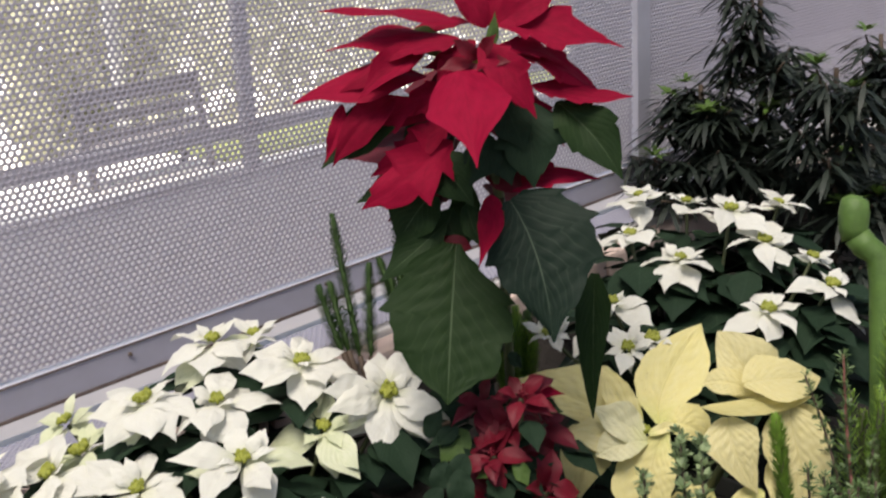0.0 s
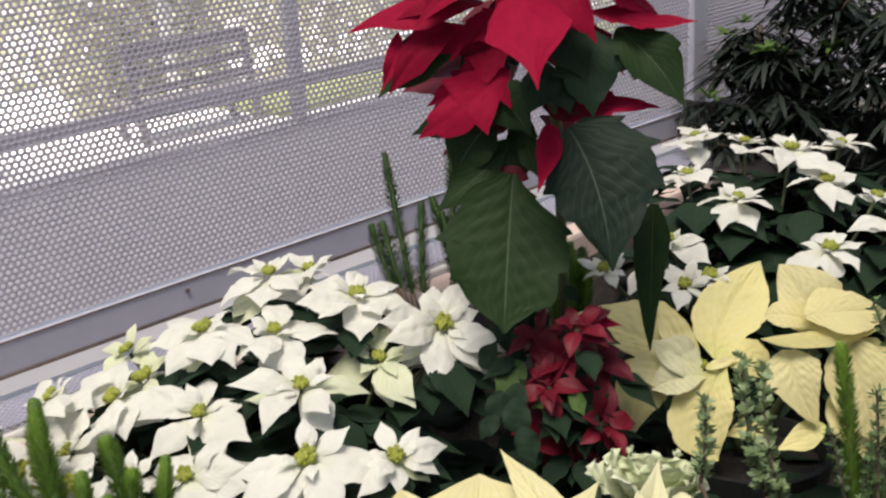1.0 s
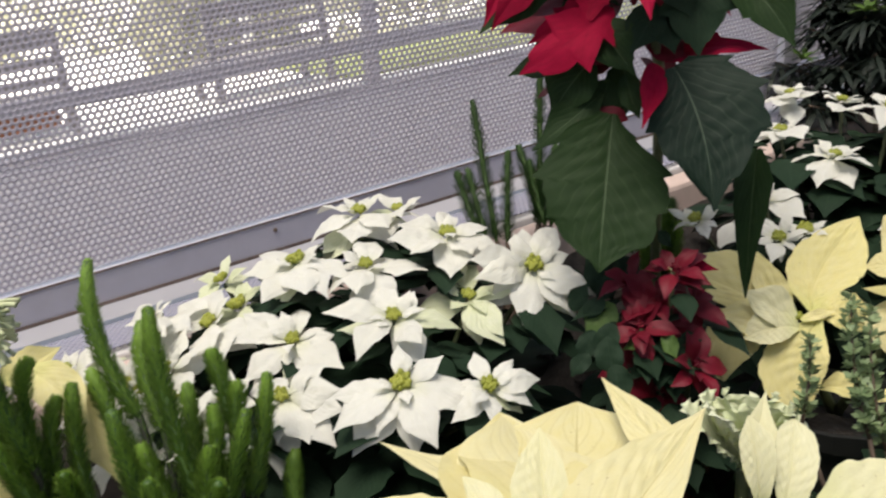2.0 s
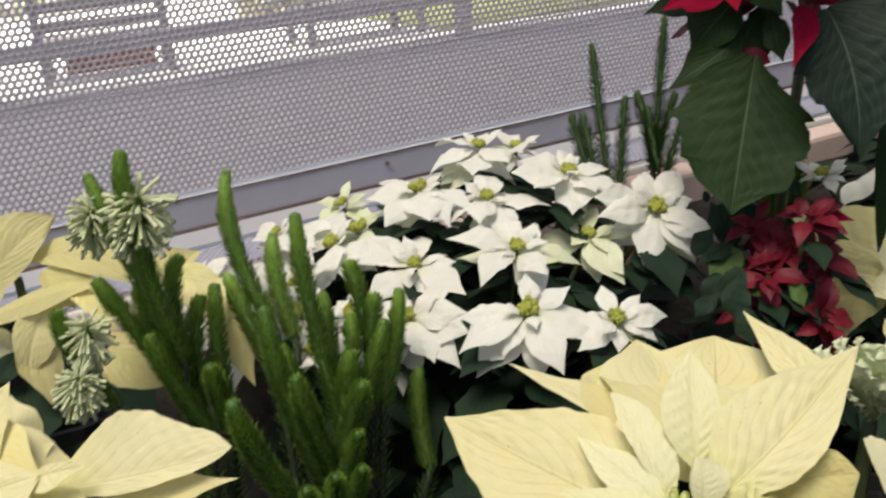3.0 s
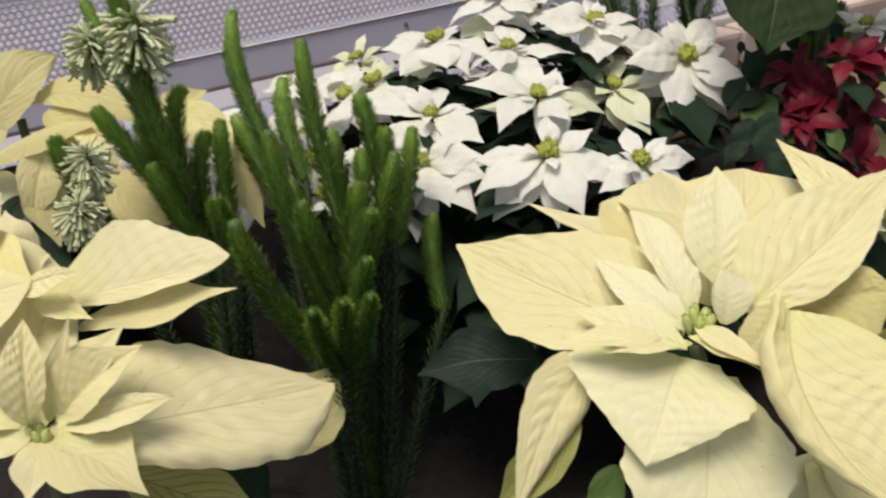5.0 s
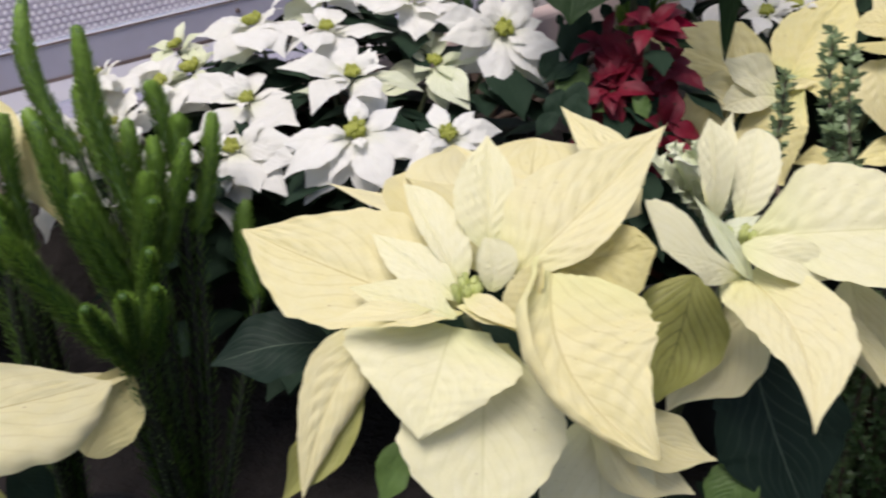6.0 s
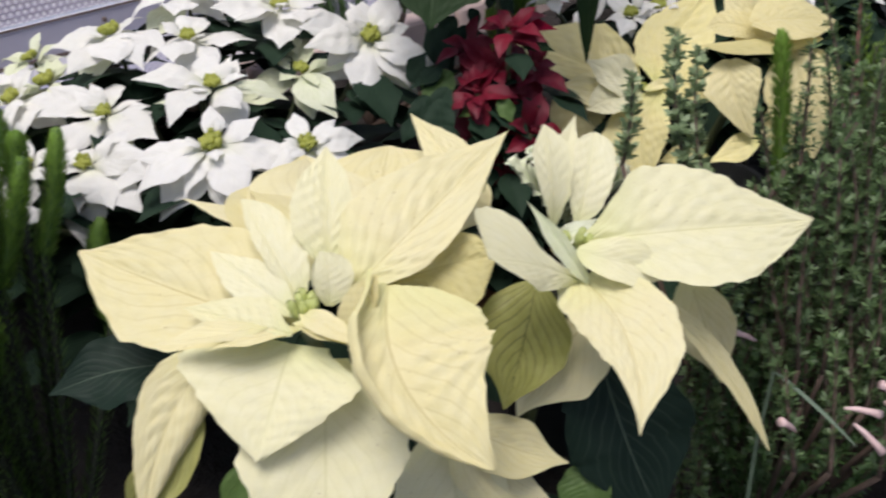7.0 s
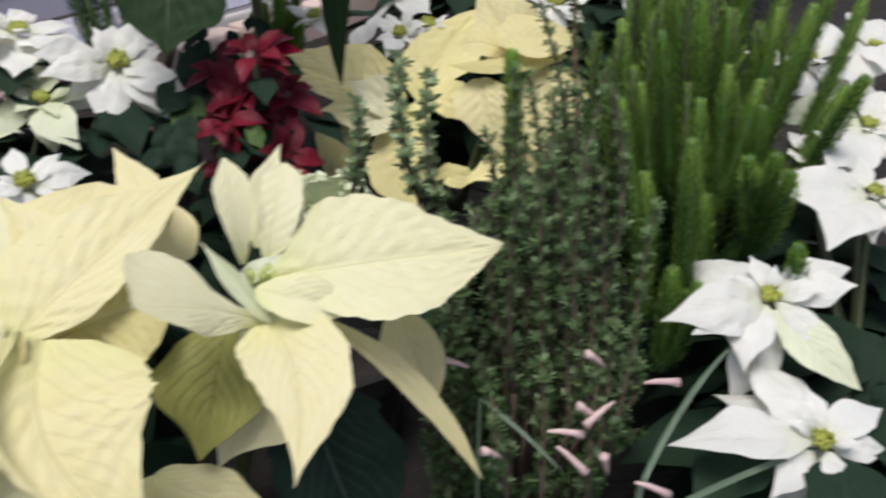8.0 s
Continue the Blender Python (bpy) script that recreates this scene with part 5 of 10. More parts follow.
bract(h1, PALE_BRACT, (-0.071, 0.411, 1.062), (-0.087, 0.429, 1.085), (-0.109, 0.458, 1.105), (0.22, -0.8, 0.56), (0.0019, 0.0044, 0.0062, 0.0068, 0.0056, 0.0025), (0.0068, 0.0137, 0.0168, 0.0168, 0.0143, 0.0075), seed=4, relief=0.0011, ribs=9)
bract(h1, PALE_BRACT, (-0.056, 0.428, 1.076), (-0.059, 0.448, 1.103), (-0.062, 0.477, 1.130), (0.05, -0.84, 0.54), (0.0082, 0.0170, 0.0202, 0.0189, 0.0126, 0.0044), (0.0076, 0.0133, 0.0145, 0.0145, 0.0114, 0.0044), seed=5, relief=0.0011, ribs=10, fold=0.25)
bract(h1, CREAM_BRACT, (-0.043, 0.409, 1.072), (-0.003, 0.444, 1.101), (0.045, 0.515, 1.127), (-0.1, -0.72, 0.68), (0.0200, 0.0337, 0.0362, 0.0287, 0.0162, 0.0062), (0.0094, 0.0187, 0.0225, 0.0194, 0.0106, 0.0037), seed=6, relief=0.0017, ribs=11)
bract(h1, PALE_BRACT, (-0.075, 0.398, 1.046), (-0.082, 0.373, 1.025), (-0.088, 0.352, 1.004), (0.02, -0.34, 0.94), (0.0264, 0.0467, 0.0398, 0.0274, 0.0149, 0.0056), (0.0311, 0.0584, 0.0505, 0.0358, 0.0202, 0.0077), seed=7, relief=0.0008, ribs=9, first=0.02)
bract(h1, CREAM_BRACT, (-0.022, 0.402, 1.079), (-0.012, 0.356, 1.047), (0.031, 0.333, 1.014), (0.16, -0.7, 0.7), (0.0477, 0.0506, 0.0521, 0.0457, 0.0298, 0.0122), (0.0194, 0.0346, 0.0354, 0.0288, 0.0177, 0.0066), seed=8, first=0.02, relief=0.0016, ribs=11, curl_right=2.7, roll=0.36)
big_leaf(h1, "bract", CREAM_BRACT, (-0.069, 0.399, 1.064), (-0.030, 0.372, 1.057), (0.03, -0.33, 0.94), width=0.301, bend=40, fold=0.2, wave=0.09, seed=9, relief=0.007)
bract(h1, PALE_BRACT, (-0.057, 0.392, 1.040), (-0.056, 0.369, 0.999), (-0.054, 0.337, 0.959), (0.06, -0.66, 0.75), (0.0181, 0.0347, 0.0447, 0.0423, 0.0302, 0.0151), (0.0181, 0.0332, 0.0438, 0.0453, 0.0332, 0.0166), seed=10, relief=0.0006, ribs=10, first=0.012)
bract(h1, CREAM_BRACT, (-0.117, 0.406, 1.040), (-0.141, 0.379, 1.008), (-0.155, 0.355, 0.957), (0.2, -0.6, 0.77), (0.0064, 0.0161, 0.0187, 0.0155, 0.0097, 0.0039), (0.0097, 0.0193, 0.0200, 0.0145, 0.0081, 0.0032), seed=11, relief=0.0008, ribs=9, curl_left=-1.4, roll=0.5)
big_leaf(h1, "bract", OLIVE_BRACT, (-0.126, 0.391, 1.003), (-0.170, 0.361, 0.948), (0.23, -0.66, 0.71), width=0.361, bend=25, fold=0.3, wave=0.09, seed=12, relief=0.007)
# Underside: its shade is put into the duller colour.
bract(h1, DULL_BRACT, (-0.030, 0.424, 1.065), (0.007, 0.435, 1.074), (0.035, 0.436, 1.079), (-0.02, -0.75, 0.66), (0.0063, 0.0157, 0.0195, 0.0188, 0.0144, 0.0063), (0.0063, 0.0188, 0.0267, 0.0298, 0.0251, 0.0126), seed=13, relief=0.0012, ribs=9)
big_leaf(h1, "bract", CREAM_BRACT, (-0.069, 0.397, 1.055), (-0.114, 0.377, 1.054), (0.05, -0.24, 0.97), width=0.215, bend=20, fold=0.1, wave=0.09, seed=14, relief=0.007)
bract(h1, PALE_BRACT, (-0.054, 0.404, 1.065), (-0.054, 0.408, 1.080), (-0.059, 0.414, 1.092), (0.08, -0.8, 0.6), (0.0048, 0.0083, 0.0101, 0.0101, 0.0077, 0.0030), (0.0048, 0.0101, 0.0131, 0.0137, 0.0101, 0.0036), seed=15, relief=0.0004, ribs=7, fold=0.25, curl_left=1.2)
bract(h1, CREAM_BRACT, (-0.045, 0.387, 1.055), (-0.037, 0.389, 1.069), (-0.027, 0.397, 1.087), (0.04, -0.82, 0.57), (0.0046, 0.0075, 0.0098, 0.0104, 0.0087, 0.0040), (0.0046, 0.0081, 0.0098, 0.0098, 0.0081, 0.0035), seed=16, relief=0.0004, ribs=7, curl_right=1.6)
big_leaf(h1, "bract", CREAM_BRACT, (-0.084, 0.396, 1.058), (-0.143, 0.383, 1.054), (0.06, -0.24, 0.97), width=0.241, bend=20, fold=0.1, wave=0.09, seed=17, relief=0.007)
big_leaf(h1, "bract", CREAM_BRACT, (-0.072, 0.393, 1.061), (-0.036, 0.375, 1.056), (0.03, -0.33, 0.94), width=0.241, bend=25, fold=0.2, wave=0.09, seed=18, relief=0.007)
big_leaf(h1, "bract", CREAM_BRACT, (-0.067, 0.513, 1.041), (-0.191, 0.593, 1.055), (0.06, -0.30, 0.95), width=0.172, bend=15, fold=0.1, wave=0.09, seed=19, relief=0.007)
big_leaf(h1, "bract", CREAM_BRACT, (-0.062, 0.463, 1.051), (-0.092, 0.566, 1.096), (0.09, -0.65, 0.76), width=0.85, bend=30, wave=0.09, seed=20, relief=0.007)
big_leaf(h1, "bract", CREAM_BRACT, (-0.037, 0.463, 1.051), (-0.035, 0.585, 1.096), (0.03, -0.66, 0.75), width=1.16, bend=30, wave=0.09, seed=21, relief=0.007)
big_leaf(h1, "bract", CREAM_BRACT, (-0.057, 0.453, 1.051), (-0.089, 0.565, 1.095), (0.07, -0.65, 0.76), width=0.8, bend=30, wave=0.09, seed=22, relief=0.007)
h2 = part("flower_head", CUPS[1], cream_a, Matrix.Translation((0.080, 0.442, 1.085)), "green buds ringed by pale cream bracts")
stem_to(cream_a, FOOT, (0.080, 0.442, 1.071), 0.006, 0.004)
bract(h2, PALE_BRACT, (0.085, 0.436, 1.088), (0.143, 0.433, 1.096), (0.209, 0.446, 1.094), (-0.2, -0.62, 0.75), (0.0127, 0.0373, 0.0405, 0.0342, 0.0209, 0.0082), (0.0057, 0.0272, 0.0373, 0.0373, 0.0240, 0.0089), seed=23, relief=0.0021, ribs=11)
big_leaf(h2, "bract", PALE_BRACT, (0.077, 0.422, 1.088), (0.132, 0.418, 1.074), (-0.17, -0.61, 0.77), width=0.447, bend=30, fold=0.15, full=0.65, wave=0.09, seed=24, relief=0.007)
bract(h2, CREAM_BRACT, (0.082, 0.426, 1.070), (0.098, 0.371, 1.062), (0.096, 0.323, 1.041), (-0.1, -0.46, 0.88), (0.0179, 0.0254, 0.0277, 0.0243, 0.0116, 0.0020), (0.0225, 0.0243, 0.0214, 0.0150, 0.0064, 0.0017), seed=25, relief=0.0017, ribs=10, first=0.015)
bract(h2, PALE_BRACT, (0.082, 0.425, 1.067), (0.055, 0.402, 1.089), (0.029, 0.373, 1.106), (-0.02, -0.72, 0.69), (0.0029, 0.0088, 0.0129, 0.0129, 0.0100, 0.0041), (0.0018, 0.0035, 0.0117, 0.0282, 0.0329, 0.0282), seed=26, relief=0.0005, ribs=8, fold=-0.05)
bract(h2, PALE_BRACT, (0.068, 0.457, 1.087), (0.066, 0.459, 1.117), (0.062, 0.472, 1.143), (-0.15, -0.92, 0.37), (0.0025, 0.0044, 0.0070, 0.0089, 0.0083, 0.0032), (0.0038, 0.0070, 0.0095, 0.0114, 0.0114, 0.0048), seed=27, relief=0.0008, ribs=8, fold=0.2)
big_leaf(h2, "bract", GREENISH_BRACT, (0.067, 0.443, 1.084), (0.091, 0.447, 1.096), (-0.16, -0.76, 0.63), width=0.43, bend=30, fold=0.3, wave=0.09, seed=30, relief=0.007)
big_leaf(h2, "bract", GREENISH_BRACT, (0.084, 0.420, 1.069), (0.051, 0.433, 1.112), (-0.15, -0.82, 0.55), width=0.189, bend=20, fold=0.6, wave=0.09, seed=31, relief=0.007)
bract(h2, PALE_BRACT, (0.081, 0.454, 1.087), (0.087, 0.465, 1.111), (0.093, 0.488, 1.133), (-0.19, -0.91, 0.37), (0.0032, 0.0071, 0.0084, 0.0091, 0.0104, 0.0078), (0.0045, 0.0110, 0.0136, 0.0149, 0.0136, 0.0084), seed=32, relief=0.0008, ribs=7, fold=0.3)
bract(h2, CREAM_BRACT, (0.026, 0.468, 1.103), (0.008, 0.512, 1.112), (-0.019, 0.571, 1.123), (-0.06, -0.79, 0.6), (0.0072, 0.0129, 0.0150, 0.0129, 0.0072, 0.0029), (0.0086, 0.0129, 0.0143, 0.0115, 0.0064, 0.0021), seed=34, relief=0.001, ribs=9)
big_leaf(h2, "bract", PALE_BRACT, (0.072, 0.492, 1.081), (0.088, 0.537, 1.130), (-0.16, -0.91, 0.39), width=0.301, bend=20, fold=0.3, wave=0.09, seed=35, relief=0.007)
bract(h2, CREAM_BRACT, (0.103, 0.430, 1.067), (0.151, 0.422, 1.027), (0.193, 0.416, 0.962), (0.15, -0.5, 0.85), (0.0027, 0.0061, 0.0088, 0.0095, 0.0068, 0.0027), (0.0027, 0.0054, 0.0068, 0.0068, 0.0047, 0.0020), seed=36, relief=0.0008, ribs=10, fold=0.3)
big_leaf(h2, "bract", CREAM_BRACT, (0.150, 0.468, 1.050), (0.171, 0.447, 0.988), (-0.26, -0.70, 0.66), width=0.533, bend=20, fold=0.1, wave=0.09, seed=37, relief=0.007)
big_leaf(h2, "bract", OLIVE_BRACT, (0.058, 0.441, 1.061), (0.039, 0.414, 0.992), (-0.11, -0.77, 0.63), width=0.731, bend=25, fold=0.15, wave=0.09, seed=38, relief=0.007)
big_leaf(h2, "bract", CREAM_BRACT, (0.097, 0.448, 1.041), (0.047, 0.424, 0.980), (-0.14, -0.73, 0.67), width=0.688, bend=20, wave=0.09, seed=39, relief=0.007)
big_leaf(h2, "bract", CREAM_BRACT, (0.011, 0.424, 0.977), (0.078, 0.415, 0.954), (-0.09, -0.64, 0.76), width=0.516, bend=20, wave=0.2, seed=40, relief=0.007)
big_leaf(h2, "bract", CREAM_BRACT, (0.004, 0.423, 0.969), (0.066, 0.409, 0.933), (-0.07, -0.63, 0.78), width=0.559, bend=20, wave=0.2, seed=41, relief=0.007)
big_leaf(h2, "bract", PALE_BRACT, (0.009, 0.428, 0.975), (0.017, 0.394, 0.891), (-0.04, -0.62, 0.78), width=0.731, bend=15, wave=0.09, seed=42, relief=0.007)
big_leaf(h2, "leaf", DARK_GREEN_LEAF, (0.096, 0.453, 1.012), (0.135, 0.409, 0.913), (-0.17, -0.59, 0.79), width=0.671, bend=25, lobes=0.05, wave=0.09, seed=43, relief=0.007)
big_leaf(h2, "leaf", BRIGHT_LEAF, (0.100, 0.425, 0.947), (0.074, 0.411, 0.913), (-0.14, -0.60, 0.78), width=0.688, bend=15, wave=0.09, seed=44, relief=0.007)
big_leaf(h1, "leaf", DARK_GREEN_LEAF, (-0.159, 0.452, 1.001), (-0.234, 0.435, 0.989), (0.22, -0.54, 0.81), width=0.619, bend=20, wave=0.09, seed=45, relief=0.007)
big_leaf(h1, "leaf", BRIGHT_LEAF, (-0.103, 0.384, 0.979), (-0.115, 0.370, 0.943), (0.15, -0.60, 0.79), width=0.516, bend=15, wave=0.09, seed=46, relief=0.007)
mound_leaves(cream_a, [(0.080, 0.442, 1.081), (-0.02, 0.52, 1.04), (0.12, 0.50, 1.03)], FOOT, 26, 0.11, below=(0.12, 0.3), spread=0.09)
# ---- cream poinsettia, left of the heath ----
cream_b, top = pot_thing("cream_poinsettia", -0.404, 0.323, 0.16, "potted poinsettia with broad cream-yellow bracts beside the needle plant", "poinsettia", sunk=0.75)
FOOT = Vector((-0.404, 0.323, top))
h1 = part("flower_head", CUPS[2], cream_b, Matrix.Translation((-0.384, 0.273, 1.030)), "green buds ringed by cream bracts")
stem_to(cream_b, FOOT, (-0.384, 0.273, 1.020), 0.006, 0.004)
bract(h1, CREAM_BRACT, (-0.370, 0.268, 1.035), (-0.321, 0.316, 1.027), (-0.272, 0.386, 1.008), (0.22, -0.42, 0.88), (0.0383, 0.0472, 0.0479, 0.0402, 0.0217, 0.0083), (0.0192, 0.0230, 0.0313, 0.0389, 0.0415, 0.0255), seed=47, relief=0.0013, ribs=11, curl_right=-1.3, roll=0.62, fold=-0.02)
bract(h1, CREAM_BRACT, (-0.419, 0.339, 1.070), (-0.364, 0.343, 1.085), (-0.316, 0.358, 1.099), (0.36, -0.59, 0.72), (0.0177, 0.0334, 0.0388, 0.0334, 0.0198, 0.0136), (0.0051, 0.0085, 0.0095, 0.0095, 0.0075, 0.0041), seed=48, relief=0.0009, ribs=10, fold=0.05)
big_leaf(h1, "bract", YELLOW_BRACT, (-0.402, 0.335, 1.056), (-0.311, 0.354, 1.082), (0.13, -0.23, 0.96), width=0.344, bend=20, wave=0.09, seed=49, relief=0.007)
bract(h1, CREAM_BRACT, (-0.487, 0.313, 1.077), (-0.469, 0.332, 1.099), (-0.457, 0.362, 1.123), (0.45, -0.53, 0.72), (0.0147, 0.0220, 0.0220, 0.0154, 0.0081, 0.0033), (0.0183, 0.0275, 0.0275, 0.0213, 0.0132, 0.0051), seed=50, relief=0.0006, ribs=10)
big_leaf(h1, "bract", CREAM_BRACT, (-0.394, 0.273, 1.020), (-0.529, 0.337, 1.105), (0.41, -0.45, 0.79), width=0.731, bend=25, wave=0.09, seed=51, relief=0.007)
bract(h1, CREAM_BRACT, (-0.490, 0.295, 1.063), (-0.450, 0.304, 1.081), (-0.413, 0.321, 1.091), (0.41, -0.47, 0.78), (0.0212, 0.0268, 0.0282, 0.0233, 0.0148, 0.0056), (0.0176, 0.0282, 0.0335, 0.0335, 0.0265, 0.0141), seed=52, relief=0.0006, ribs=11)
bract(h1, CREAM_BRACT, (-0.424, 0.322, 1.085), (-0.403, 0.324, 1.093), (-0.390, 0.330, 1.094), (0.36, -0.49, 0.79), (0.0027, 0.0048, 0.0051, 0.0041, 0.0027, 0.0014), (0.0068, 0.0109, 0.0102, 0.0061, 0.0031, 0.0014), seed=53, relief=0.0008, ribs=6)
bract(h1, CREAM_BRACT, (-0.379, 0.278, 1.034), (-0.360, 0.286, 1.057), (-0.340, 0.304, 1.071), (0.35, -0.52, 0.78), (0.0031, 0.0126, 0.0173, 0.0157, 0.0078, 0.0025), (0.0047, 0.0110, 0.0132, 0.0119, 0.0075, 0.0025), seed=54, relief=0.0006, ribs=8, fold=0.5)
bract(h1, CREAM_BRACT, (-0.371, 0.275, 1.035), (-0.344, 0.283, 1.045), (-0.322, 0.297, 1.047), (0.28, -0.42, 0.87), (0.0044, 0.0069, 0.0075, 0.0069, 0.0047, 0.0019), (0.0044, 0.0094, 0.0112, 0.0100, 0.0056, 0.0022), seed=55, relief=0.001, ribs=8, fold=0.25)
big_leaf(h1, "bract", CREAM_BRACT, (-0.384, 0.279, 1.034), (-0.372, 0.294, 1.089), (0.48, -0.64, 0.60), width=0.215, bend=20, fold=0.4, wave=0.09, seed=56, relief=0.007)
big_leaf(h1, "bract", CREAM_BRACT, (-0.388, 0.269, 1.030), (-0.432, 0.264, 1.023), (0.36, -0.40, 0.84), width=0.602, bend=20, wave=0.09, seed=57, relief=0.007)
big_leaf(h1, "bract", CREAM_BRACT, (-0.384, 0.269, 1.030), (-0.377, 0.246, 1.010), (0.31, -0.37, 0.88), width=0.602, bend=20, wave=0.09, seed=58, relief=0.007)
big_leaf(h1, "bract", YELLOW_BRACT, (-0.384, 0.269, 1.030), (-0.317, 0.257, 1.018), (0.28, -0.39, 0.88), width=0.602, bend=20, wave=0.09, seed=59, relief=0.007)
bract(h1, CREAM_BRACT, (-0.395, 0.273, 1.035), (-0.425, 0.277, 1.051), (-0.459, 0.293, 1.066), (0.48, -0.53, 0.7), (0.0067, 0.0150, 0.0184, 0.0167, 0.0100, 0.0040), (0.0100, 0.0217, 0.0251, 0.0234, 0.0184, 0.0084), seed=60, relief=0.0006, ribs=9)
bract(h1, CREAM_BRACT, (-0.387, 0.269, 1.039), (-0.387, 0.273, 1.066), (-0.393, 0.287, 1.088), (0.51, -0.63, 0.59), (0.0063, 0.0119, 0.0132, 0.0113, 0.0069, 0.0025), (0.0050, 0.0088, 0.0101, 0.0094, 0.0063, 0.0025), seed=61, relief=0.001, ribs=8, fold=0.3)
big_leaf(h1, "bract", BUTTER_BRACT, (-0.497, 0.338, 1.093), (-0.417, 0.328, 1.080), (0.43, -0.50, 0.75), width=0.516, bend=30, full=0.6, wave=0.09, seed=62, relief=0.007)
big_leaf(h1, "bract", CREAM_BRACT, (-0.376, 0.282, 1.046), (-0.351, 0.307, 1.079), (0.40, -0.58, 0.71), width=0.473, bend=30, fold=0.2, wave=0.09, seed=63, relief=0.007)
big_leaf(h1, "bract", BUTTER_BRACT, (-0.421, 0.330, 1.075), (-0.383, 0.325, 1.069), (0.35, -0.48, 0.80), width=0.43, bend=30, wave=0.09, seed=64, relief=0.007)
big_leaf(h1, "bract", CREAM_BRACT, (-0.451, 0.355, 1.073), (-0.472, 0.379, 1.104), (0.49, -0.61, 0.62), width=0.688, bend=25, wave=0.15, seed=65, relief=0.007)
big_leaf(h1, "bract", CREAM_BRACT, (-0.451, 0.344, 1.071), (-0.429, 0.358, 1.089), (0.43, -0.55, 0.71), width=0.516, bend=25, wave=0.09, seed=66, relief=0.007)
big_leaf(h1, "bract", CREAM_BRACT, (-0.444, 0.335, 1.072), (-0.486, 0.348, 1.090), (0.46, -0.53, 0.71), width=0.688, bend=30, full=0.6, wave=0.09, seed=67, relief=0.007)
# Curled underside, coloured duller in place of its grey shade.
big_leaf(h1, "bract", DULL_BRACT, (-0.328, 0.430, 0.916), (-0.290, 0.456, 0.981), (0.44, -0.68, 0.59), width=0.568, bend=-30, fold=0.3, full=0.6, wave=0.09, seed=68, relief=0.007)
big_leaf(h1, "bract", CREAM_BRACT, (-0.375, 0.432, 0.951), (-0.298, 0.453, 0.967), (0.22, -0.31, 0.92), width=0.344, bend=25, full=0.6, wave=0.09, seed=69, relief=0.007)
big_leaf(h1, "bract", CREAM_BRACT, (-0.486, 0.335, 1.035), (-0.475, 0.361, 1.070), (0.40, -0.46, 0.79), width=0.688, bend=20, wave=0.09, seed=70, relief=0.007)
mound_leaves(cream_b, [(-0.384, 0.273, 1.030), (-0.464, 0.353, 1.030)], FOOT, 18, 0.10, below=(0.12, 0.3), spread=0.09)
# ---- cream poinsettia by the screen ----
cream_c, top = pot_thing("cream_poinsettia", -0.623, 0.607, 0.15, "potted poinsettia with arched yellow-cream bracts near the screen", "poinsettia")
FOOT = Vector((-0.623, 0.607, top))
h1 = part("flower_head", BUDS[3], cream_c, Matrix.Translation((-0.623, 0.587, 1.106)), "green buds ringed by cream bracts")
stem_to(cream_c, FOOT, (-0.623, 0.587, 1.096), 0.005, 0.004)
bract(h1, DULL_BRACT, (-0.659, 0.574, 1.073), (-0.627, 0.581, 1.118), (-0.599, 0.616, 1.146), (0.5, -0.65, 0.57), (0.0162, 0.0292, 0.0346, 0.0335, 0.0238, 0.0108), (0.0081, 0.0173, 0.0205, 0.0194, 0.0140, 0.0065), seed=71, relief=0.0005, ribs=8)
bract(h1, DULL_BRACT, (-0.537, 0.567, 1.103), (-0.594, 0.558, 1.089), (-0.665, 0.540, 1.053), (0.28, -0.36, 0.89), (0.0052, 0.0104, 0.0136, 0.0125, 0.0083, 0.0031), (0.0052, 0.0136, 0.0156, 0.0136, 0.0083, 0.0031), seed=72, relief=0.0005, ribs=9, fold=-0.4)
bract(h1, BUTTER_BRACT, (-0.575, 0.580, 1.095), (-0.585, 0.553, 1.066), (-0.590, 0.541, 1.026), (0.52, -0.68, 0.52), (0.0063, 0.0135, 0.0167, 0.0188, 0.0156, 0.0063), (0.0078, 0.0156, 0.0177, 0.0167, 0.0115, 0.0052), seed=73, relief=0.0005, ribs=8)
bract(h1, DULL_BRACT, (-0.627, 0.600, 1.104), (-0.572, 0.597, 1.118), (-0.518, 0.595, 1.097), (0.41, -0.59, 0.69), (0.0032, 0.0137, 0.0211, 0.0222, 0.0158, 0.0063), (0.0042, 0.0095, 0.0148, 0.0158, 0.0116, 0.0053), seed=74, relief=0.0005, ribs=8)
bract(h1, BUTTER_BRACT, (-0.572, 0.572, 1.100), (-0.540, 0.562, 1.092), (-0.512, 0.556, 1.070), (0.39, -0.58, 0.71), (0.0025, 0.0060, 0.0081, 0.0081, 0.0060, 0.0030), (0.0025, 0.0060, 0.0081, 0.0081, 0.0060, 0.0030), seed=75, relief=0.0005, ribs=7)
bract(h1, DULL_BRACT, (-0.519, 0.538, 1.075), (-0.484, 0.527, 1.058), (-0.450, 0.528, 1.041), (0.37, -0.63, 0.68), (0.0071, 0.0190, 0.0214, 0.0190, 0.0124, 0.0057), (0.0095, 0.0214, 0.0238, 0.0214, 0.0143, 0.0067), seed=76, relief=0.0005, ribs=8)
big_leaf(h1, "bract", BUTTER_BRACT, (-0.511, 0.603, 1.098), (-0.461, 0.616, 1.123), (0.37, -0.69, 0.61), width=0.533, bend=25, full=0.65, wave=0.09, seed=77, relief=0.007)
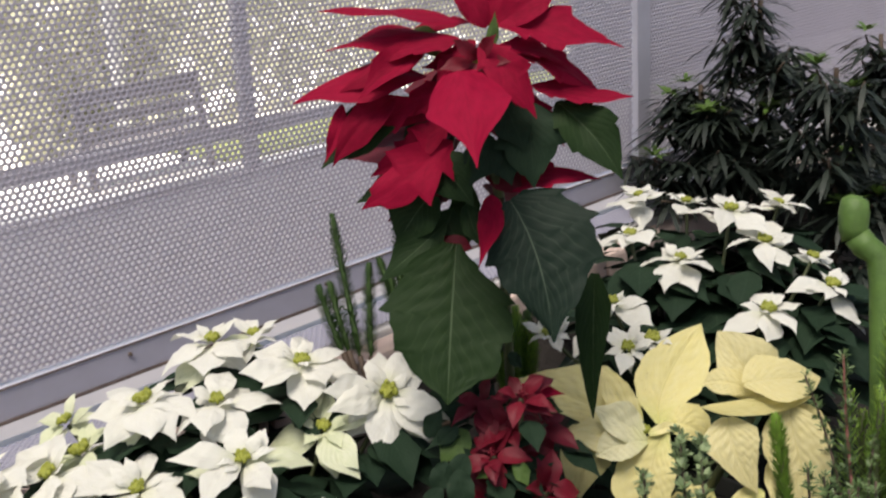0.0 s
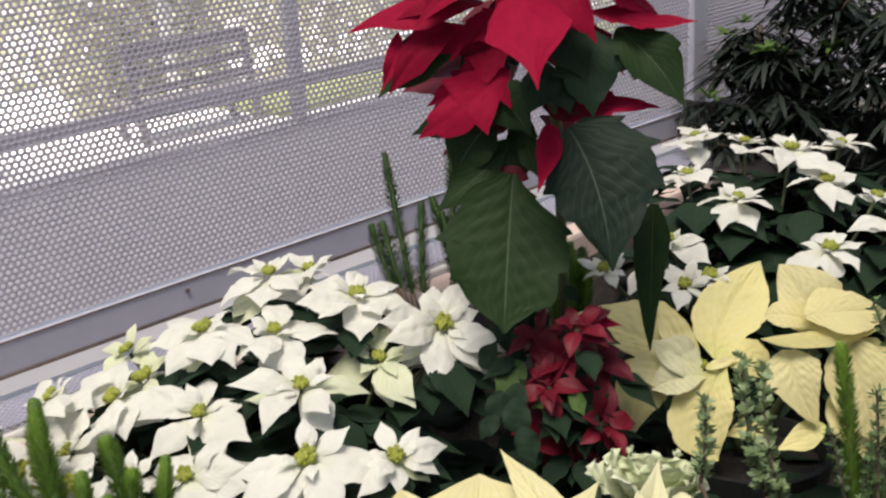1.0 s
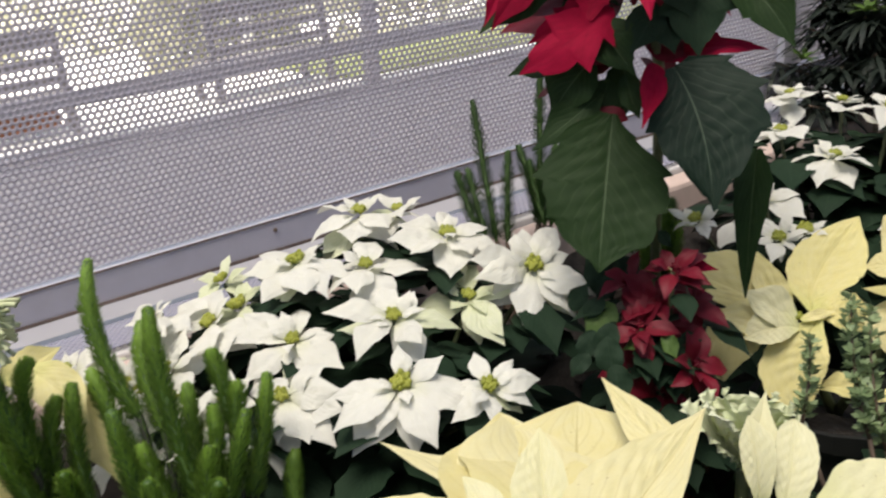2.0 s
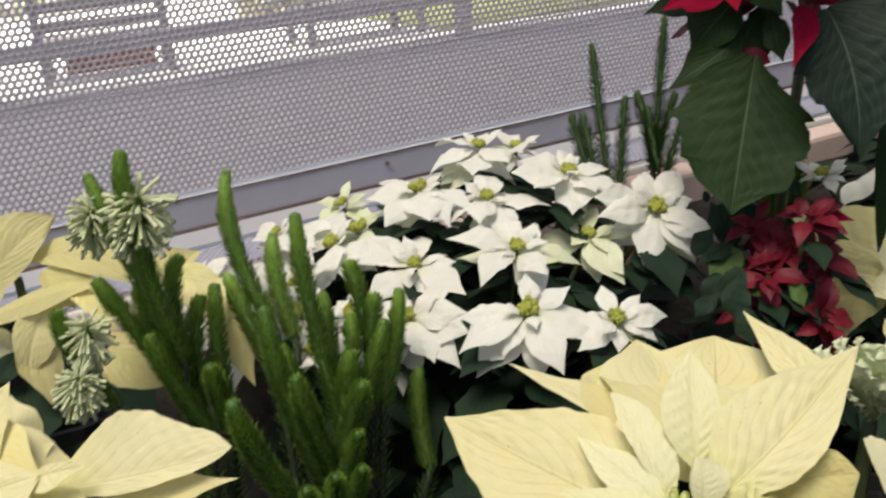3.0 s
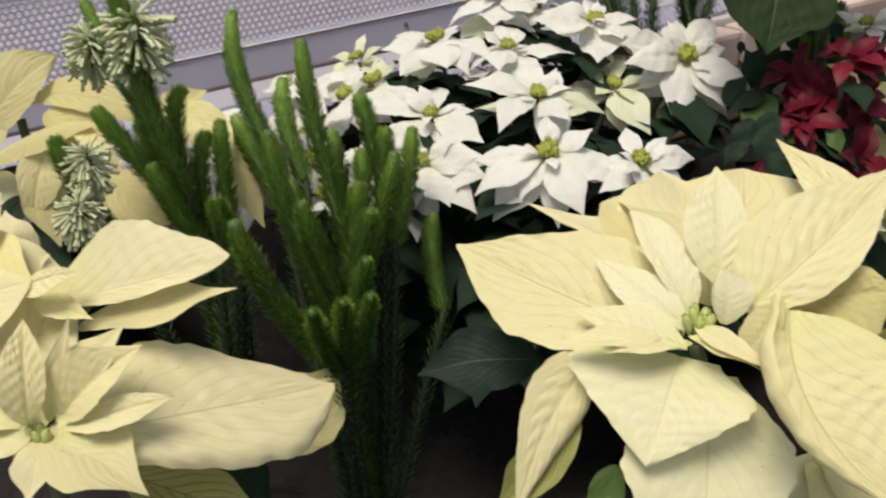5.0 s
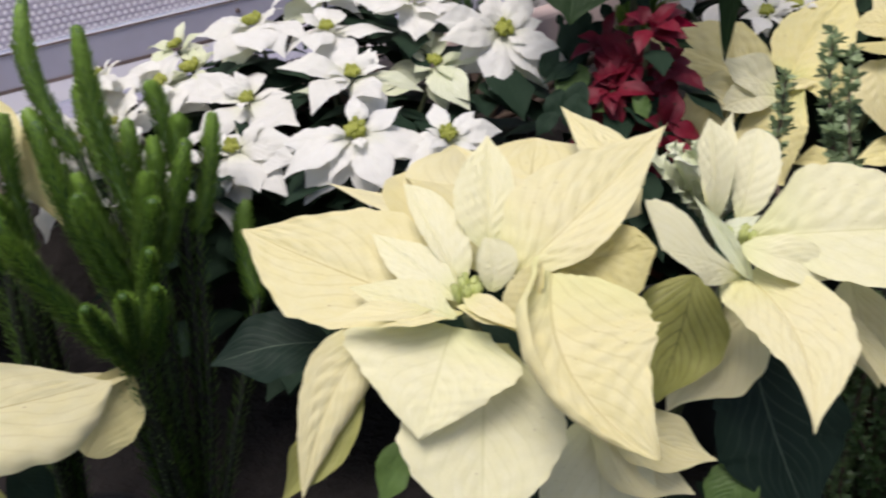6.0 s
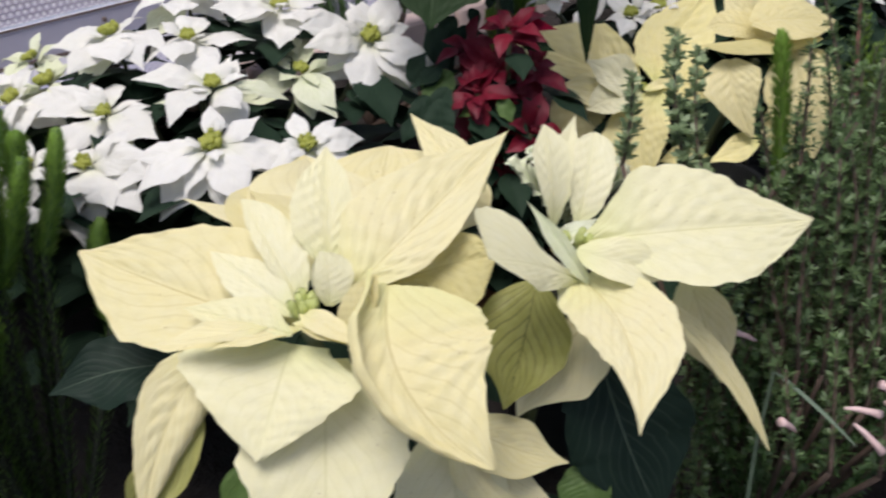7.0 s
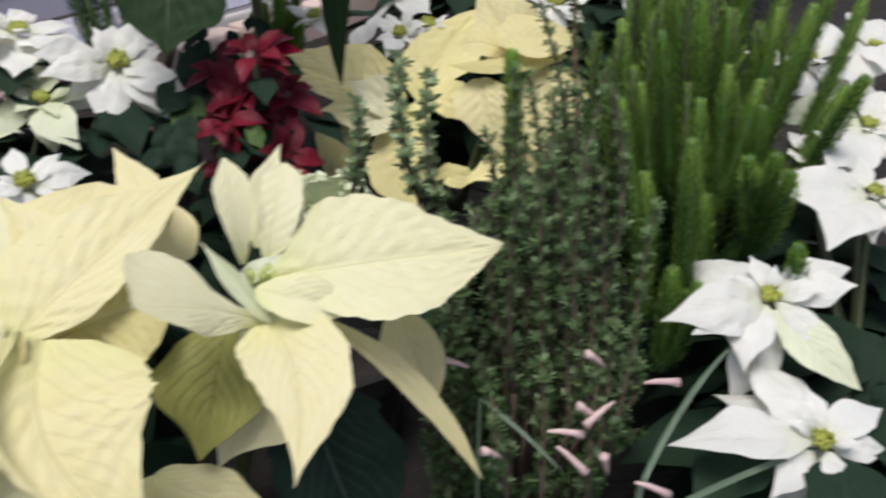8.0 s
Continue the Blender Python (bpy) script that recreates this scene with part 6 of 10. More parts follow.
big_leaf(h1, "bract", BUTTER_BRACT, (-0.480, 0.596, 1.113), (-0.421, 0.575, 1.075), (0.34, -0.67, 0.66), width=0.516, bend=25, full=0.65, wave=0.09, seed=78, relief=0.007)
big_leaf(h1, "bract", DULL_BRACT, (-0.445, 0.610, 1.091), (-0.399, 0.572, 1.023), (0.30, -0.66, 0.69), width=0.387, bend=25, full=0.65, wave=0.09, seed=79, relief=0.007)
big_leaf(h1, "bract", DULL_BRACT, (-0.655, 0.620, 1.129), (-0.697, 0.597, 1.088), (0.50, -0.60, 0.62), width=0.774, bend=45, fold=-0.1, full=0.65, wave=0.09, seed=80, relief=0.007)
big_leaf(h1, "bract", DULL_BRACT, (-0.657, 0.585, 1.102), (-0.712, 0.565, 1.066), (0.48, -0.54, 0.70), width=0.602, bend=40, full=0.65, wave=0.09, seed=81, relief=0.007)
big_leaf(h1, "bract", DULL_BRACT, (-0.626, 0.571, 1.088), (-0.673, 0.561, 1.071), (0.41, -0.48, 0.78), width=0.43, bend=40, fold=-0.2, full=0.65, wave=0.09, seed=82, relief=0.007)
big_leaf(h1, "bract", PALE_BRACT, (-0.631, 0.568, 1.056), (-0.633, 0.546, 1.017), (0.54, -0.65, 0.53), width=0.774, bend=20, full=0.65, wave=0.09, seed=83, relief=0.007)
big_leaf(h1, "bract", DULL_BRACT, (-0.595, 0.569, 1.060), (-0.568, 0.538, 1.004), (0.50, -0.67, 0.55), width=0.516, bend=25, full=0.65, wave=0.09, seed=84, relief=0.007)
big_leaf(h1, "bract", DULL_BRACT, (-0.597, 0.590, 1.105), (-0.531, 0.576, 1.079), (0.40, -0.59, 0.70), width=0.516, bend=30, full=0.65, wave=0.09, seed=85, relief=0.007)
big_leaf(h1, "bract", DULL_BRACT, (-0.692, 0.605, 1.092), (-0.753, 0.604, 1.090), (0.57, -0.63, 0.54), width=0.688, bend=25, full=0.65, wave=0.09, seed=86, relief=0.007)
mound_leaves(cream_c, [(-0.623, 0.587, 1.106)], FOOT, 16, 0.10, below=(0.1, 0.25), spread=0.09)
# ---- cream poinsettia behind the heather ----
cream_d, top = pot_thing("cream_poinsettia", 0.24, 0.86, 0.16, "potted poinsettia with crinkled cream-yellow bracts", "poinsettia")
FOOT = Vector((0.24, 0.86, top))
h1 = part("flower_head", BUDS[1], cream_d, Matrix.Translation((0.186, 0.835, 1.073)), "green buds ringed by cream bracts")
stem_to(cream_d, FOOT, (0.186, 0.839, 1.059), 0.006, 0.004)
bract(h1, BUTTER_BRACT, (0.203, 0.841, 1.076), (0.223, 0.892, 1.104), (0.278, 0.951, 1.146), (-0.22, -0.79, 0.57), (0.0089, 0.0228, 0.0317, 0.0329, 0.0241, 0.0108), (0.0089, 0.0241, 0.0367, 0.0405, 0.0329, 0.0146), seed=87, relief=0.0026, ribs=9)
big_leaf(h1, "bract", BUTTER_BRACT, (0.188, 0.858, 1.068), (0.150, 0.890, 1.124), (-0.17, -0.84, 0.51), width=0.426, bend=25, relief=0.014, wave=0.14, full=0.65, seed=88)
bract(h1, BUTTER_BRACT, (0.191, 0.858, 1.060), (0.130, 0.875, 1.091), (0.062, 0.898, 1.111), (-0.1, -0.8, 0.6), (0.0092, 0.0184, 0.0221, 0.0215, 0.0154, 0.0074), (0.0123, 0.0369, 0.0442, 0.0369, 0.0221, 0.0086), seed=89, relief=0.0011, ribs=9)
big_leaf(h1, "bract", BUTTER_BRACT, (0.186, 0.838, 1.067), (0.103, 0.840, 1.070), (-0.13, -0.72, 0.68), width=0.542, bend=25, relief=0.014, wave=0.14, full=0.65, seed=90)
bract(h1, DULL_BRACT, (0.166, 0.848, 1.060), (0.129, 0.836, 1.048), (0.114, 0.818, 1.003), (-0.13, -0.76, 0.64), (0.0090, 0.0211, 0.0241, 0.0229, 0.0150, 0.0060), (0.0120, 0.0271, 0.0331, 0.0271, 0.0150, 0.0060), seed=91, relief=0.0008, ribs=8)
bract(h1, BUTTER_BRACT, (0.208, 0.829, 1.075), (0.186, 0.805, 1.035), (0.193, 0.786, 0.992), (-0.19, -0.74, 0.65), (0.0089, 0.0208, 0.0250, 0.0226, 0.0154, 0.0059), (0.0089, 0.0238, 0.0345, 0.0392, 0.0327, 0.0166), seed=92, relief=0.0008, ribs=9)
big_leaf(h1, "bract", BUTTER_BRACT, (0.188, 0.825, 1.073), (0.223, 0.830, 1.080), (-0.20, -0.76, 0.61), width=0.31, bend=20, relief=0.014, wave=0.14, full=0.65, seed=93)
big_leaf(h1, "bract", PALE_BRACT, (0.184, 0.824, 1.067), (0.134, 0.841, 1.099), (-0.15, -0.72, 0.68), width=0.619, bend=30, relief=0.014, wave=0.14, full=0.65, seed=94)
big_leaf(h1, "bract", BUTTER_BRACT, (0.189, 0.833, 1.066), (0.163, 0.813, 1.031), (-0.16, -0.69, 0.71), width=0.387, bend=25, relief=0.014, wave=0.14, full=0.65, seed=96)
bract(h1, BUTTER_BRACT, (0.206, 0.839, 1.074), (0.228, 0.834, 1.077), (0.252, 0.833, 1.058), (-0.2, -0.69, 0.7), (0.0049, 0.0152, 0.0218, 0.0243, 0.0206, 0.0097), (0.0049, 0.0121, 0.0158, 0.0158, 0.0121, 0.0061), seed=97, relief=0.0008, ribs=7)
big_leaf(h1, "bract", BUTTER_BRACT, (0.254, 0.817, 1.007), (0.206, 0.815, 1.004), (-0.20, -0.66, 0.73), width=0.542, bend=30, relief=0.014, wave=0.14, full=0.65, seed=98)
bract(h1, PALE_BRACT, (0.187, 0.823, 1.066), (0.159, 0.816, 1.068), (0.133, 0.816, 1.056), (-0.15, -0.7, 0.7), (0.0059, 0.0129, 0.0165, 0.0176, 0.0141, 0.0059), (0.0071, 0.0188, 0.0235, 0.0212, 0.0141, 0.0059), seed=102, relief=0.0007, ribs=7)
h2 = part("flower_head", BUDS[0], cream_d, Matrix.Translation((0.270, 0.762, 1.123)), "green buds ringed by yellow bracts")
stem_to(cream_d, FOOT, (0.270, 0.762, 1.113), 0.006, 0.004)
bract(h2, YELLOW_BRACT, (0.291, 0.790, 1.118), (0.274, 0.800, 1.150), (0.256, 0.823, 1.179), (-0.26, -0.74, 0.62), (0.0126, 0.0250, 0.0272, 0.0230, 0.0157, 0.0074), (0.0096, 0.0268, 0.0344, 0.0319, 0.0217, 0.0089), seed=105, relief=0.0011, ribs=8)
bract(h2, YELLOW_BRACT, (0.264, 0.770, 1.144), (0.296, 0.770, 1.148), (0.338, 0.775, 1.143), (-0.23, -0.58, 0.78), (0.0120, 0.0238, 0.0263, 0.0227, 0.0167, 0.0071), (0.0115, 0.0230, 0.0292, 0.0275, 0.0200, 0.0107), seed=106, relief=0.0010, ribs=8)
bract(h2, YELLOW_BRACT, (0.282, 0.783, 1.126), (0.256, 0.785, 1.140), (0.233, 0.793, 1.137), (-0.23, -0.66, 0.71), (0.0048, 0.0095, 0.0127, 0.0143, 0.0127, 0.0064), (0.0044, 0.0104, 0.0133, 0.0148, 0.0118, 0.0060), seed=107, relief=0.0005, ribs=7)
bract(h2, YELLOW_BRACT, (0.248, 0.764, 1.114), (0.250, 0.743, 1.088), (0.265, 0.728, 1.053), (-0.26, -0.74, 0.62), (0.0139, 0.0250, 0.0233, 0.0178, 0.0111, 0.0044), (0.0139, 0.0250, 0.0250, 0.0167, 0.0100, 0.0044), seed=108, relief=0.0008, ribs=8)
bract(h2, YELLOW_BRACT, (0.305, 0.763, 1.123), (0.306, 0.740, 1.083), (0.318, 0.723, 1.036), (-0.31, -0.72, 0.62), (0.0170, 0.0273, 0.0295, 0.0261, 0.0193, 0.0079), (0.0170, 0.0273, 0.0295, 0.0261, 0.0193, 0.0079), seed=109, relief=0.0008, ribs=9)
# This band's shadow is put into its duller colour.
bract(h2, DULL_BRACT, (0.324, 0.763, 1.132), (0.272, 0.755, 1.129), (0.220, 0.758, 1.128), (-0.18, -0.48, 0.86), (0.0056, 0.0089, 0.0100, 0.0100, 0.0078, 0.0033), (0.0045, 0.0078, 0.0089, 0.0089, 0.0067, 0.0033), seed=110, relief=0.0005, ribs=9, fold=-0.3)
big_leaf(h2, "bract", BUTTER_BRACT, (0.274, 0.738, 1.051), (0.228, 0.728, 1.032), (-0.23, -0.65, 0.73), width=0.464, bend=20, relief=0.014, wave=0.14, full=0.65, seed=111)
big_leaf(h2, "bract", YELLOW_BRACT, (0.295, 0.759, 1.079), (0.306, 0.727, 1.022), (-0.30, -0.71, 0.64), width=0.619, bend=20, relief=0.014, wave=0.14, full=0.65, seed=112)
big_leaf(h2, "bract", YELLOW_BRACT, (0.309, 0.772, 1.113), (0.346, 0.761, 1.093), (-0.33, -0.73, 0.60), width=0.619, bend=20, relief=0.014, wave=0.14, full=0.65, seed=113)
mound_leaves(cream_d, [(0.186, 0.839, 1.069), (0.270, 0.762, 1.123)], FOOT, 22, 0.10, below=(0.1, 0.25), spread=0.08, deep=(0.35, 0.75))
# ---- tall red poinsettia ----
red_a, top = pot_thing("red_poinsettia", 0.06, 0.93, 0.15, "tall red poinsettia on a single stem with large dark green leaves", "poinsettia")
FOOT = Vector((0.06, 0.93, top))
stem_to(red_a, FOOT, (0.049, 0.848, 1.318), 0.006, 0.005)
stem_to(red_a, (0.049, 0.848, 1.318), (0.027, 0.850, 1.440), 0.005, 0.004)
h1 = part("flower_head", BUDS[3], red_a, Matrix.Translation((0.027, 0.850, 1.450)), "dark buds ringed by red bracts")
big_leaf(h1, "bract", RED_BRACT, (0.013, 0.830, 1.445), (0.023, 0.688, 1.367), (-0.02, -0.99, 0.11), width=0.447, bend=40, fold=-0.18, sharp=1.3, relief=0.006, wave=0.09, seed=114)
big_leaf(h1, "bract", RED_BRACT, (-0.016, 0.840, 1.439), (-0.146, 0.845, 1.419), (0.05, -0.52, 0.85), width=0.396, bend=35, fold=-0.2, relief=0.003, wave=0.09, seed=115)
big_leaf(h1, "bract", RED_BRACT, (-0.018, 0.850, 1.458), (-0.099, 0.834, 1.428), (0.04, -0.65, 0.76), width=0.344, bend=35, fold=0.1, lobes=0.12, relief=0.003, wave=0.09, seed=116)
big_leaf(h1, "bract", RED_BRACT, (0.018, 0.840, 1.471), (-0.068, 0.827, 1.450), (0.02, -0.53, 0.85), width=0.361, bend=35, fold=0.1, lobes=0.12, relief=0.003, wave=0.09, seed=117)
big_leaf(h1, "bract", RED_BRACT, (-0.023, 0.849, 1.418), (-0.083, 0.842, 1.373), (0.05, -0.79, 0.62), width=0.43, bend=35, fold=0.1, lobes=0.12, relief=0.003, wave=0.09, seed=118)
big_leaf(h1, "bract", RED_BRACT, (0.002, 0.860, 1.430), (-0.054, 0.847, 1.398), (0.02, -0.80, 0.60), width=0.43, bend=35, fold=0.1, lobes=0.12, relief=0.003, wave=0.09, seed=119)
big_leaf(h1, "bract", RED_BRACT, (0.052, 0.848, 1.464), (0.122, 0.851, 1.440), (-0.06, -0.55, 0.83), width=0.387, bend=35, fold=0.1, lobes=0.12, relief=0.003, wave=0.09, seed=120)
big_leaf(h1, "bract", RED_BRACT, (0.041, 0.839, 1.460), (0.066, 0.816, 1.407), (-0.05, -0.84, 0.54), width=0.344, bend=35, fold=0.1, lobes=0.12, relief=0.003, wave=0.09, seed=121)
big_leaf(h1, "bract", RED_BRACT, (0.031, 0.839, 1.470), (-0.009, 0.830, 1.426), (-0.01, -0.85, 0.53), width=0.43, bend=35, fold=0.1, lobes=0.12, relief=0.003, wave=0.09, seed=122)
big_leaf(h1, "bract", RED_BRACT, (0.027, 0.869, 1.487), (-0.034, 0.879, 1.480), (0.00, -0.54, 0.84), width=0.344, bend=35, fold=0.1, lobes=0.12, relief=0.003, wave=0.09, seed=123)
big_leaf(h1, "bract", RED_BRACT, (0.049, 0.868, 1.481), (0.098, 0.874, 1.489), (-0.05, -0.54, 0.84), width=0.387, bend=35, fold=0.1, lobes=0.12, relief=0.003, wave=0.09, seed=124)
big_leaf(h1, "bract", RED_BRACT, (0.062, 0.867, 1.416), (0.115, 0.858, 1.364), (-0.08, -0.78, 0.62), width=0.43, bend=35, fold=0.1, lobes=0.12, relief=0.003, wave=0.09, seed=125)
big_leaf(h1, "bract", RED_BRACT, (0.006, 0.848, 1.398), (-0.051, 0.843, 1.352), (0.02, -0.81, 0.58), width=0.43, bend=35, fold=0.1, lobes=0.12, relief=0.003, wave=0.09, seed=126)
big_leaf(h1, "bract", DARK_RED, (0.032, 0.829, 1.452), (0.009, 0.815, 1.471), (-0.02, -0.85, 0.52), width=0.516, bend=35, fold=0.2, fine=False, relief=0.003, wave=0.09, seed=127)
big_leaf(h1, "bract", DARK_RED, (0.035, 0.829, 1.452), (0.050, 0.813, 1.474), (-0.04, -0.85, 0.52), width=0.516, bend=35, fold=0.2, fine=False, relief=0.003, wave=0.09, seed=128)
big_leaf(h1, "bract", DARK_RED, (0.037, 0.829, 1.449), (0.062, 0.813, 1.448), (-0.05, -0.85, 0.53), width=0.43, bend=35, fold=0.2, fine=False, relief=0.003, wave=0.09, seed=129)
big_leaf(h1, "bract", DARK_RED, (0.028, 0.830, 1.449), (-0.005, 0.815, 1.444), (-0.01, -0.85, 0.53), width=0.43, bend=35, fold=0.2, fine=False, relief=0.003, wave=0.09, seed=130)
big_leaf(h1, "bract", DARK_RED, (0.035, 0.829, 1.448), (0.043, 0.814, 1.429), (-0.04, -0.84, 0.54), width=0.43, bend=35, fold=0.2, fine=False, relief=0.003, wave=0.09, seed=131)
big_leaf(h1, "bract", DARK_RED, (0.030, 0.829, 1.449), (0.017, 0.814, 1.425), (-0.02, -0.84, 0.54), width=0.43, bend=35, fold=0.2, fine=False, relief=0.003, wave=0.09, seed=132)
big_leaf(red_a, "leaf", DARK_LEAF, (0.048, 0.840, 1.375), (0.059, 0.820, 1.333), (-0.06, -0.91, 0.41), width=0.688, bend=20, relief=0.003, wave=0.09, seed=133)
big_leaf(red_a, "leaf", DARK_LEAF, (0.043, 0.841, 1.380), (0.019, 0.822, 1.335), (-0.03, -0.91, 0.41), width=0.688, bend=20, relief=0.003, wave=0.09, seed=134)
big_leaf(red_a, "leaf", DARK_LEAF, (0.055, 0.842, 1.412), (0.073, 0.822, 1.364), (-0.07, -0.92, 0.38), width=0.688, bend=20, relief=0.003, wave=0.09, seed=135)
big_leaf(h1, "bract", RED_BRACT, (0.010, 0.850, 1.474), (-0.114, 0.862, 1.467), (0.03, -0.53, 0.84), width=0.361, bend=30, fold=-0.15, relief=0.003, wave=0.09, seed=136)
big_leaf(h1, "bract", RED_BRACT, (0.018, 0.849, 1.487), (-0.117, 0.860, 1.504), (0.02, -0.32, 0.95), width=0.258, bend=25, fold=-0.1, relief=0.003, wave=0.09, seed=137)
big_leaf(h1, "bract", RED_BRACT, (0.053, 0.848, 1.482), (0.170, 0.833, 1.455), (-0.08, -0.63, 0.78), width=0.43, bend=20, lobes=0.2, relief=0.003, wave=0.09, seed=138)
big_leaf(h1, "bract", RED_BRACT, (0.060, 0.848, 1.456), (0.153, 0.855, 1.410), (-0.06, -0.48, 0.87), width=0.387, bend=40, lobes=0.15, relief=0.003, wave=0.09, seed=139)
big_leaf(h1, "bract", RED_BRACT, (0.083, 0.846, 1.426), (0.175, 0.816, 1.411), (-0.08, -0.51, 0.85), width=0.344, bend=-20, lobes=0.12, relief=0.003, wave=0.09, seed=140)
big_leaf(h1, "bract", RED_BRACT, (0.035, 0.829, 1.467), (0.083, 0.804, 1.396), (-0.06, -0.89, 0.44), width=0.43, bend=40, lobes=0.15, relief=0.003, wave=0.09, seed=141)
big_leaf(h1, "bract", RED_BRACT, (-0.012, 0.840, 1.467), (-0.081, 0.815, 1.420), (0.04, -0.76, 0.65), width=0.344, bend=35, fold=0.4, relief=0.003, wave=0.09, seed=142)
big_leaf(h1, "bract", RED_BRACT, (-0.047, 0.848, 1.422), (-0.110, 0.828, 1.359), (0.09, -0.91, 0.41), width=0.361, bend=45, fold=0.3, relief=0.003, wave=0.09, seed=143)
big_leaf(h1, "bract", RED_BRACT, (-0.098, 0.844, 1.417), (-0.117, 0.827, 1.363), (0.12, -0.96, 0.26), width=0.258, bend=20, fold=0.5, relief=0.003, wave=0.09, seed=144)
big_leaf(h1, "bract", RED_BRACT, (0.005, 0.847, 1.376), (-0.084, 0.815, 1.319), (0.04, -0.86, 0.51), width=0.516, bend=30, lobes=0.3, relief=0.003, wave=0.09, seed=145)
big_leaf(h1, "bract", RED_BRACT, (-0.006, 0.857, 1.381), (-0.076, 0.840, 1.346), (0.04, -0.87, 0.50), width=0.43, bend=30, lobes=0.2, relief=0.003, wave=0.09, seed=146)
big_leaf(h1, "bract", RED_BRACT, (0.050, 0.850, 1.327), (0.145, 0.829, 1.334), (-0.07, -0.60, 0.80), width=0.361, bend=30, lobes=0.15, relief=0.003, wave=0.09, seed=147)
big_leaf(h1, "bract", RED_BRACT, (0.039, 0.820, 1.326), (0.022, 0.733, 1.277), (-0.04, -0.92, 0.39), width=0.232, bend=20, fold=0.3, relief=0.003, wave=0.09, seed=148)
big_leaf(h1, "bract", RED_BRACT, (0.043, 0.858, 1.481), (0.010, 0.866, 1.532), (-0.03, -0.92, 0.40), width=0.473, bend=30, relief=0.003, wave=0.09, seed=149)
big_leaf(h1, "bract", RED_BRACT, (0.053, 0.858, 1.483), (0.119, 0.859, 1.523), (-0.09, -0.87, 0.49), width=0.516, bend=30, relief=0.003, wave=0.09, seed=150)
big_leaf(h1, "bract", RED_BRACT, (0.049, 0.868, 1.481), (0.057, 0.884, 1.539), (-0.06, -0.99, 0.15), width=0.516, bend=20, relief=0.003, wave=0.09, seed=151)
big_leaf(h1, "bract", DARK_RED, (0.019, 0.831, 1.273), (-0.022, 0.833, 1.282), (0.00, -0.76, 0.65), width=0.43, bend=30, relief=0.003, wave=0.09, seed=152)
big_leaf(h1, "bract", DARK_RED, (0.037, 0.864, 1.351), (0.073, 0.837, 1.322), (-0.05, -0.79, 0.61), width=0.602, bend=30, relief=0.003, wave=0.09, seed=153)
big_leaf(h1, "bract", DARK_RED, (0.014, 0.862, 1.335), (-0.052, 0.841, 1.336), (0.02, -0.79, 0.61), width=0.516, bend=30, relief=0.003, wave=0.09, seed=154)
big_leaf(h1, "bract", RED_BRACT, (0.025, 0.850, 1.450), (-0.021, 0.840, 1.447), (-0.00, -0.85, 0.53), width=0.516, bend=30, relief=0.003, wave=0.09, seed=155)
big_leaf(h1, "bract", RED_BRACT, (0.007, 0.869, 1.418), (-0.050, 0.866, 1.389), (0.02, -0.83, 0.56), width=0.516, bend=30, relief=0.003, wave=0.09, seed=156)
# Darker red bracts stand for the shaded hollow of the head.
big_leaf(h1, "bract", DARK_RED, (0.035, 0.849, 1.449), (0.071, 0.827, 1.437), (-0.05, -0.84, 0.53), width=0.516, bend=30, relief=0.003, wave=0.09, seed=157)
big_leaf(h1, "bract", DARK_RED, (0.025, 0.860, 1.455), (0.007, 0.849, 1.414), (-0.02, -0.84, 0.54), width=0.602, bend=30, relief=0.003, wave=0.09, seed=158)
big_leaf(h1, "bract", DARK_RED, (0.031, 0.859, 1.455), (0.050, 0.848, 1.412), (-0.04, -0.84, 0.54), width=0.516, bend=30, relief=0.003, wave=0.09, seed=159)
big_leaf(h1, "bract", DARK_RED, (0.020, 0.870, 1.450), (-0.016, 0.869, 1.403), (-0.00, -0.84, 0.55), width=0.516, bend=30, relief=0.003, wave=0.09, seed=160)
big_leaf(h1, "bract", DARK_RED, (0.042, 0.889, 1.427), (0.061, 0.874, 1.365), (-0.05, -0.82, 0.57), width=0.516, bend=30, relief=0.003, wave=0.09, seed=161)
# Core bracts: shade inside the head is put into their darker red.
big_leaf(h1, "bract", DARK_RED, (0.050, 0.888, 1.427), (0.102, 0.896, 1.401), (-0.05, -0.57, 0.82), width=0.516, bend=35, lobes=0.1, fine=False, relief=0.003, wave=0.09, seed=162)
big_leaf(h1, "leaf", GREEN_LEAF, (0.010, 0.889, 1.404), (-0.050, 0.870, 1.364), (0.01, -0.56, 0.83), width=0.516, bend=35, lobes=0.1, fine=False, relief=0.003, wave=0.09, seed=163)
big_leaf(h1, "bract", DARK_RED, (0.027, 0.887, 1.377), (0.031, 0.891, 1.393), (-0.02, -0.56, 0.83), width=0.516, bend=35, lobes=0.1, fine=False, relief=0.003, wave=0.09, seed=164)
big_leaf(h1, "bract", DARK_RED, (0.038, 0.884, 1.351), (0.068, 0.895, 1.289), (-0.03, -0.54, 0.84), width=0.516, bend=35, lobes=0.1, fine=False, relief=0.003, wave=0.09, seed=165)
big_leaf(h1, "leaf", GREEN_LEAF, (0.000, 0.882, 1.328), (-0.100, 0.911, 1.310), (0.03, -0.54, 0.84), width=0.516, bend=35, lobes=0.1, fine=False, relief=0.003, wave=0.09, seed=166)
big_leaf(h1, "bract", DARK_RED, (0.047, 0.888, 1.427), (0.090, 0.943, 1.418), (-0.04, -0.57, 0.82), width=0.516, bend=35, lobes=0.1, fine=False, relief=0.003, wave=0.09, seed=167)
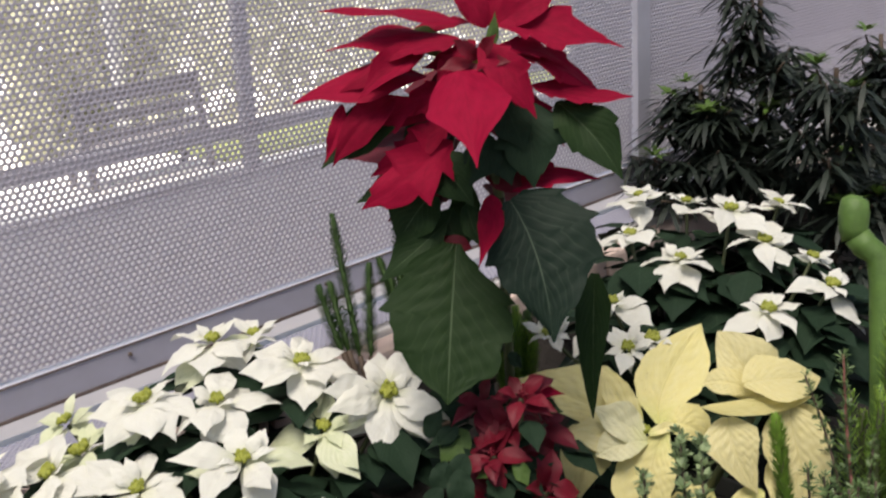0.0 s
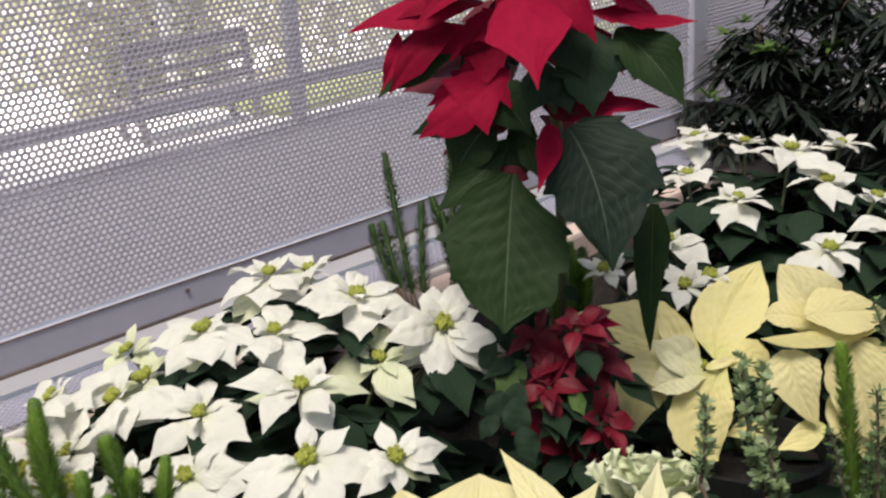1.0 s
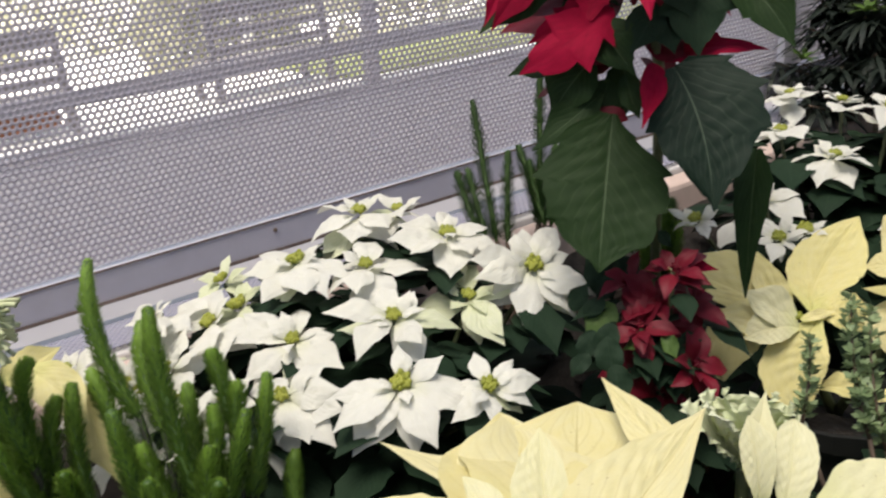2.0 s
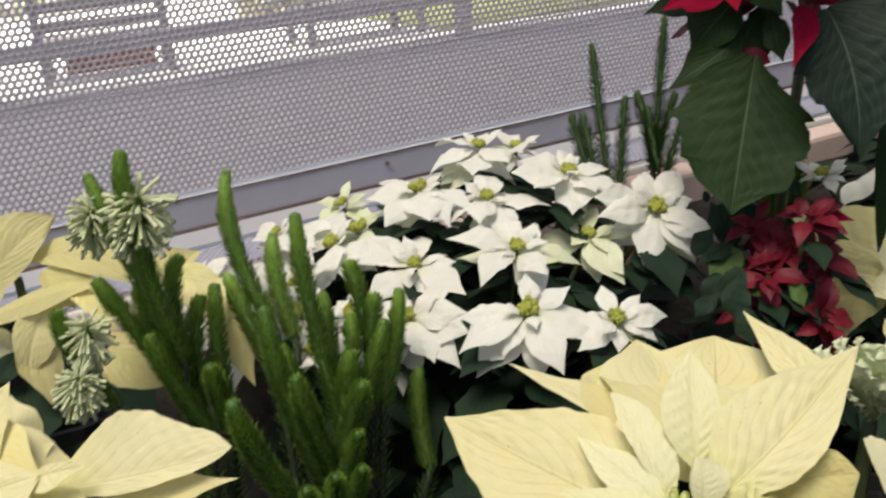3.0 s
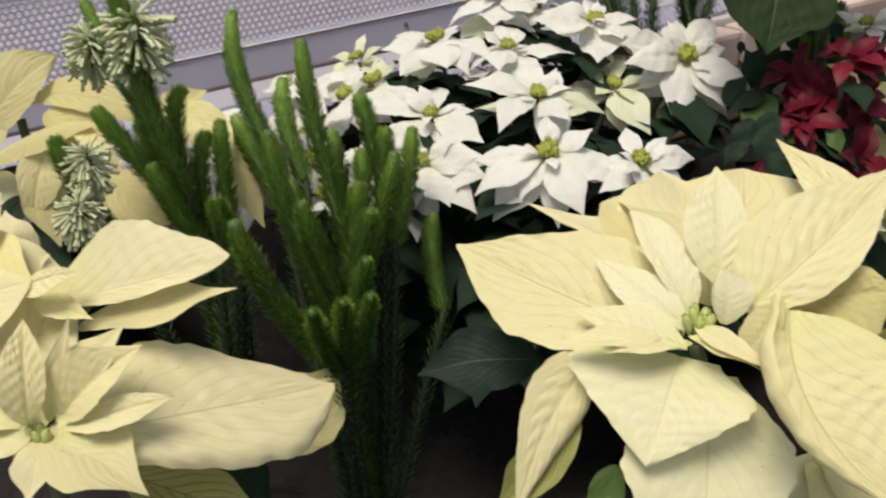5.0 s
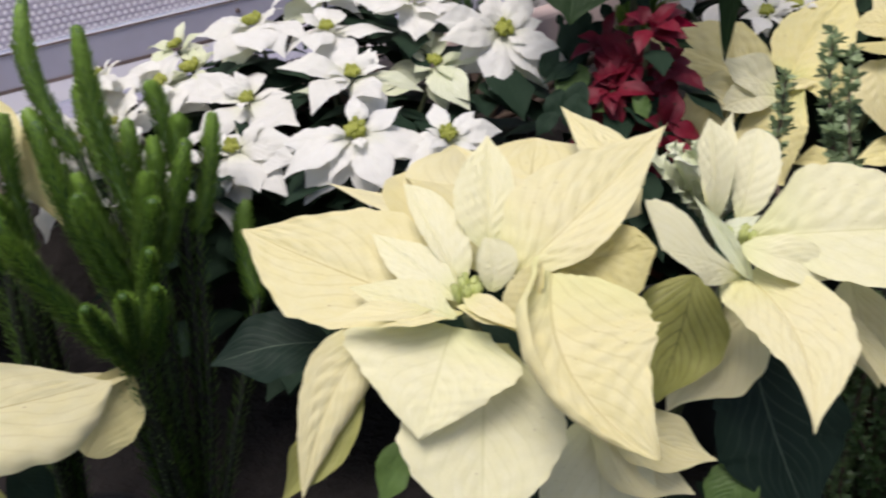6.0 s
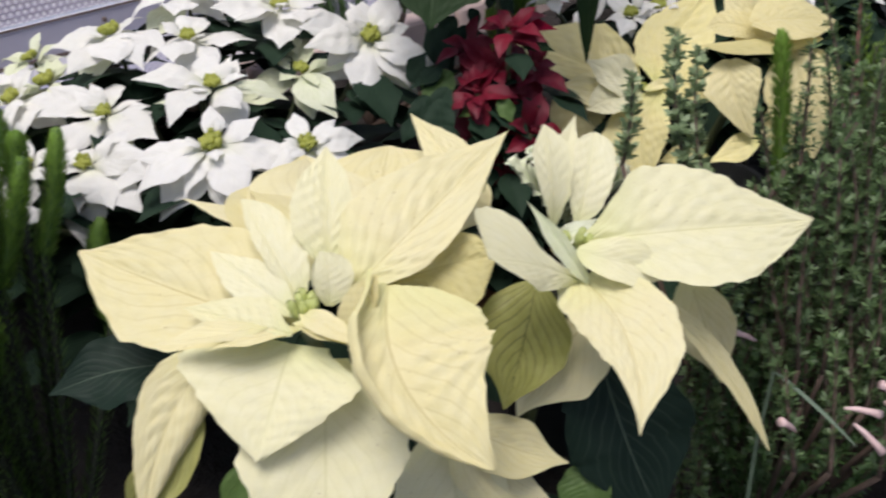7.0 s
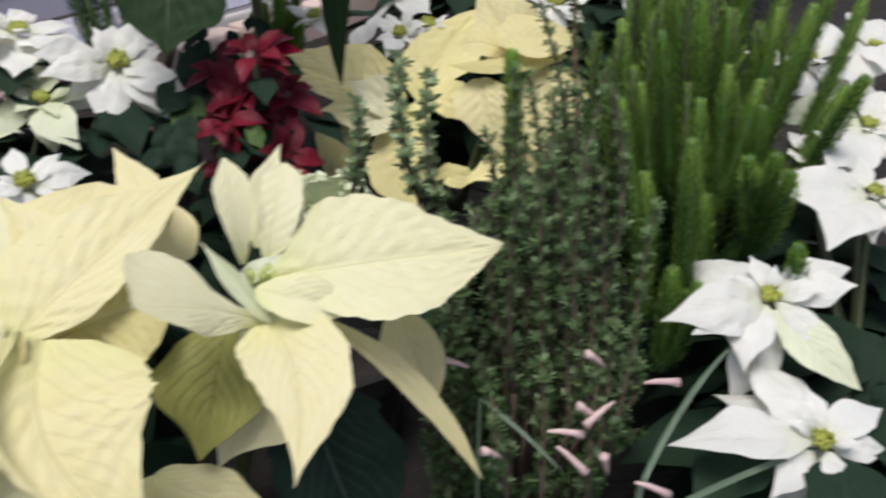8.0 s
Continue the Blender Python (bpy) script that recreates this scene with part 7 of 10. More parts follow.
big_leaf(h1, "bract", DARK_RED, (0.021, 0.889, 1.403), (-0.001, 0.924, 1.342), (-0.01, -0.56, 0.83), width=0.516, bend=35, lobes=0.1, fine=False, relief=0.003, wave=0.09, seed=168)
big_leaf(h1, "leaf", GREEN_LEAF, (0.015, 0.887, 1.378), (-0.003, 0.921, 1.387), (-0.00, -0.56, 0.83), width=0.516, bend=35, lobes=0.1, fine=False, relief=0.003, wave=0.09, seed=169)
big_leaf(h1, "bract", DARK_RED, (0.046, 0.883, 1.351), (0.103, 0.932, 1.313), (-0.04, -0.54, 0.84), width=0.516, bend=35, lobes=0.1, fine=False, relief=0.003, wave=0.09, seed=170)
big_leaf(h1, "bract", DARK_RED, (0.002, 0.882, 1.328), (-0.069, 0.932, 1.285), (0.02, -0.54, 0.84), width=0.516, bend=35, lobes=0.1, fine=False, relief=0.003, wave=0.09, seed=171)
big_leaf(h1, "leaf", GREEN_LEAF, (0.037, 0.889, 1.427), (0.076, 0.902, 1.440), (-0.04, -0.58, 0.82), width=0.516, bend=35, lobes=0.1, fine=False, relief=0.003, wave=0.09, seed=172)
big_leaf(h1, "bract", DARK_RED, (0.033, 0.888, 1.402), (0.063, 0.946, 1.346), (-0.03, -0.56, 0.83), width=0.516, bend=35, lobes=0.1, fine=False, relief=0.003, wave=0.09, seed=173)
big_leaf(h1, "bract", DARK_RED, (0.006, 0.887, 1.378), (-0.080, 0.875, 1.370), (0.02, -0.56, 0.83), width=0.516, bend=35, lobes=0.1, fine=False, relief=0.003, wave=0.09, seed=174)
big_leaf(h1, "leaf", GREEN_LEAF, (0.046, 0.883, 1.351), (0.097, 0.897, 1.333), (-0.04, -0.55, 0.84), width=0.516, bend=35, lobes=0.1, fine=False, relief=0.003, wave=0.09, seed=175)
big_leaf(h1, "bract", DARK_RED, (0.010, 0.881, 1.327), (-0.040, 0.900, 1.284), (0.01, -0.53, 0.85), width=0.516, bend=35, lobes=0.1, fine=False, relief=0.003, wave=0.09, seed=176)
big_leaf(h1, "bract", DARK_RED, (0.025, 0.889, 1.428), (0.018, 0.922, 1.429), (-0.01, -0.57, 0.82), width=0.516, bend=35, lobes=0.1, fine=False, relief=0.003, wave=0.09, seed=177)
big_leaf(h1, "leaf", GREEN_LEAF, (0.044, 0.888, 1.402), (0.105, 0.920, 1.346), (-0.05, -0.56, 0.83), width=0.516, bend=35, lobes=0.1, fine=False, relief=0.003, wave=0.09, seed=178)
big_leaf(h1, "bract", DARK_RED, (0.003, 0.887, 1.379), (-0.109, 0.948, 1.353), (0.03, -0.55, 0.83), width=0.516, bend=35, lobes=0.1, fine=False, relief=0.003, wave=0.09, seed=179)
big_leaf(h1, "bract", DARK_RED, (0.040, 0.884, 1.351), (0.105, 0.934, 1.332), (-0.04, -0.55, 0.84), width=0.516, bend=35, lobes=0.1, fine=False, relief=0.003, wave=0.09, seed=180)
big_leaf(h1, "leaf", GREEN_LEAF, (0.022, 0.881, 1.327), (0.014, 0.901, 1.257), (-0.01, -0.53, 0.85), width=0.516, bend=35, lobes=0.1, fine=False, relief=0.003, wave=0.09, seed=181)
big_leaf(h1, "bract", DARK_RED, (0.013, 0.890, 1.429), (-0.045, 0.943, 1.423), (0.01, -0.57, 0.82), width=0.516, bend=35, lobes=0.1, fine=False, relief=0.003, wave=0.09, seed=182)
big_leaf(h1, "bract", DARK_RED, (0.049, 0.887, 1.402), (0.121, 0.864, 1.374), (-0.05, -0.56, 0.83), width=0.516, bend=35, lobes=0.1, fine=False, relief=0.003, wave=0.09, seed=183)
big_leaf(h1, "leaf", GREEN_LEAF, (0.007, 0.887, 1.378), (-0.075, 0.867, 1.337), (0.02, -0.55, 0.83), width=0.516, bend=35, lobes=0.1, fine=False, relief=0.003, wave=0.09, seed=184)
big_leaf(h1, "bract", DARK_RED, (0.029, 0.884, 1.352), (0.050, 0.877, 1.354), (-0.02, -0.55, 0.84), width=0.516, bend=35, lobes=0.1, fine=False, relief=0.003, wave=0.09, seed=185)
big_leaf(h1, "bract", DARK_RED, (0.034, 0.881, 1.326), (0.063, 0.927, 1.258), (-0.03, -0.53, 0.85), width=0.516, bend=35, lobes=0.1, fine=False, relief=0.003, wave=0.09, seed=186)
big_leaf(h1, "leaf", GREEN_LEAF, (0.006, 0.890, 1.429), (-0.029, 0.873, 1.419), (0.01, -0.57, 0.82), width=0.516, bend=35, lobes=0.1, fine=False, relief=0.003, wave=0.09, seed=187)
bract(red_a, GREEN_LEAF, (0.004, 0.823, 1.280), (-0.005, 0.780, 1.211), (-0.012, 0.750, 1.145), (0.0, -0.89, 0.46), (0.0130, 0.0441, 0.0612, 0.0508, 0.0448, 0.0112), (0.0337, 0.0529, 0.0643, 0.0519, 0.0383, 0.0088), seed=188, relief=0.0011, ribs=9, teeth=0.09, fold=0.05, name='leaf')
bract(red_a, DARK_GREEN_LEAF, (0.055, 0.798, 1.324), (0.076, 0.762, 1.273), (0.085, 0.735, 1.204), (-0.08, -0.91, 0.41), (0.0391, 0.0551, 0.0611, 0.0501, 0.0253, 0.0066), (0.0180, 0.0361, 0.0431, 0.0361, 0.0198, 0.0048), seed=189, relief=0.0011, ribs=10, teeth=0.1, fold=0.05, name='leaf')
bract(red_a, GREEN_LEAF, (0.135, 0.814, 1.246), (0.130, 0.800, 1.183), (0.128, 0.795, 1.105), (-0.13, -0.85, 0.51), (0.0097, 0.0170, 0.0144, 0.0096, 0.0054, 0.0027), (0.0096, 0.0179, 0.0167, 0.0132, 0.0084, 0.0036), seed=190, relief=0.0008, ribs=9, fold=0.5, name='leaf')
big_leaf(red_a, "leaf", GREEN_LEAF, (0.106, 0.842, 1.409), (0.161, 0.804, 1.336), (-0.14, -0.85, 0.51), width=0.516, fold=0.3, bend=25, lobes=0.1, relief=0.003, wave=0.09, seed=191)
big_leaf(red_a, "leaf", DARK_LEAF, (0.080, 0.845, 1.410), (0.080, 0.817, 1.330), (-0.09, -0.91, 0.40), width=0.731, bend=25, lobes=0.15, relief=0.003, wave=0.09, seed=192)
big_leaf(red_a, "leaf", GREEN_LEAF, (-0.025, 0.846, 1.371), (0.023, 0.819, 1.315), (0.00, -0.86, 0.52), width=0.619, bend=25, lobes=0.1, relief=0.003, wave=0.09, seed=193)
big_leaf(red_a, "leaf", GREEN_LEAF, (-0.040, 0.858, 1.410), (-0.122, 0.836, 1.357), (0.07, -0.78, 0.62), width=0.473, bend=30, relief=0.003, wave=0.09, seed=194)
big_leaf(red_a, "leaf", GREEN_LEAF, (-0.014, 0.842, 1.331), (-0.055, 0.830, 1.277), (0.04, -0.93, 0.36), width=0.731, bend=20, relief=0.003, wave=0.09, seed=195)
big_leaf(red_a, "leaf", GREEN_LEAF, (-0.005, 0.836, 1.298), (-0.073, 0.822, 1.246), (0.04, -0.87, 0.49), width=0.43, bend=25, relief=0.003, wave=0.09, seed=196)
big_leaf(red_a, "leaf", BRIGHT_LEAF, (0.006, 0.850, 1.459), (-0.047, 0.868, 1.475), (0.02, -0.82, 0.57), width=0.516, bend=20, relief=0.003, wave=0.09, seed=197)
big_leaf(red_a, "leaf", GREEN_LEAF, (0.016, 0.839, 1.316), (0.029, 0.821, 1.274), (-0.02, -0.88, 0.47), width=0.516, bend=20, relief=0.003, wave=0.09, seed=198)
big_leaf(red_a, "leaf", BRIGHT_LEAF, (0.044, 0.849, 1.457), (0.051, 0.847, 1.495), (-0.06, -1.00, 0.08), width=0.301, bend=10, relief=0.003, wave=0.09, seed=199)
big_leaf(red_a, "leaf", GREEN_LEAF, (0.002, 0.848, 1.310), (-0.024, 0.827, 1.253), (0.01, -0.92, 0.39), width=0.602, bend=20, relief=0.003, wave=0.09, seed=200)
# ---- frilled pale plant behind the cream poinsettia ----
kale, top = pot_thing("frilled_kale", 0.106, 0.665, 0.13, "pale green leafy plant with frilled white leaf margins", "ornamental kale")
FOOT = Vector((0.106, 0.665, top))
stem_to(kale, FOOT, (0.106, 0.665, 0.999), 0.008, 0.006)
bract(kale, FRILLED_LEAF, (0.106, 0.665, 0.999), (0.078, 0.653, 1.032), (0.050, 0.642, 1.064), (0.69, -0.06, 0.55), (0.0067, 0.0135, 0.0190, 0.0235, 0.0235, 0.0158), (0.0067, 0.0135, 0.0190, 0.0235, 0.0235, 0.0158), seed=300, relief=0.0016, ribs=7, frill=0.0028, fold=0.25, name='leaf', nu=64, nv=9)
bract(kale, FRILLED_LEAF, (0.106, 0.665, 0.999), (0.086, 0.657, 1.035), (0.066, 0.648, 1.071), (0.69, -0.05, 0.55), (0.0077, 0.0153, 0.0216, 0.0267, 0.0267, 0.0179), (0.0077, 0.0153, 0.0216, 0.0267, 0.0267, 0.0179), seed=301, relief=0.0016, ribs=7, frill=0.0028, fold=0.25, name='leaf', nu=64, nv=9)
bract(kale, FRILLED_LEAF, (0.106, 0.665, 0.999), (0.095, 0.658, 1.036), (0.084, 0.651, 1.072), (0.64, 0.05, 0.55), (0.0081, 0.0162, 0.0229, 0.0284, 0.0284, 0.0189), (0.0081, 0.0162, 0.0229, 0.0284, 0.0284, 0.0189), seed=302, relief=0.0016, ribs=7, frill=0.0028, fold=0.25, name='leaf', nu=64, nv=9)
bract(kale, FRILLED_LEAF, (0.106, 0.665, 0.999), (0.105, 0.659, 1.035), (0.104, 0.653, 1.071), (0.11, 0.39, 0.55), (0.0086, 0.0173, 0.0243, 0.0301, 0.0301, 0.0201), (0.0086, 0.0173, 0.0243, 0.0301, 0.0301, 0.0201), seed=303, relief=0.0016, ribs=7, frill=0.0028, fold=0.25, name='leaf', nu=64, nv=9)
bract(kale, FRILLED_LEAF, (0.106, 0.665, 0.999), (0.114, 0.655, 1.037), (0.121, 0.644, 1.074), (-0.45, 0.25, 0.55), (0.0077, 0.0153, 0.0218, 0.0268, 0.0268, 0.0179), (0.0077, 0.0153, 0.0218, 0.0268, 0.0268, 0.0179), seed=304, relief=0.0016, ribs=7, frill=0.0028, fold=0.25, name='leaf', nu=64, nv=9)
bract(kale, FRILLED_LEAF, (0.106, 0.665, 0.999), (0.120, 0.649, 1.034), (0.134, 0.632, 1.068), (-0.48, 0.22, 0.55), (0.0077, 0.0153, 0.0216, 0.0267, 0.0267, 0.0179), (0.0077, 0.0153, 0.0216, 0.0267, 0.0267, 0.0179), seed=305, relief=0.0016, ribs=7, frill=0.0028, fold=0.25, name='leaf', nu=64, nv=9)
bract(kale, FRILLED_LEAF, (0.106, 0.665, 0.999), (0.123, 0.643, 1.030), (0.141, 0.621, 1.060), (-0.46, 0.24, 0.55), (0.0067, 0.0135, 0.0190, 0.0235, 0.0235, 0.0158), (0.0067, 0.0135, 0.0190, 0.0235, 0.0235, 0.0158), seed=306, relief=0.0016, ribs=7, frill=0.0028, fold=0.25, name='leaf', nu=64, nv=9)
bract(kale, FRILLED_LEAF, (0.106, 0.665, 0.999), (0.088, 0.643, 1.036), (0.069, 0.621, 1.073), (0.47, 0.23, 0.55), (0.0066, 0.0132, 0.0188, 0.0232, 0.0232, 0.0155), (0.0066, 0.0132, 0.0188, 0.0232, 0.0232, 0.0155), seed=307, relief=0.0016, ribs=7, frill=0.0028, fold=0.25, name='leaf', nu=64, nv=9)
bract(kale, FRILLED_LEAF, (0.106, 0.665, 0.999), (0.106, 0.641, 1.039), (0.106, 0.616, 1.078), (-0.0, 0.4, 0.55), (0.0071, 0.0141, 0.0201, 0.0248, 0.0248, 0.0165), (0.0071, 0.0141, 0.0201, 0.0248, 0.0248, 0.0165), seed=308, relief=0.0016, ribs=7, frill=0.0028, fold=0.25, name='leaf', nu=64, nv=9)
bract(kale, FRILLED_LEAF, (0.106, 0.665, 0.999), (0.114, 0.636, 1.034), (0.122, 0.606, 1.068), (-0.2, 0.37, 0.55), (0.0062, 0.0124, 0.0175, 0.0218, 0.0218, 0.0144), (0.0062, 0.0124, 0.0175, 0.0218, 0.0218, 0.0144), seed=309, relief=0.0016, ribs=7, frill=0.0028, fold=0.25, name='leaf', nu=64, nv=9)
# ---- small red poinsettia ----
red_b, top = pot_thing("red_poinsettia", 0.055, 0.86, 0.11, "small potted poinsettia with dark red bracts in tiers", "poinsettia", CLAY)
FOOT = Vector((0.055, 0.86, top))
white_head(red_b, (0.057, 0.767, 1.143), (0.08, -0.53, 0.84), [(-180, 0.026), (-108, 0.031), (-36, 0.035), (36, 0.040), (108, 0.026)], 0, shapes_of=RED_SMALL, buds=RED_BUDS, extra=2, label="buds ringed by small dark red bracts", foot=FOOT)
white_head(red_b, (0.046, 0.784, 1.106), (-0.06, -0.58, 0.81), [(-149, 0.040), (-77, 0.026), (-5, 0.031), (67, 0.035), (139, 0.040)], 1, shapes_of=RED_SMALL, buds=RED_BUDS, extra=2, label="buds ringed by small dark red bracts", foot=FOOT)
white_head(red_b, (0.080, 0.799, 1.102), (0.28, -0.55, 0.78), [(-118, 0.035), (-46, 0.040), (26, 0.026), (98, 0.031), (170, 0.035)], 2, shapes_of=RED_SMALL, buds=RED_BUDS, extra=2, label="buds ringed by small dark red bracts", foot=FOOT)
white_head(red_b, (0.028, 0.763, 1.088), (-0.24, -0.61, 0.76), [(-87, 0.031), (-15, 0.035), (57, 0.040), (129, 0.026), (-159, 0.031)], 3, shapes_of=RED_SMALL, buds=RED_BUDS, extra=2, label="buds ringed by small dark red bracts", foot=FOOT)
white_head(red_b, (0.061, 0.777, 1.073), (0.13, -0.64, 0.76), [(-56, 0.026), (16, 0.031), (88, 0.035), (160, 0.040), (-128, 0.026)], 4, shapes_of=RED_SMALL, buds=RED_BUDS, extra=2, label="buds ringed by small dark red bracts", foot=FOOT)
white_head(red_b, (0.024, 0.793, 1.036), (-0.33, -0.66, 0.68), [(-25, 0.040), (47, 0.026), (119, 0.031), (-169, 0.035), (-97, 0.040)], 5, shapes_of=RED_SMALL, buds=RED_BUDS, extra=2, label="buds ringed by small dark red bracts", foot=FOOT)
white_head(red_b, (0.077, 0.751, 1.054), (0.37, -0.65, 0.67), [(6, 0.035), (78, 0.040), (150, 0.026), (-138, 0.031), (-66, 0.035)], 6, shapes_of=RED_SMALL, buds=RED_BUDS, extra=2, label="buds ringed by small dark red bracts", foot=FOOT)
white_head(red_b, (0.049, 0.768, 1.021), (0.00, -0.75, 0.66), [(37, 0.031), (109, 0.035), (-179, 0.040), (-107, 0.026), (-35, 0.031)], 7, shapes_of=RED_SMALL, buds=RED_BUDS, extra=2, label="buds ringed by small dark red bracts", foot=FOOT)
white_head(red_b, (0.021, 0.807, 1.120), (-0.31, -0.52, 0.80), [(68, 0.026), (140, 0.031), (-148, 0.035), (-76, 0.040), (-4, 0.026)], 8, shapes_of=RED_SMALL, buds=RED_BUDS, extra=2, label="buds ringed by small dark red bracts", foot=FOOT)
HEADS = [(0.057, 0.767, 1.143), (0.046, 0.784, 1.106), (0.080, 0.799, 1.102), (0.028, 0.763, 1.088), (0.061, 0.777, 1.073), (0.024, 0.793, 1.036), (0.077, 0.751, 1.054), (0.049, 0.768, 1.021), (0.021, 0.807, 1.120)]
mound_leaves(red_b, HEADS, FOOT, 60, 0.045, spread=0.03)
mound_leaves(red_b, HEADS, FOOT, 40, 0.04, below=(-0.02, 0.03), spread=0.02, deep=(0.0, 0.1))
mound_leaves(red_a, [(0.0, 0.84, 1.05), (-0.04, 0.80, 1.0), (0.03, 0.78, 0.98), (0.09, 0.84, 1.0), (-0.02, 0.88, 1.08), (0.05, 0.9, 1.1)], (0.06, 0.93, top), 60, 0.09, spread=0.07)
big_leaf(red_b, "leaf", BRIGHT_LEAF, (0.006, 0.793, 1.100), (-0.022, 0.783, 1.071), (-0.01, -0.68, 0.74), width=0.774, bend=20, wave=0.09, seed=201, relief=0.007)
big_leaf(red_b, "leaf", BRIGHT_LEAF, (0.038, 0.761, 1.080), (0.011, 0.758, 1.067), (-0.04, -0.67, 0.74), width=0.516, bend=20, wave=0.09, seed=202, relief=0.007)
big_leaf(red_b, "leaf", BRIGHT_LEAF, (0.047, 0.752, 1.086), (0.059, 0.741, 1.065), (-0.09, -0.66, 0.75), width=0.602, bend=20, wave=0.09, seed=203, relief=0.007)
big_leaf(red_b, "leaf", GREEN_LEAF, (0.065, 0.788, 1.131), (0.098, 0.779, 1.120), (-0.12, -0.69, 0.71), width=0.516, bend=20, wave=0.09, seed=204, relief=0.007)
big_leaf(red_b, "leaf", RED_BRACT, (0.053, 0.783, 1.145), (0.099, 0.775, 1.140), (-0.12, -0.70, 0.70), width=0.344, bend=20, wave=0.09, seed=205, relief=0.007)
big_leaf(red_b, "leaf", DARK_LEAF, (0.002, 0.844, 1.098), (-0.020, 0.854, 1.131), (-0.09, -0.76, 0.64), width=0.645, bend=25, full=0.65, wave=0.09, seed=206, relief=0.007)
big_leaf(red_b, "leaf", DARK_LEAF, (0.006, 0.818, 1.122), (-0.010, 0.813, 1.094), (-0.10, -0.74, 0.67), width=0.645, bend=25, full=0.65, wave=0.09, seed=207, relief=0.007)
big_leaf(red_b, "leaf", DARK_LEAF, (-0.004, 0.794, 1.105), (-0.024, 0.791, 1.083), (-0.09, -0.73, 0.68), width=0.645, bend=25, full=0.65, wave=0.09, seed=208, relief=0.007)
big_leaf(red_b, "leaf", DARK_LEAF, (0.002, 0.749, 1.097), (-0.011, 0.742, 1.064), (-0.10, -0.71, 0.70), width=0.645, bend=25, full=0.65, wave=0.09, seed=209, relief=0.007)
big_leaf(red_b, "leaf", DARK_LEAF, (-0.016, 0.750, 1.090), (-0.027, 0.742, 1.060), (-0.09, -0.71, 0.70), width=0.645, bend=25, full=0.65, wave=0.09, seed=210, relief=0.007)
big_leaf(red_b, "leaf", DARK_LEAF, (-0.005, 0.728, 1.092), (0.004, 0.715, 1.056), (-0.12, -0.70, 0.71), width=0.645, bend=25, full=0.65, wave=0.09, seed=211, relief=0.007)
big_leaf(red_b, "leaf", DARK_LEAF, (-0.035, 0.814, 1.086), (-0.018, 0.819, 1.114), (-0.09, -0.75, 0.66), width=0.645, bend=25, full=0.65, wave=0.09, seed=212, relief=0.007)
big_leaf(red_b, "leaf", DARK_LEAF, (-0.021, 0.726, 1.076), (-0.037, 0.721, 1.055), (-0.08, -0.70, 0.71), width=0.645, bend=25, full=0.65, wave=0.09, seed=213, relief=0.007)
big_leaf(red_b, "leaf", DARK_LEAF, (-0.013, 0.843, 1.131), (0.007, 0.831, 1.091), (-0.11, -0.73, 0.67), width=0.645, bend=25, full=0.65, wave=0.09, seed=214, relief=0.007)
big_leaf(red_b, "leaf", DARK_LEAF, (-0.001, 0.701, 1.076), (0.011, 0.689, 1.046), (-0.13, -0.69, 0.72), width=0.645, bend=25, full=0.65, wave=0.09, seed=215, relief=0.007)
big_leaf(cream_c, "leaf", DARK_LEAF, (-0.675, 0.584, 1.049), (-0.701, 0.554, 1.035), (0.49, -0.51, 0.71), width=0.645, bend=25, full=0.65, wave=0.09, seed=216, relief=0.007)
big_leaf(cream_c, "leaf", DARK_LEAF, (-0.647, 0.578, 1.043), (-0.669, 0.549, 1.024), (0.47, -0.52, 0.72), width=0.645, bend=25, full=0.65, wave=0.09, seed=217, relief=0.007)
big_leaf(cream_c, "leaf", DARK_LEAF, (-0.633, 0.592, 1.051), (-0.653, 0.568, 1.035), (0.46, -0.54, 0.71), width=0.645, bend=25, full=0.65, wave=0.09, seed=218, relief=0.007)
big_leaf(cream_c, "leaf", DARK_LEAF, (-0.692, 0.599, 1.054), (-0.723, 0.569, 1.050), (0.50, -0.52, 0.70), width=0.645, bend=25, full=0.65, wave=0.09, seed=219, relief=0.007)
big_leaf(cream_c, "leaf", DARK_LEAF, (-0.639, 0.549, 1.028), (-0.661, 0.521, 1.010), (0.47, -0.50, 0.73), width=0.645, bend=25, full=0.65, wave=0.09, seed=220, relief=0.007)
big_leaf(cream_c, "leaf", DARK_LEAF, (-0.613, 0.561, 1.037), (-0.624, 0.540, 1.012), (0.44, -0.52, 0.73), width=0.645, bend=25, full=0.65, wave=0.09, seed=221, relief=0.007)
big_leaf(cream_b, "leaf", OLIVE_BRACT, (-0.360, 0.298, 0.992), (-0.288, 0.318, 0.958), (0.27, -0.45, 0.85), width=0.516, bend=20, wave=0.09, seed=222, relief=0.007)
big_leaf(cream_b, "leaf", DARK_LEAF, (-0.338, 0.370, 0.952), (-0.309, 0.365, 0.926), (0.26, -0.46, 0.85), width=0.688, bend=20, wave=0.09, seed=223, relief=0.007)
big_leaf(red_b, "leaf", DARK_LEAF, (-0.011, 0.846, 1.111), (-0.030, 0.840, 1.086), (0.04, -0.75, 0.66), width=0.645, bend=25, full=0.65, wave=0.09, seed=247, relief=0.007)
big_leaf(red_b, "leaf", DARK_LEAF, (-0.010, 0.872, 1.104), (-0.026, 0.866, 1.079), (0.04, -0.75, 0.66), width=0.645, bend=25, full=0.65, wave=0.09, seed=248, relief=0.007)
big_leaf(red_b, "leaf", DARK_LEAF, (0.008, 0.852, 1.140), (-0.007, 0.847, 1.113), (0.02, -0.77, 0.64), width=0.645, bend=25, full=0.65, wave=0.09, seed=249, relief=0.007)
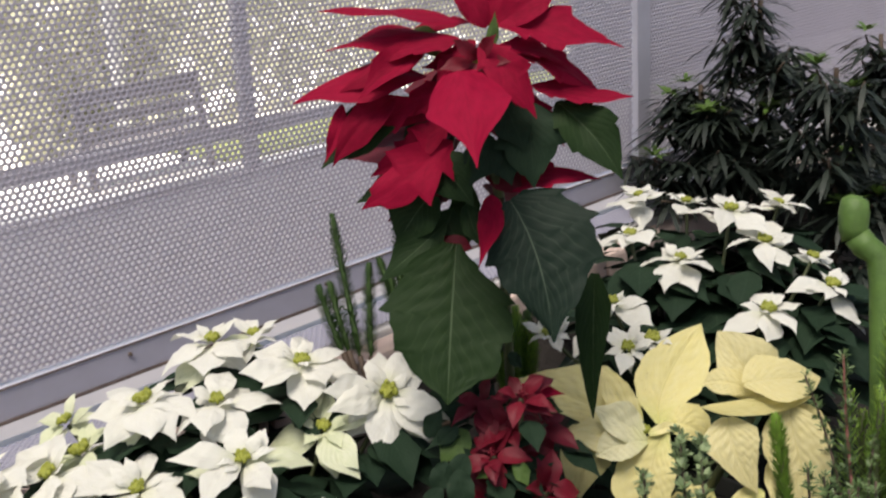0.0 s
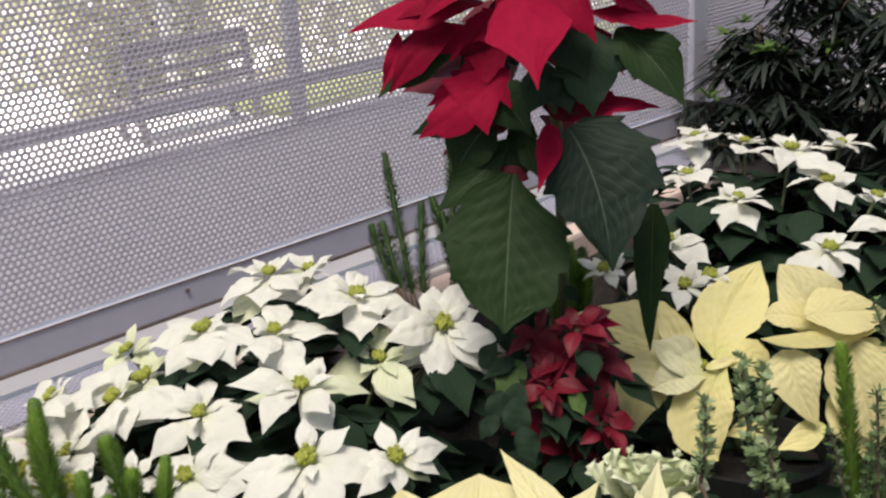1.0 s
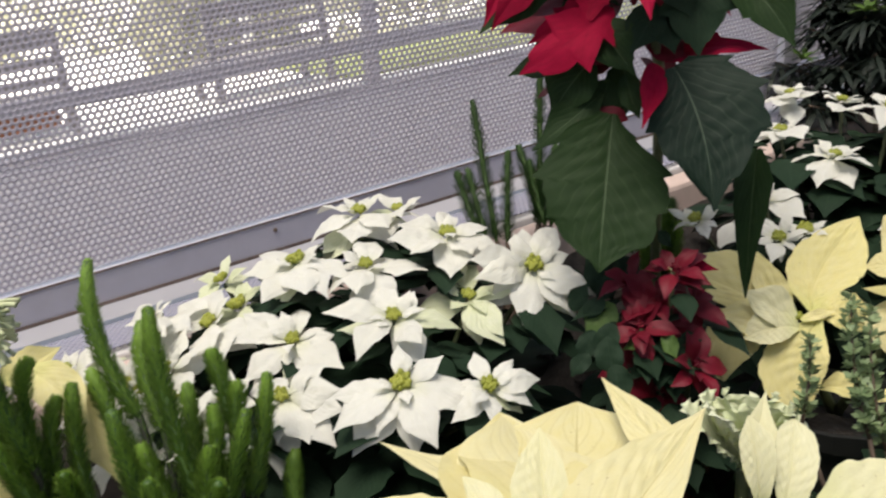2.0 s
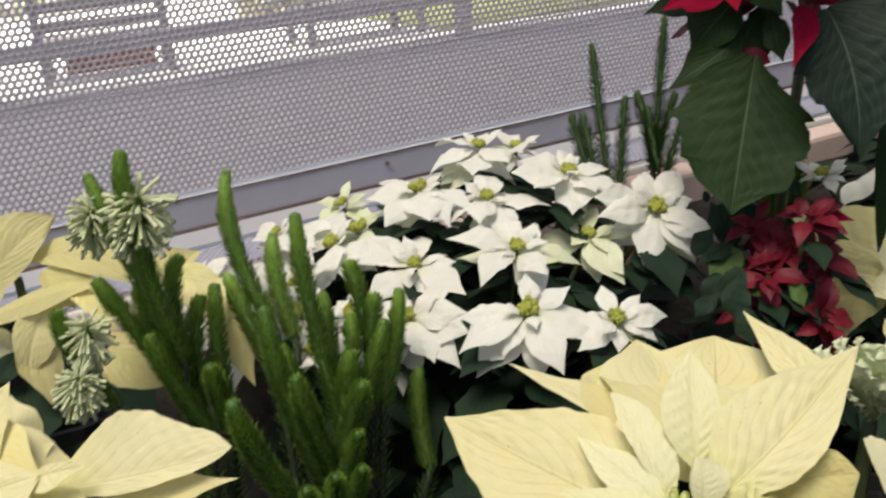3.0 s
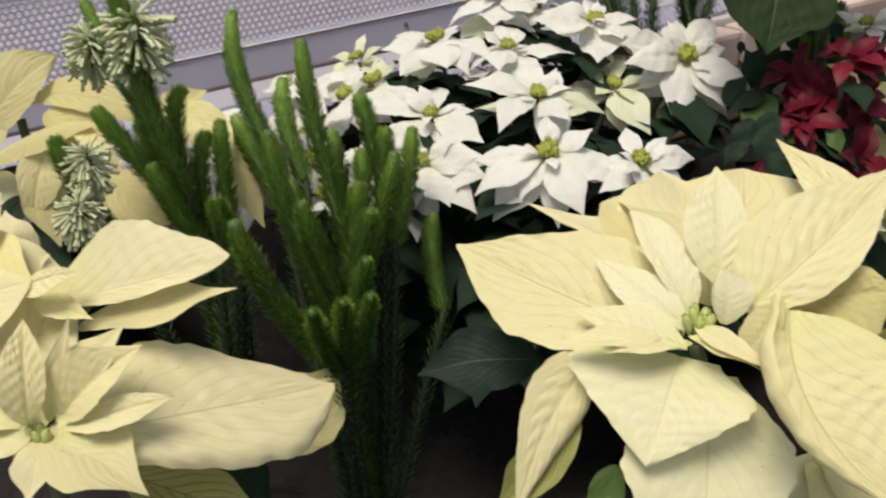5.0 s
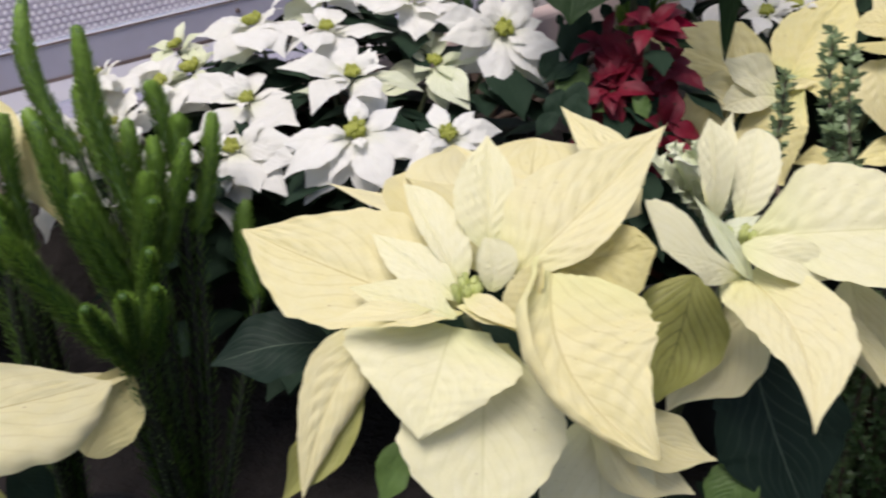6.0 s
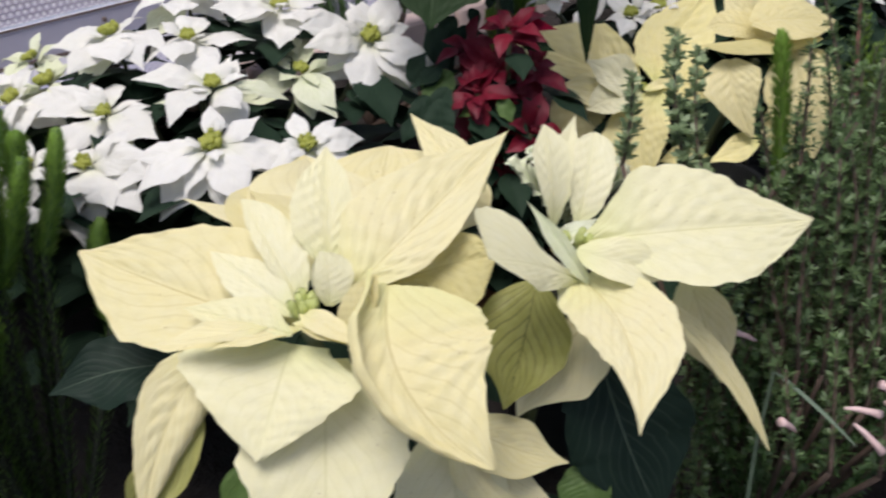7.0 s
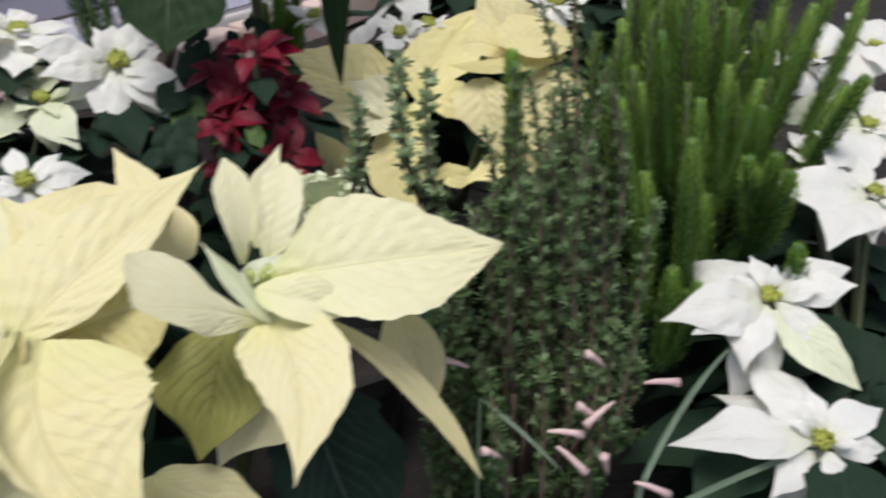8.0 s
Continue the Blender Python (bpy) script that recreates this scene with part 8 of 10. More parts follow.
big_leaf(red_b, "leaf", DARK_LEAF, (-0.011, 0.913, 1.162), (-0.024, 0.909, 1.143), (0.04, -0.79, 0.62), width=0.645, bend=25, full=0.65, wave=0.09, seed=250, relief=0.007)
big_leaf(red_b, "leaf", DARK_LEAF, (0.003, 0.854, 1.164), (-0.010, 0.849, 1.133), (0.03, -0.78, 0.63), width=0.645, bend=25, full=0.65, wave=0.09, seed=251, relief=0.007)
big_leaf(red_b, "leaf", DARK_LEAF, (0.023, 0.895, 1.141), (0.031, 0.892, 1.122), (-0.01, -0.78, 0.63), width=0.645, bend=25, full=0.65, wave=0.09, seed=252, relief=0.007)
big_leaf(red_b, "leaf", DARK_LEAF, (0.012, 0.854, 1.130), (0.031, 0.850, 1.107), (-0.01, -0.77, 0.64), width=0.645, bend=25, full=0.65, wave=0.09, seed=253, relief=0.007)
big_leaf(red_b, "leaf", DARK_LEAF, (-0.028, 0.905, 1.101), (-0.029, 0.902, 1.085), (0.04, -0.76, 0.65), width=0.645, bend=25, full=0.65, wave=0.09, seed=254, relief=0.007)
big_leaf(red_b, "leaf", DARK_LEAF, (0.019, 0.868, 1.122), (0.038, 0.865, 1.105), (-0.02, -0.77, 0.64), width=0.645, bend=25, full=0.65, wave=0.09, seed=255, relief=0.007)
big_leaf(red_b, "leaf", DARK_LEAF, (0.045, 0.897, 1.156), (0.059, 0.895, 1.143), (-0.03, -0.79, 0.62), width=0.645, bend=25, full=0.65, wave=0.09, seed=256, relief=0.007)
big_leaf(red_b, "leaf", DARK_LEAF, (0.029, 0.855, 1.110), (0.046, 0.850, 1.088), (-0.02, -0.76, 0.65), width=0.645, bend=25, full=0.65, wave=0.09, seed=257, relief=0.007)
big_leaf(red_b, "leaf", DARK_LEAF, (-0.020, 0.908, 1.129), (-0.019, 0.905, 1.116), (0.03, -0.77, 0.63), width=0.645, bend=25, full=0.65, wave=0.09, seed=258, relief=0.007)
big_leaf(red_b, "leaf", DARK_LEAF, (0.013, 0.845, 1.128), (-0.001, 0.842, 1.113), (0.02, -0.77, 0.64), width=0.645, bend=25, full=0.65, wave=0.09, seed=259, relief=0.007)
big_leaf(red_b, "leaf", DARK_LEAF, (-0.002, 0.906, 1.147), (-0.006, 0.903, 1.128), (0.02, -0.78, 0.63), width=0.645, bend=25, full=0.65, wave=0.09, seed=260, relief=0.007)
big_leaf(red_b, "leaf", DARK_LEAF, (0.046, 0.895, 1.153), (0.041, 0.893, 1.139), (-0.02, -0.78, 0.62), width=0.645, bend=25, full=0.65, wave=0.09, seed=261, relief=0.007)
big_leaf(red_b, "leaf", DARK_LEAF, (0.052, 0.849, 1.158), (0.065, 0.846, 1.142), (-0.04, -0.78, 0.62), width=0.645, bend=25, full=0.65, wave=0.09, seed=262, relief=0.007)
# ---- needle plant among the poinsettias ----
needle_a, top = pot_thing("needle_plant", -0.285, 0.479, 0.12, "upright evergreen plant with soft dense needles on many stems", "evergreen plant", sunk=0.8)
FOOT = Vector((-0.285, 0.479, top))
# Each stem's foot is coloured darker to stand for shade inside the plant.
needle_stem(needle_a, (-0.301, 0.512, 1.024), (-0.353, 0.564, 1.174), (-0.008, -0.001, 0.012), 0.0052, 0.0082, 1695, NEEDLE, 44, 0.35, NEEDLE_CORE, 0.10)
needle_stem(needle_a, FOOT, (-0.301, 0.512, 1.024), (0, 0, -0.012), 0.0036, 0.009, 420, NEEDLE_SHADED, 45, 0.05, SHADED_STEM)
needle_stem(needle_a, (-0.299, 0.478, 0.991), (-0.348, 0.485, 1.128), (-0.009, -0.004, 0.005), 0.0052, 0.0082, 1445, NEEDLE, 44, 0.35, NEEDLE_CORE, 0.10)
needle_stem(needle_a, FOOT, (-0.299, 0.478, 0.991), (0, 0, -0.012), 0.0036, 0.009, 420, NEEDLE_SHADED, 45, 0.05, SHADED_STEM)
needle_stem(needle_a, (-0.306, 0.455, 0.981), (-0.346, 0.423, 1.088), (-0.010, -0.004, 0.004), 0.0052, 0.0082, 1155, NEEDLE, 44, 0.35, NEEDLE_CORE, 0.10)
needle_stem(needle_a, FOOT, (-0.306, 0.455, 0.981), (0, 0, -0.012), 0.0036, 0.009, 420, NEEDLE_SHADED, 45, 0.05, SHADED_STEM)
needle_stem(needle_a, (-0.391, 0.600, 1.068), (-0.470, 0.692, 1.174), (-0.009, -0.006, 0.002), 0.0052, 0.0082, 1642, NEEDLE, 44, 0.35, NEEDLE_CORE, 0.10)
needle_stem(needle_a, FOOT, (-0.391, 0.600, 1.068), (0, 0, -0.012), 0.0036, 0.009, 420, NEEDLE_SHADED, 45, 0.05, SHADED_STEM)
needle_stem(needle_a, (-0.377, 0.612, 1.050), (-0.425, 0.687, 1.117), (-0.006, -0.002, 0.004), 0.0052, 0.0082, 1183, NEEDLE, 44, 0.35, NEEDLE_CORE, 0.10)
needle_stem(needle_a, FOOT, (-0.377, 0.612, 1.050), (0, 0, -0.012), 0.0036, 0.009, 420, NEEDLE_SHADED, 45, 0.05, SHADED_STEM)
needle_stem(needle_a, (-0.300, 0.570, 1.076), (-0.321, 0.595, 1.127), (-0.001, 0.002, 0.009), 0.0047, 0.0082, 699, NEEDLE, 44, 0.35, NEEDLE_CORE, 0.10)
needle_stem(needle_a, FOOT, (-0.300, 0.570, 1.076), (0, 0, -0.012), 0.0036, 0.009, 420, NEEDLE_SHADED, 45, 0.05, SHADED_STEM)
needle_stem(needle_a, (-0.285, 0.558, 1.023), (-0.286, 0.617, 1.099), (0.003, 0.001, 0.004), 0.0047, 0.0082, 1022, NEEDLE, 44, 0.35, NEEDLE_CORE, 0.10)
needle_stem(needle_a, FOOT, (-0.285, 0.558, 1.023), (0, 0, -0.012), 0.0036, 0.009, 420, NEEDLE_SHADED, 45, 0.05, SHADED_STEM)
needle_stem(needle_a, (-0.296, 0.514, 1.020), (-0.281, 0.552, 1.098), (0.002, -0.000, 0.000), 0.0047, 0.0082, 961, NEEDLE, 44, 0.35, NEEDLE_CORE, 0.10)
needle_stem(needle_a, FOOT, (-0.296, 0.514, 1.020), (0, 0, -0.012), 0.0036, 0.009, 420, NEEDLE_SHADED, 45, 0.05, SHADED_STEM)
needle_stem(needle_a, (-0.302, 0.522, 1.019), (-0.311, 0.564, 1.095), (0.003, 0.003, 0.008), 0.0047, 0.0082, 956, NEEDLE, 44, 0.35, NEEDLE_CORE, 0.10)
needle_stem(needle_a, FOOT, (-0.302, 0.522, 1.019), (0, 0, -0.012), 0.0036, 0.009, 420, NEEDLE_SHADED, 45, 0.05, SHADED_STEM)
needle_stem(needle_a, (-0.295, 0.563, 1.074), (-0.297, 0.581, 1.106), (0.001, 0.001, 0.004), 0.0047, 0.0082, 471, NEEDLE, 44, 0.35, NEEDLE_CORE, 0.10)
needle_stem(needle_a, FOOT, (-0.295, 0.563, 1.074), (0, 0, -0.012), 0.0036, 0.009, 420, NEEDLE_SHADED, 45, 0.05, SHADED_STEM)
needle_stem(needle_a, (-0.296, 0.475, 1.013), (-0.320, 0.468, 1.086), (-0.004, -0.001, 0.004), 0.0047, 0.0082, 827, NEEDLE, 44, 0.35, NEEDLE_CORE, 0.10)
needle_stem(needle_a, FOOT, (-0.296, 0.475, 1.013), (0, 0, -0.012), 0.0036, 0.009, 420, NEEDLE_SHADED, 45, 0.05, SHADED_STEM)
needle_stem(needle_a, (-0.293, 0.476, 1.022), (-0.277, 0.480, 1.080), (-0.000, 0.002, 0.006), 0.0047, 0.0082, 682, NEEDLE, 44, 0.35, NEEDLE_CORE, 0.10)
needle_stem(needle_a, FOOT, (-0.293, 0.476, 1.022), (0, 0, -0.012), 0.0036, 0.009, 420, NEEDLE_SHADED, 45, 0.05, SHADED_STEM)
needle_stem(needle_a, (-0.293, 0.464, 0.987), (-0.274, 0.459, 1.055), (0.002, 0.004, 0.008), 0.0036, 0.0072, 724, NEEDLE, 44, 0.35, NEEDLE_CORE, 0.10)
needle_stem(needle_a, FOOT, (-0.293, 0.464, 0.987), (0, 0, -0.012), 0.0036, 0.009, 420, NEEDLE_SHADED, 45, 0.05, SHADED_STEM)
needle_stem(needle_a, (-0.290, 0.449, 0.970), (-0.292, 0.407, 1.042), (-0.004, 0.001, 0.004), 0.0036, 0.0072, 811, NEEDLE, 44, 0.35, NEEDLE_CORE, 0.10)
needle_stem(needle_a, FOOT, (-0.290, 0.449, 0.970), (0, 0, -0.012), 0.0036, 0.009, 420, NEEDLE_SHADED, 45, 0.05, SHADED_STEM)
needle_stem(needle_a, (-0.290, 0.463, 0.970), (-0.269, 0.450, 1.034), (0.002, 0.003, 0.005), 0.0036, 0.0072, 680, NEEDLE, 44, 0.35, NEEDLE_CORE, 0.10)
needle_stem(needle_a, FOOT, (-0.290, 0.463, 0.970), (0, 0, -0.012), 0.0036, 0.009, 420, NEEDLE_SHADED, 45, 0.05, SHADED_STEM)
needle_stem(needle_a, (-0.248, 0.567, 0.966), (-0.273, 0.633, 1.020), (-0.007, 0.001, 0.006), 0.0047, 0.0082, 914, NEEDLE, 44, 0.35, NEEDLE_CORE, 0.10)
needle_stem(needle_a, FOOT, (-0.248, 0.567, 0.966), (0, 0, -0.012), 0.0036, 0.009, 420, NEEDLE_SHADED, 45, 0.05, SHADED_STEM)
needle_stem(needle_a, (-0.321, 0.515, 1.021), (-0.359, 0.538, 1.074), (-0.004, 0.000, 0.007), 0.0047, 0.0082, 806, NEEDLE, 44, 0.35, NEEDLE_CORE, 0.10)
needle_stem(needle_a, FOOT, (-0.321, 0.515, 1.021), (0, 0, -0.012), 0.0036, 0.009, 420, NEEDLE_SHADED, 45, 0.05, SHADED_STEM)
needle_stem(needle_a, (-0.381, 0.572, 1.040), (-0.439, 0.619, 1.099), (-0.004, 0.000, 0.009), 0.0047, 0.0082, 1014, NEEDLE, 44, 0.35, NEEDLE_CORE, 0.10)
needle_stem(needle_a, FOOT, (-0.381, 0.572, 1.040), (0, 0, -0.012), 0.0036, 0.009, 420, NEEDLE_SHADED, 45, 0.05, SHADED_STEM)
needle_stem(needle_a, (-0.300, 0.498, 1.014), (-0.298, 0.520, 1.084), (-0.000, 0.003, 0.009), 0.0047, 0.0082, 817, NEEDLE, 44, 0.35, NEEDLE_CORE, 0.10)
needle_stem(needle_a, FOOT, (-0.300, 0.498, 1.014), (0, 0, -0.012), 0.0036, 0.009, 420, NEEDLE_SHADED, 45, 0.05, SHADED_STEM)
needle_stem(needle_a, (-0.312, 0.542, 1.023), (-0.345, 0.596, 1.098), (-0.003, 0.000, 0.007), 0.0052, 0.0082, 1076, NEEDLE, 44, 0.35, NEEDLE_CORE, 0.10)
needle_stem(needle_a, FOOT, (-0.312, 0.542, 1.023), (0, 0, -0.012), 0.0036, 0.009, 420, NEEDLE_SHADED, 45, 0.05, SHADED_STEM)
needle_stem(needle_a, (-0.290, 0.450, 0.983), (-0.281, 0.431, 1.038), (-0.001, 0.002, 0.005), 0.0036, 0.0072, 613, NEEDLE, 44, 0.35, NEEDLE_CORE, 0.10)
needle_stem(needle_a, FOOT, (-0.290, 0.450, 0.983), (0, 0, -0.012), 0.0036, 0.009, 420, NEEDLE_SHADED, 45, 0.05, SHADED_STEM)
# ---- evergreen with whorls of tube flowers ----
flower_heath, top = pot_thing("flowering_heath", -0.409, 0.521, 0.12, "needle-leaved plant with whorls of greenish-white tube flowers", "flowering plant", sunk=0.8)
FOOT = Vector((-0.409, 0.521, top))
# Lower stems get darker colours in place of the shade down there.
needle_stem(flower_heath, (-0.424, 0.503, 1.075), (-0.462, 0.511, 1.228), (-0.009, -0.002, 0.023), 0.0050, 0.0082, 1613, NEEDLE, 44, 0.35, NEEDLE_CORE, 0.10)
needle_stem(flower_heath, FOOT, (-0.424, 0.503, 1.075), (0, 0, -0.012), 0.0036, 0.009, 420, NEEDLE_SHADED, 45, 0.05, SHADED_STEM)
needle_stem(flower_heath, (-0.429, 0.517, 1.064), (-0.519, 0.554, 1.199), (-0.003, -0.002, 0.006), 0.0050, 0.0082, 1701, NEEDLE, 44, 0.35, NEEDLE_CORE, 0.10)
needle_stem(flower_heath, FOOT, (-0.429, 0.517, 1.064), (0, 0, -0.012), 0.0036, 0.009, 420, NEEDLE_SHADED, 45, 0.05, SHADED_STEM)
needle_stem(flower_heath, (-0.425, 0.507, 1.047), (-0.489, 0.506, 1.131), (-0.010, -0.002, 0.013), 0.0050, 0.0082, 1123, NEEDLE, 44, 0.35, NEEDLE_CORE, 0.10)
needle_stem(flower_heath, FOOT, (-0.425, 0.507, 1.047), (0, 0, -0.012), 0.0036, 0.009, 420, NEEDLE_SHADED, 45, 0.05, SHADED_STEM)
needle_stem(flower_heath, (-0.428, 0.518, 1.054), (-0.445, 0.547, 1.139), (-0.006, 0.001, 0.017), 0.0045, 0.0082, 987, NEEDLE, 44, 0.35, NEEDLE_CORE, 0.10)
needle_stem(flower_heath, FOOT, (-0.428, 0.518, 1.054), (0, 0, -0.012), 0.0036, 0.009, 420, NEEDLE_SHADED, 45, 0.05, SHADED_STEM)
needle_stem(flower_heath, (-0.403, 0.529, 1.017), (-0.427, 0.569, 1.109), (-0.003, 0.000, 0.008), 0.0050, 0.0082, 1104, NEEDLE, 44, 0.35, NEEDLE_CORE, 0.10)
needle_stem(flower_heath, FOOT, (-0.403, 0.529, 1.017), (0, 0, -0.012), 0.0036, 0.009, 420, NEEDLE_SHADED, 45, 0.05, SHADED_STEM)
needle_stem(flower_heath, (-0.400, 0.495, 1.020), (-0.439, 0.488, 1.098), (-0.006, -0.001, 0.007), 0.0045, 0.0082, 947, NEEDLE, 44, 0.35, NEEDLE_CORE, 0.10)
needle_stem(flower_heath, FOOT, (-0.400, 0.495, 1.020), (0, 0, -0.012), 0.0036, 0.009, 420, NEEDLE_SHADED, 45, 0.05, SHADED_STEM)
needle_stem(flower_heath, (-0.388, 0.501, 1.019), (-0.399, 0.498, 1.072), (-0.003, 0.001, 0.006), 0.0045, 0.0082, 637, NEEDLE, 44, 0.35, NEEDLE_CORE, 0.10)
needle_stem(flower_heath, FOOT, (-0.388, 0.501, 1.019), (0, 0, -0.012), 0.0036, 0.009, 420, NEEDLE_SHADED, 45, 0.05, SHADED_STEM)
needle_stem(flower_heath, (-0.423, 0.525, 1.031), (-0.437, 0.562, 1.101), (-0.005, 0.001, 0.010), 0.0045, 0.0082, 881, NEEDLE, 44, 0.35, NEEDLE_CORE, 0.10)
needle_stem(flower_heath, FOOT, (-0.423, 0.525, 1.031), (0, 0, -0.012), 0.0036, 0.009, 420, NEEDLE_SHADED, 45, 0.05, SHADED_STEM)
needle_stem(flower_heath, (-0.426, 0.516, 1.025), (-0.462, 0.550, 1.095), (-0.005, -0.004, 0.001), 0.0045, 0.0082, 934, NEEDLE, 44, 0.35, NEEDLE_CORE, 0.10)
needle_stem(flower_heath, FOOT, (-0.426, 0.516, 1.025), (0, 0, -0.012), 0.0036, 0.009, 420, NEEDLE_SHADED, 45, 0.05, SHADED_STEM)
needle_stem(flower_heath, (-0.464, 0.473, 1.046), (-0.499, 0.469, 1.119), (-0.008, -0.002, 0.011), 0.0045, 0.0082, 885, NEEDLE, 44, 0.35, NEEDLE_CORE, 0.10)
needle_stem(flower_heath, FOOT, (-0.464, 0.473, 1.046), (0, 0, -0.012), 0.0036, 0.009, 420, NEEDLE_SHADED, 45, 0.05, SHADED_STEM)
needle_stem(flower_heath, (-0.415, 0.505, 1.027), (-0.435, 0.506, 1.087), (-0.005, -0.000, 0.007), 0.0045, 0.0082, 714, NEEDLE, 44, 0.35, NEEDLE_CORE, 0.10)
needle_stem(flower_heath, FOOT, (-0.415, 0.505, 1.027), (0, 0, -0.012), 0.0036, 0.009, 420, NEEDLE_SHADED, 45, 0.05, SHADED_STEM)
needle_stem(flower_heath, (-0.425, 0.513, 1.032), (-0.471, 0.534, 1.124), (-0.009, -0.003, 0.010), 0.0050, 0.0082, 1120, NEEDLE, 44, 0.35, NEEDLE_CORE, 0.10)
needle_stem(flower_heath, FOOT, (-0.425, 0.513, 1.032), (0, 0, -0.012), 0.0036, 0.009, 420, NEEDLE_SHADED, 45, 0.05, SHADED_STEM)
flower_whorl(flower_heath, (-0.451, 0.509, 1.183), 0.028)
flower_whorl(flower_heath, (-0.514, 0.544, 1.165), 0.022)
flower_whorl(flower_heath, (-0.479, 0.471, 1.101), 0.020)
flower_whorl(flower_heath, (-0.474, 0.448, 1.073), 0.020)
# ---- needle plant by the kerb ----
needle_b, top = pot_thing("needle_plant", -0.10, 1.03, 0.10, "slim evergreen with dark needled stems beside the kerb", "evergreen plant", z=soil_z(-0.10, 1.03) - 0.085)
FOOT = Vector((-0.10, 1.03, top))
needle_stem(needle_b, (-0.125, 1.061, 1.091), (-0.159, 1.154, 1.258), r=0.0038, needle=0.0105, thin=0.06, count=1114, mat=NEEDLE_DARK, stem_mat=NEEDLE_CORE, spread=58, top=0.3)
stem_to(needle_b, FOOT, (-0.125, 1.061, 1.091), 0.004, 0.0035, (0, 0, 0), WOOD_STEM)
needle_stem(needle_b, (-0.147, 1.062, 1.099), (-0.179, 1.117, 1.170), r=0.0038, needle=0.0105, thin=0.06, count=590, mat=NEEDLE_DARK, stem_mat=NEEDLE_CORE, spread=58, top=0.3)
stem_to(needle_b, FOOT, (-0.147, 1.062, 1.099), 0.004, 0.0035, (0, 0, 0), WOOD_STEM)
needle_stem(needle_b, (-0.139, 1.062, 1.099), (-0.166, 1.129, 1.171), r=0.0038, needle=0.0105, thin=0.06, count=598, mat=NEEDLE_DARK, stem_mat=NEEDLE_CORE, spread=58, top=0.3)
stem_to(needle_b, FOOT, (-0.139, 1.062, 1.099), 0.004, 0.0035, (0, 0, 0), WOOD_STEM)
needle_stem(needle_b, (-0.111, 1.062, 1.090), (-0.112, 1.128, 1.194), r=0.0038, needle=0.0105, thin=0.06, count=748, mat=NEEDLE_DARK, stem_mat=NEEDLE_CORE, spread=58, top=0.3)
stem_to(needle_b, FOOT, (-0.111, 1.062, 1.090), 0.004, 0.0035, (0, 0, 0), WOOD_STEM)
needle_stem(needle_b, (-0.070, 1.070, 1.110), (-0.069, 1.143, 1.295), r=0.0038, needle=0.0105, thin=0.06, count=1192, mat=NEEDLE_DARK, stem_mat=NEEDLE_CORE, spread=58, top=0.3)
stem_to(needle_b, FOOT, (-0.070, 1.070, 1.110), 0.004, 0.0035, (0, 0, 0), WOOD_STEM)
needle_stem(needle_b, (-0.070, 1.071, 1.117), (-0.097, 1.120, 1.202), r=0.0038, needle=0.0105, thin=0.06, count=652, mat=NEEDLE_DARK, stem_mat=NEEDLE_CORE, spread=58, top=0.3)
stem_to(needle_b, FOOT, (-0.070, 1.071, 1.117), 0.004, 0.0035, (0, 0, 0), WOOD_STEM)
needle_stem(needle_b, (-0.070, 1.070, 1.110), (-0.049, 1.131, 1.201), r=0.0038, needle=0.0105, thin=0.06, count=688, mat=NEEDLE_DARK, stem_mat=NEEDLE_CORE, spread=58, top=0.3)
stem_to(needle_b, FOOT, (-0.070, 1.070, 1.110), 0.004, 0.0035, (0, 0, 0), WOOD_STEM)
needle_stem(needle_b, (-0.063, 1.060, 1.112), (-0.083, 1.097, 1.186), r=0.0038, needle=0.0105, thin=0.06, count=576, mat=NEEDLE_DARK, stem_mat=NEEDLE_CORE, spread=58, top=0.3)
stem_to(needle_b, FOOT, (-0.063, 1.060, 1.112), 0.004, 0.0035, (0, 0, 0), WOOD_STEM)
needle_stem(needle_b, (-0.056, 1.070, 1.109), (-0.023, 1.134, 1.222), r=0.0038, needle=0.0105, thin=0.06, count=818, mat=NEEDLE_DARK, stem_mat=NEEDLE_CORE, spread=58, top=0.3)
stem_to(needle_b, FOOT, (-0.056, 1.070, 1.109), 0.004, 0.0035, (0, 0, 0), WOOD_STEM)
needle_stem(needle_b, (0.075, 0.969, 1.105), (0.085, 1.002, 1.154), r=0.0038, needle=0.0105, thin=0.06, count=462, mat=NEEDLE_DARK, stem_mat=NEEDLE_CORE, spread=58, top=0.3)
stem_to(needle_b, FOOT, (0.075, 0.969, 1.105), 0.004, 0.0035, (0, 0, 0), WOOD_STEM)
needle_stem(needle_b, (0.069, 0.969, 1.105), (0.074, 0.992, 1.153), r=0.0038, needle=0.0105, thin=0.06, count=440, mat=NEEDLE_DARK, stem_mat=NEEDLE_CORE, spread=58, top=0.3)
stem_to(needle_b, FOOT, (0.069, 0.969, 1.105), 0.004, 0.0035, (0, 0, 0), WOOD_STEM)
needle_stem(needle_b, (0.055, 0.945, 1.076), (0.054, 0.970, 1.153), r=0.0042, needle=0.0095, thin=0.08, count=753, mat=NEEDLE, stem_mat=NEEDLE_CORE, spread=50, top=0.3)
stem_to(needle_b, FOOT, (0.055, 0.945, 1.076), 0.004, 0.0035, (0, 0, 0), WOOD_STEM)
needle_stem(needle_b, (0.064, 0.942, 1.076), (0.069, 0.971, 1.170), r=0.0042, needle=0.0095, thin=0.08, count=887, mat=NEEDLE, stem_mat=NEEDLE_CORE, spread=50, top=0.3)
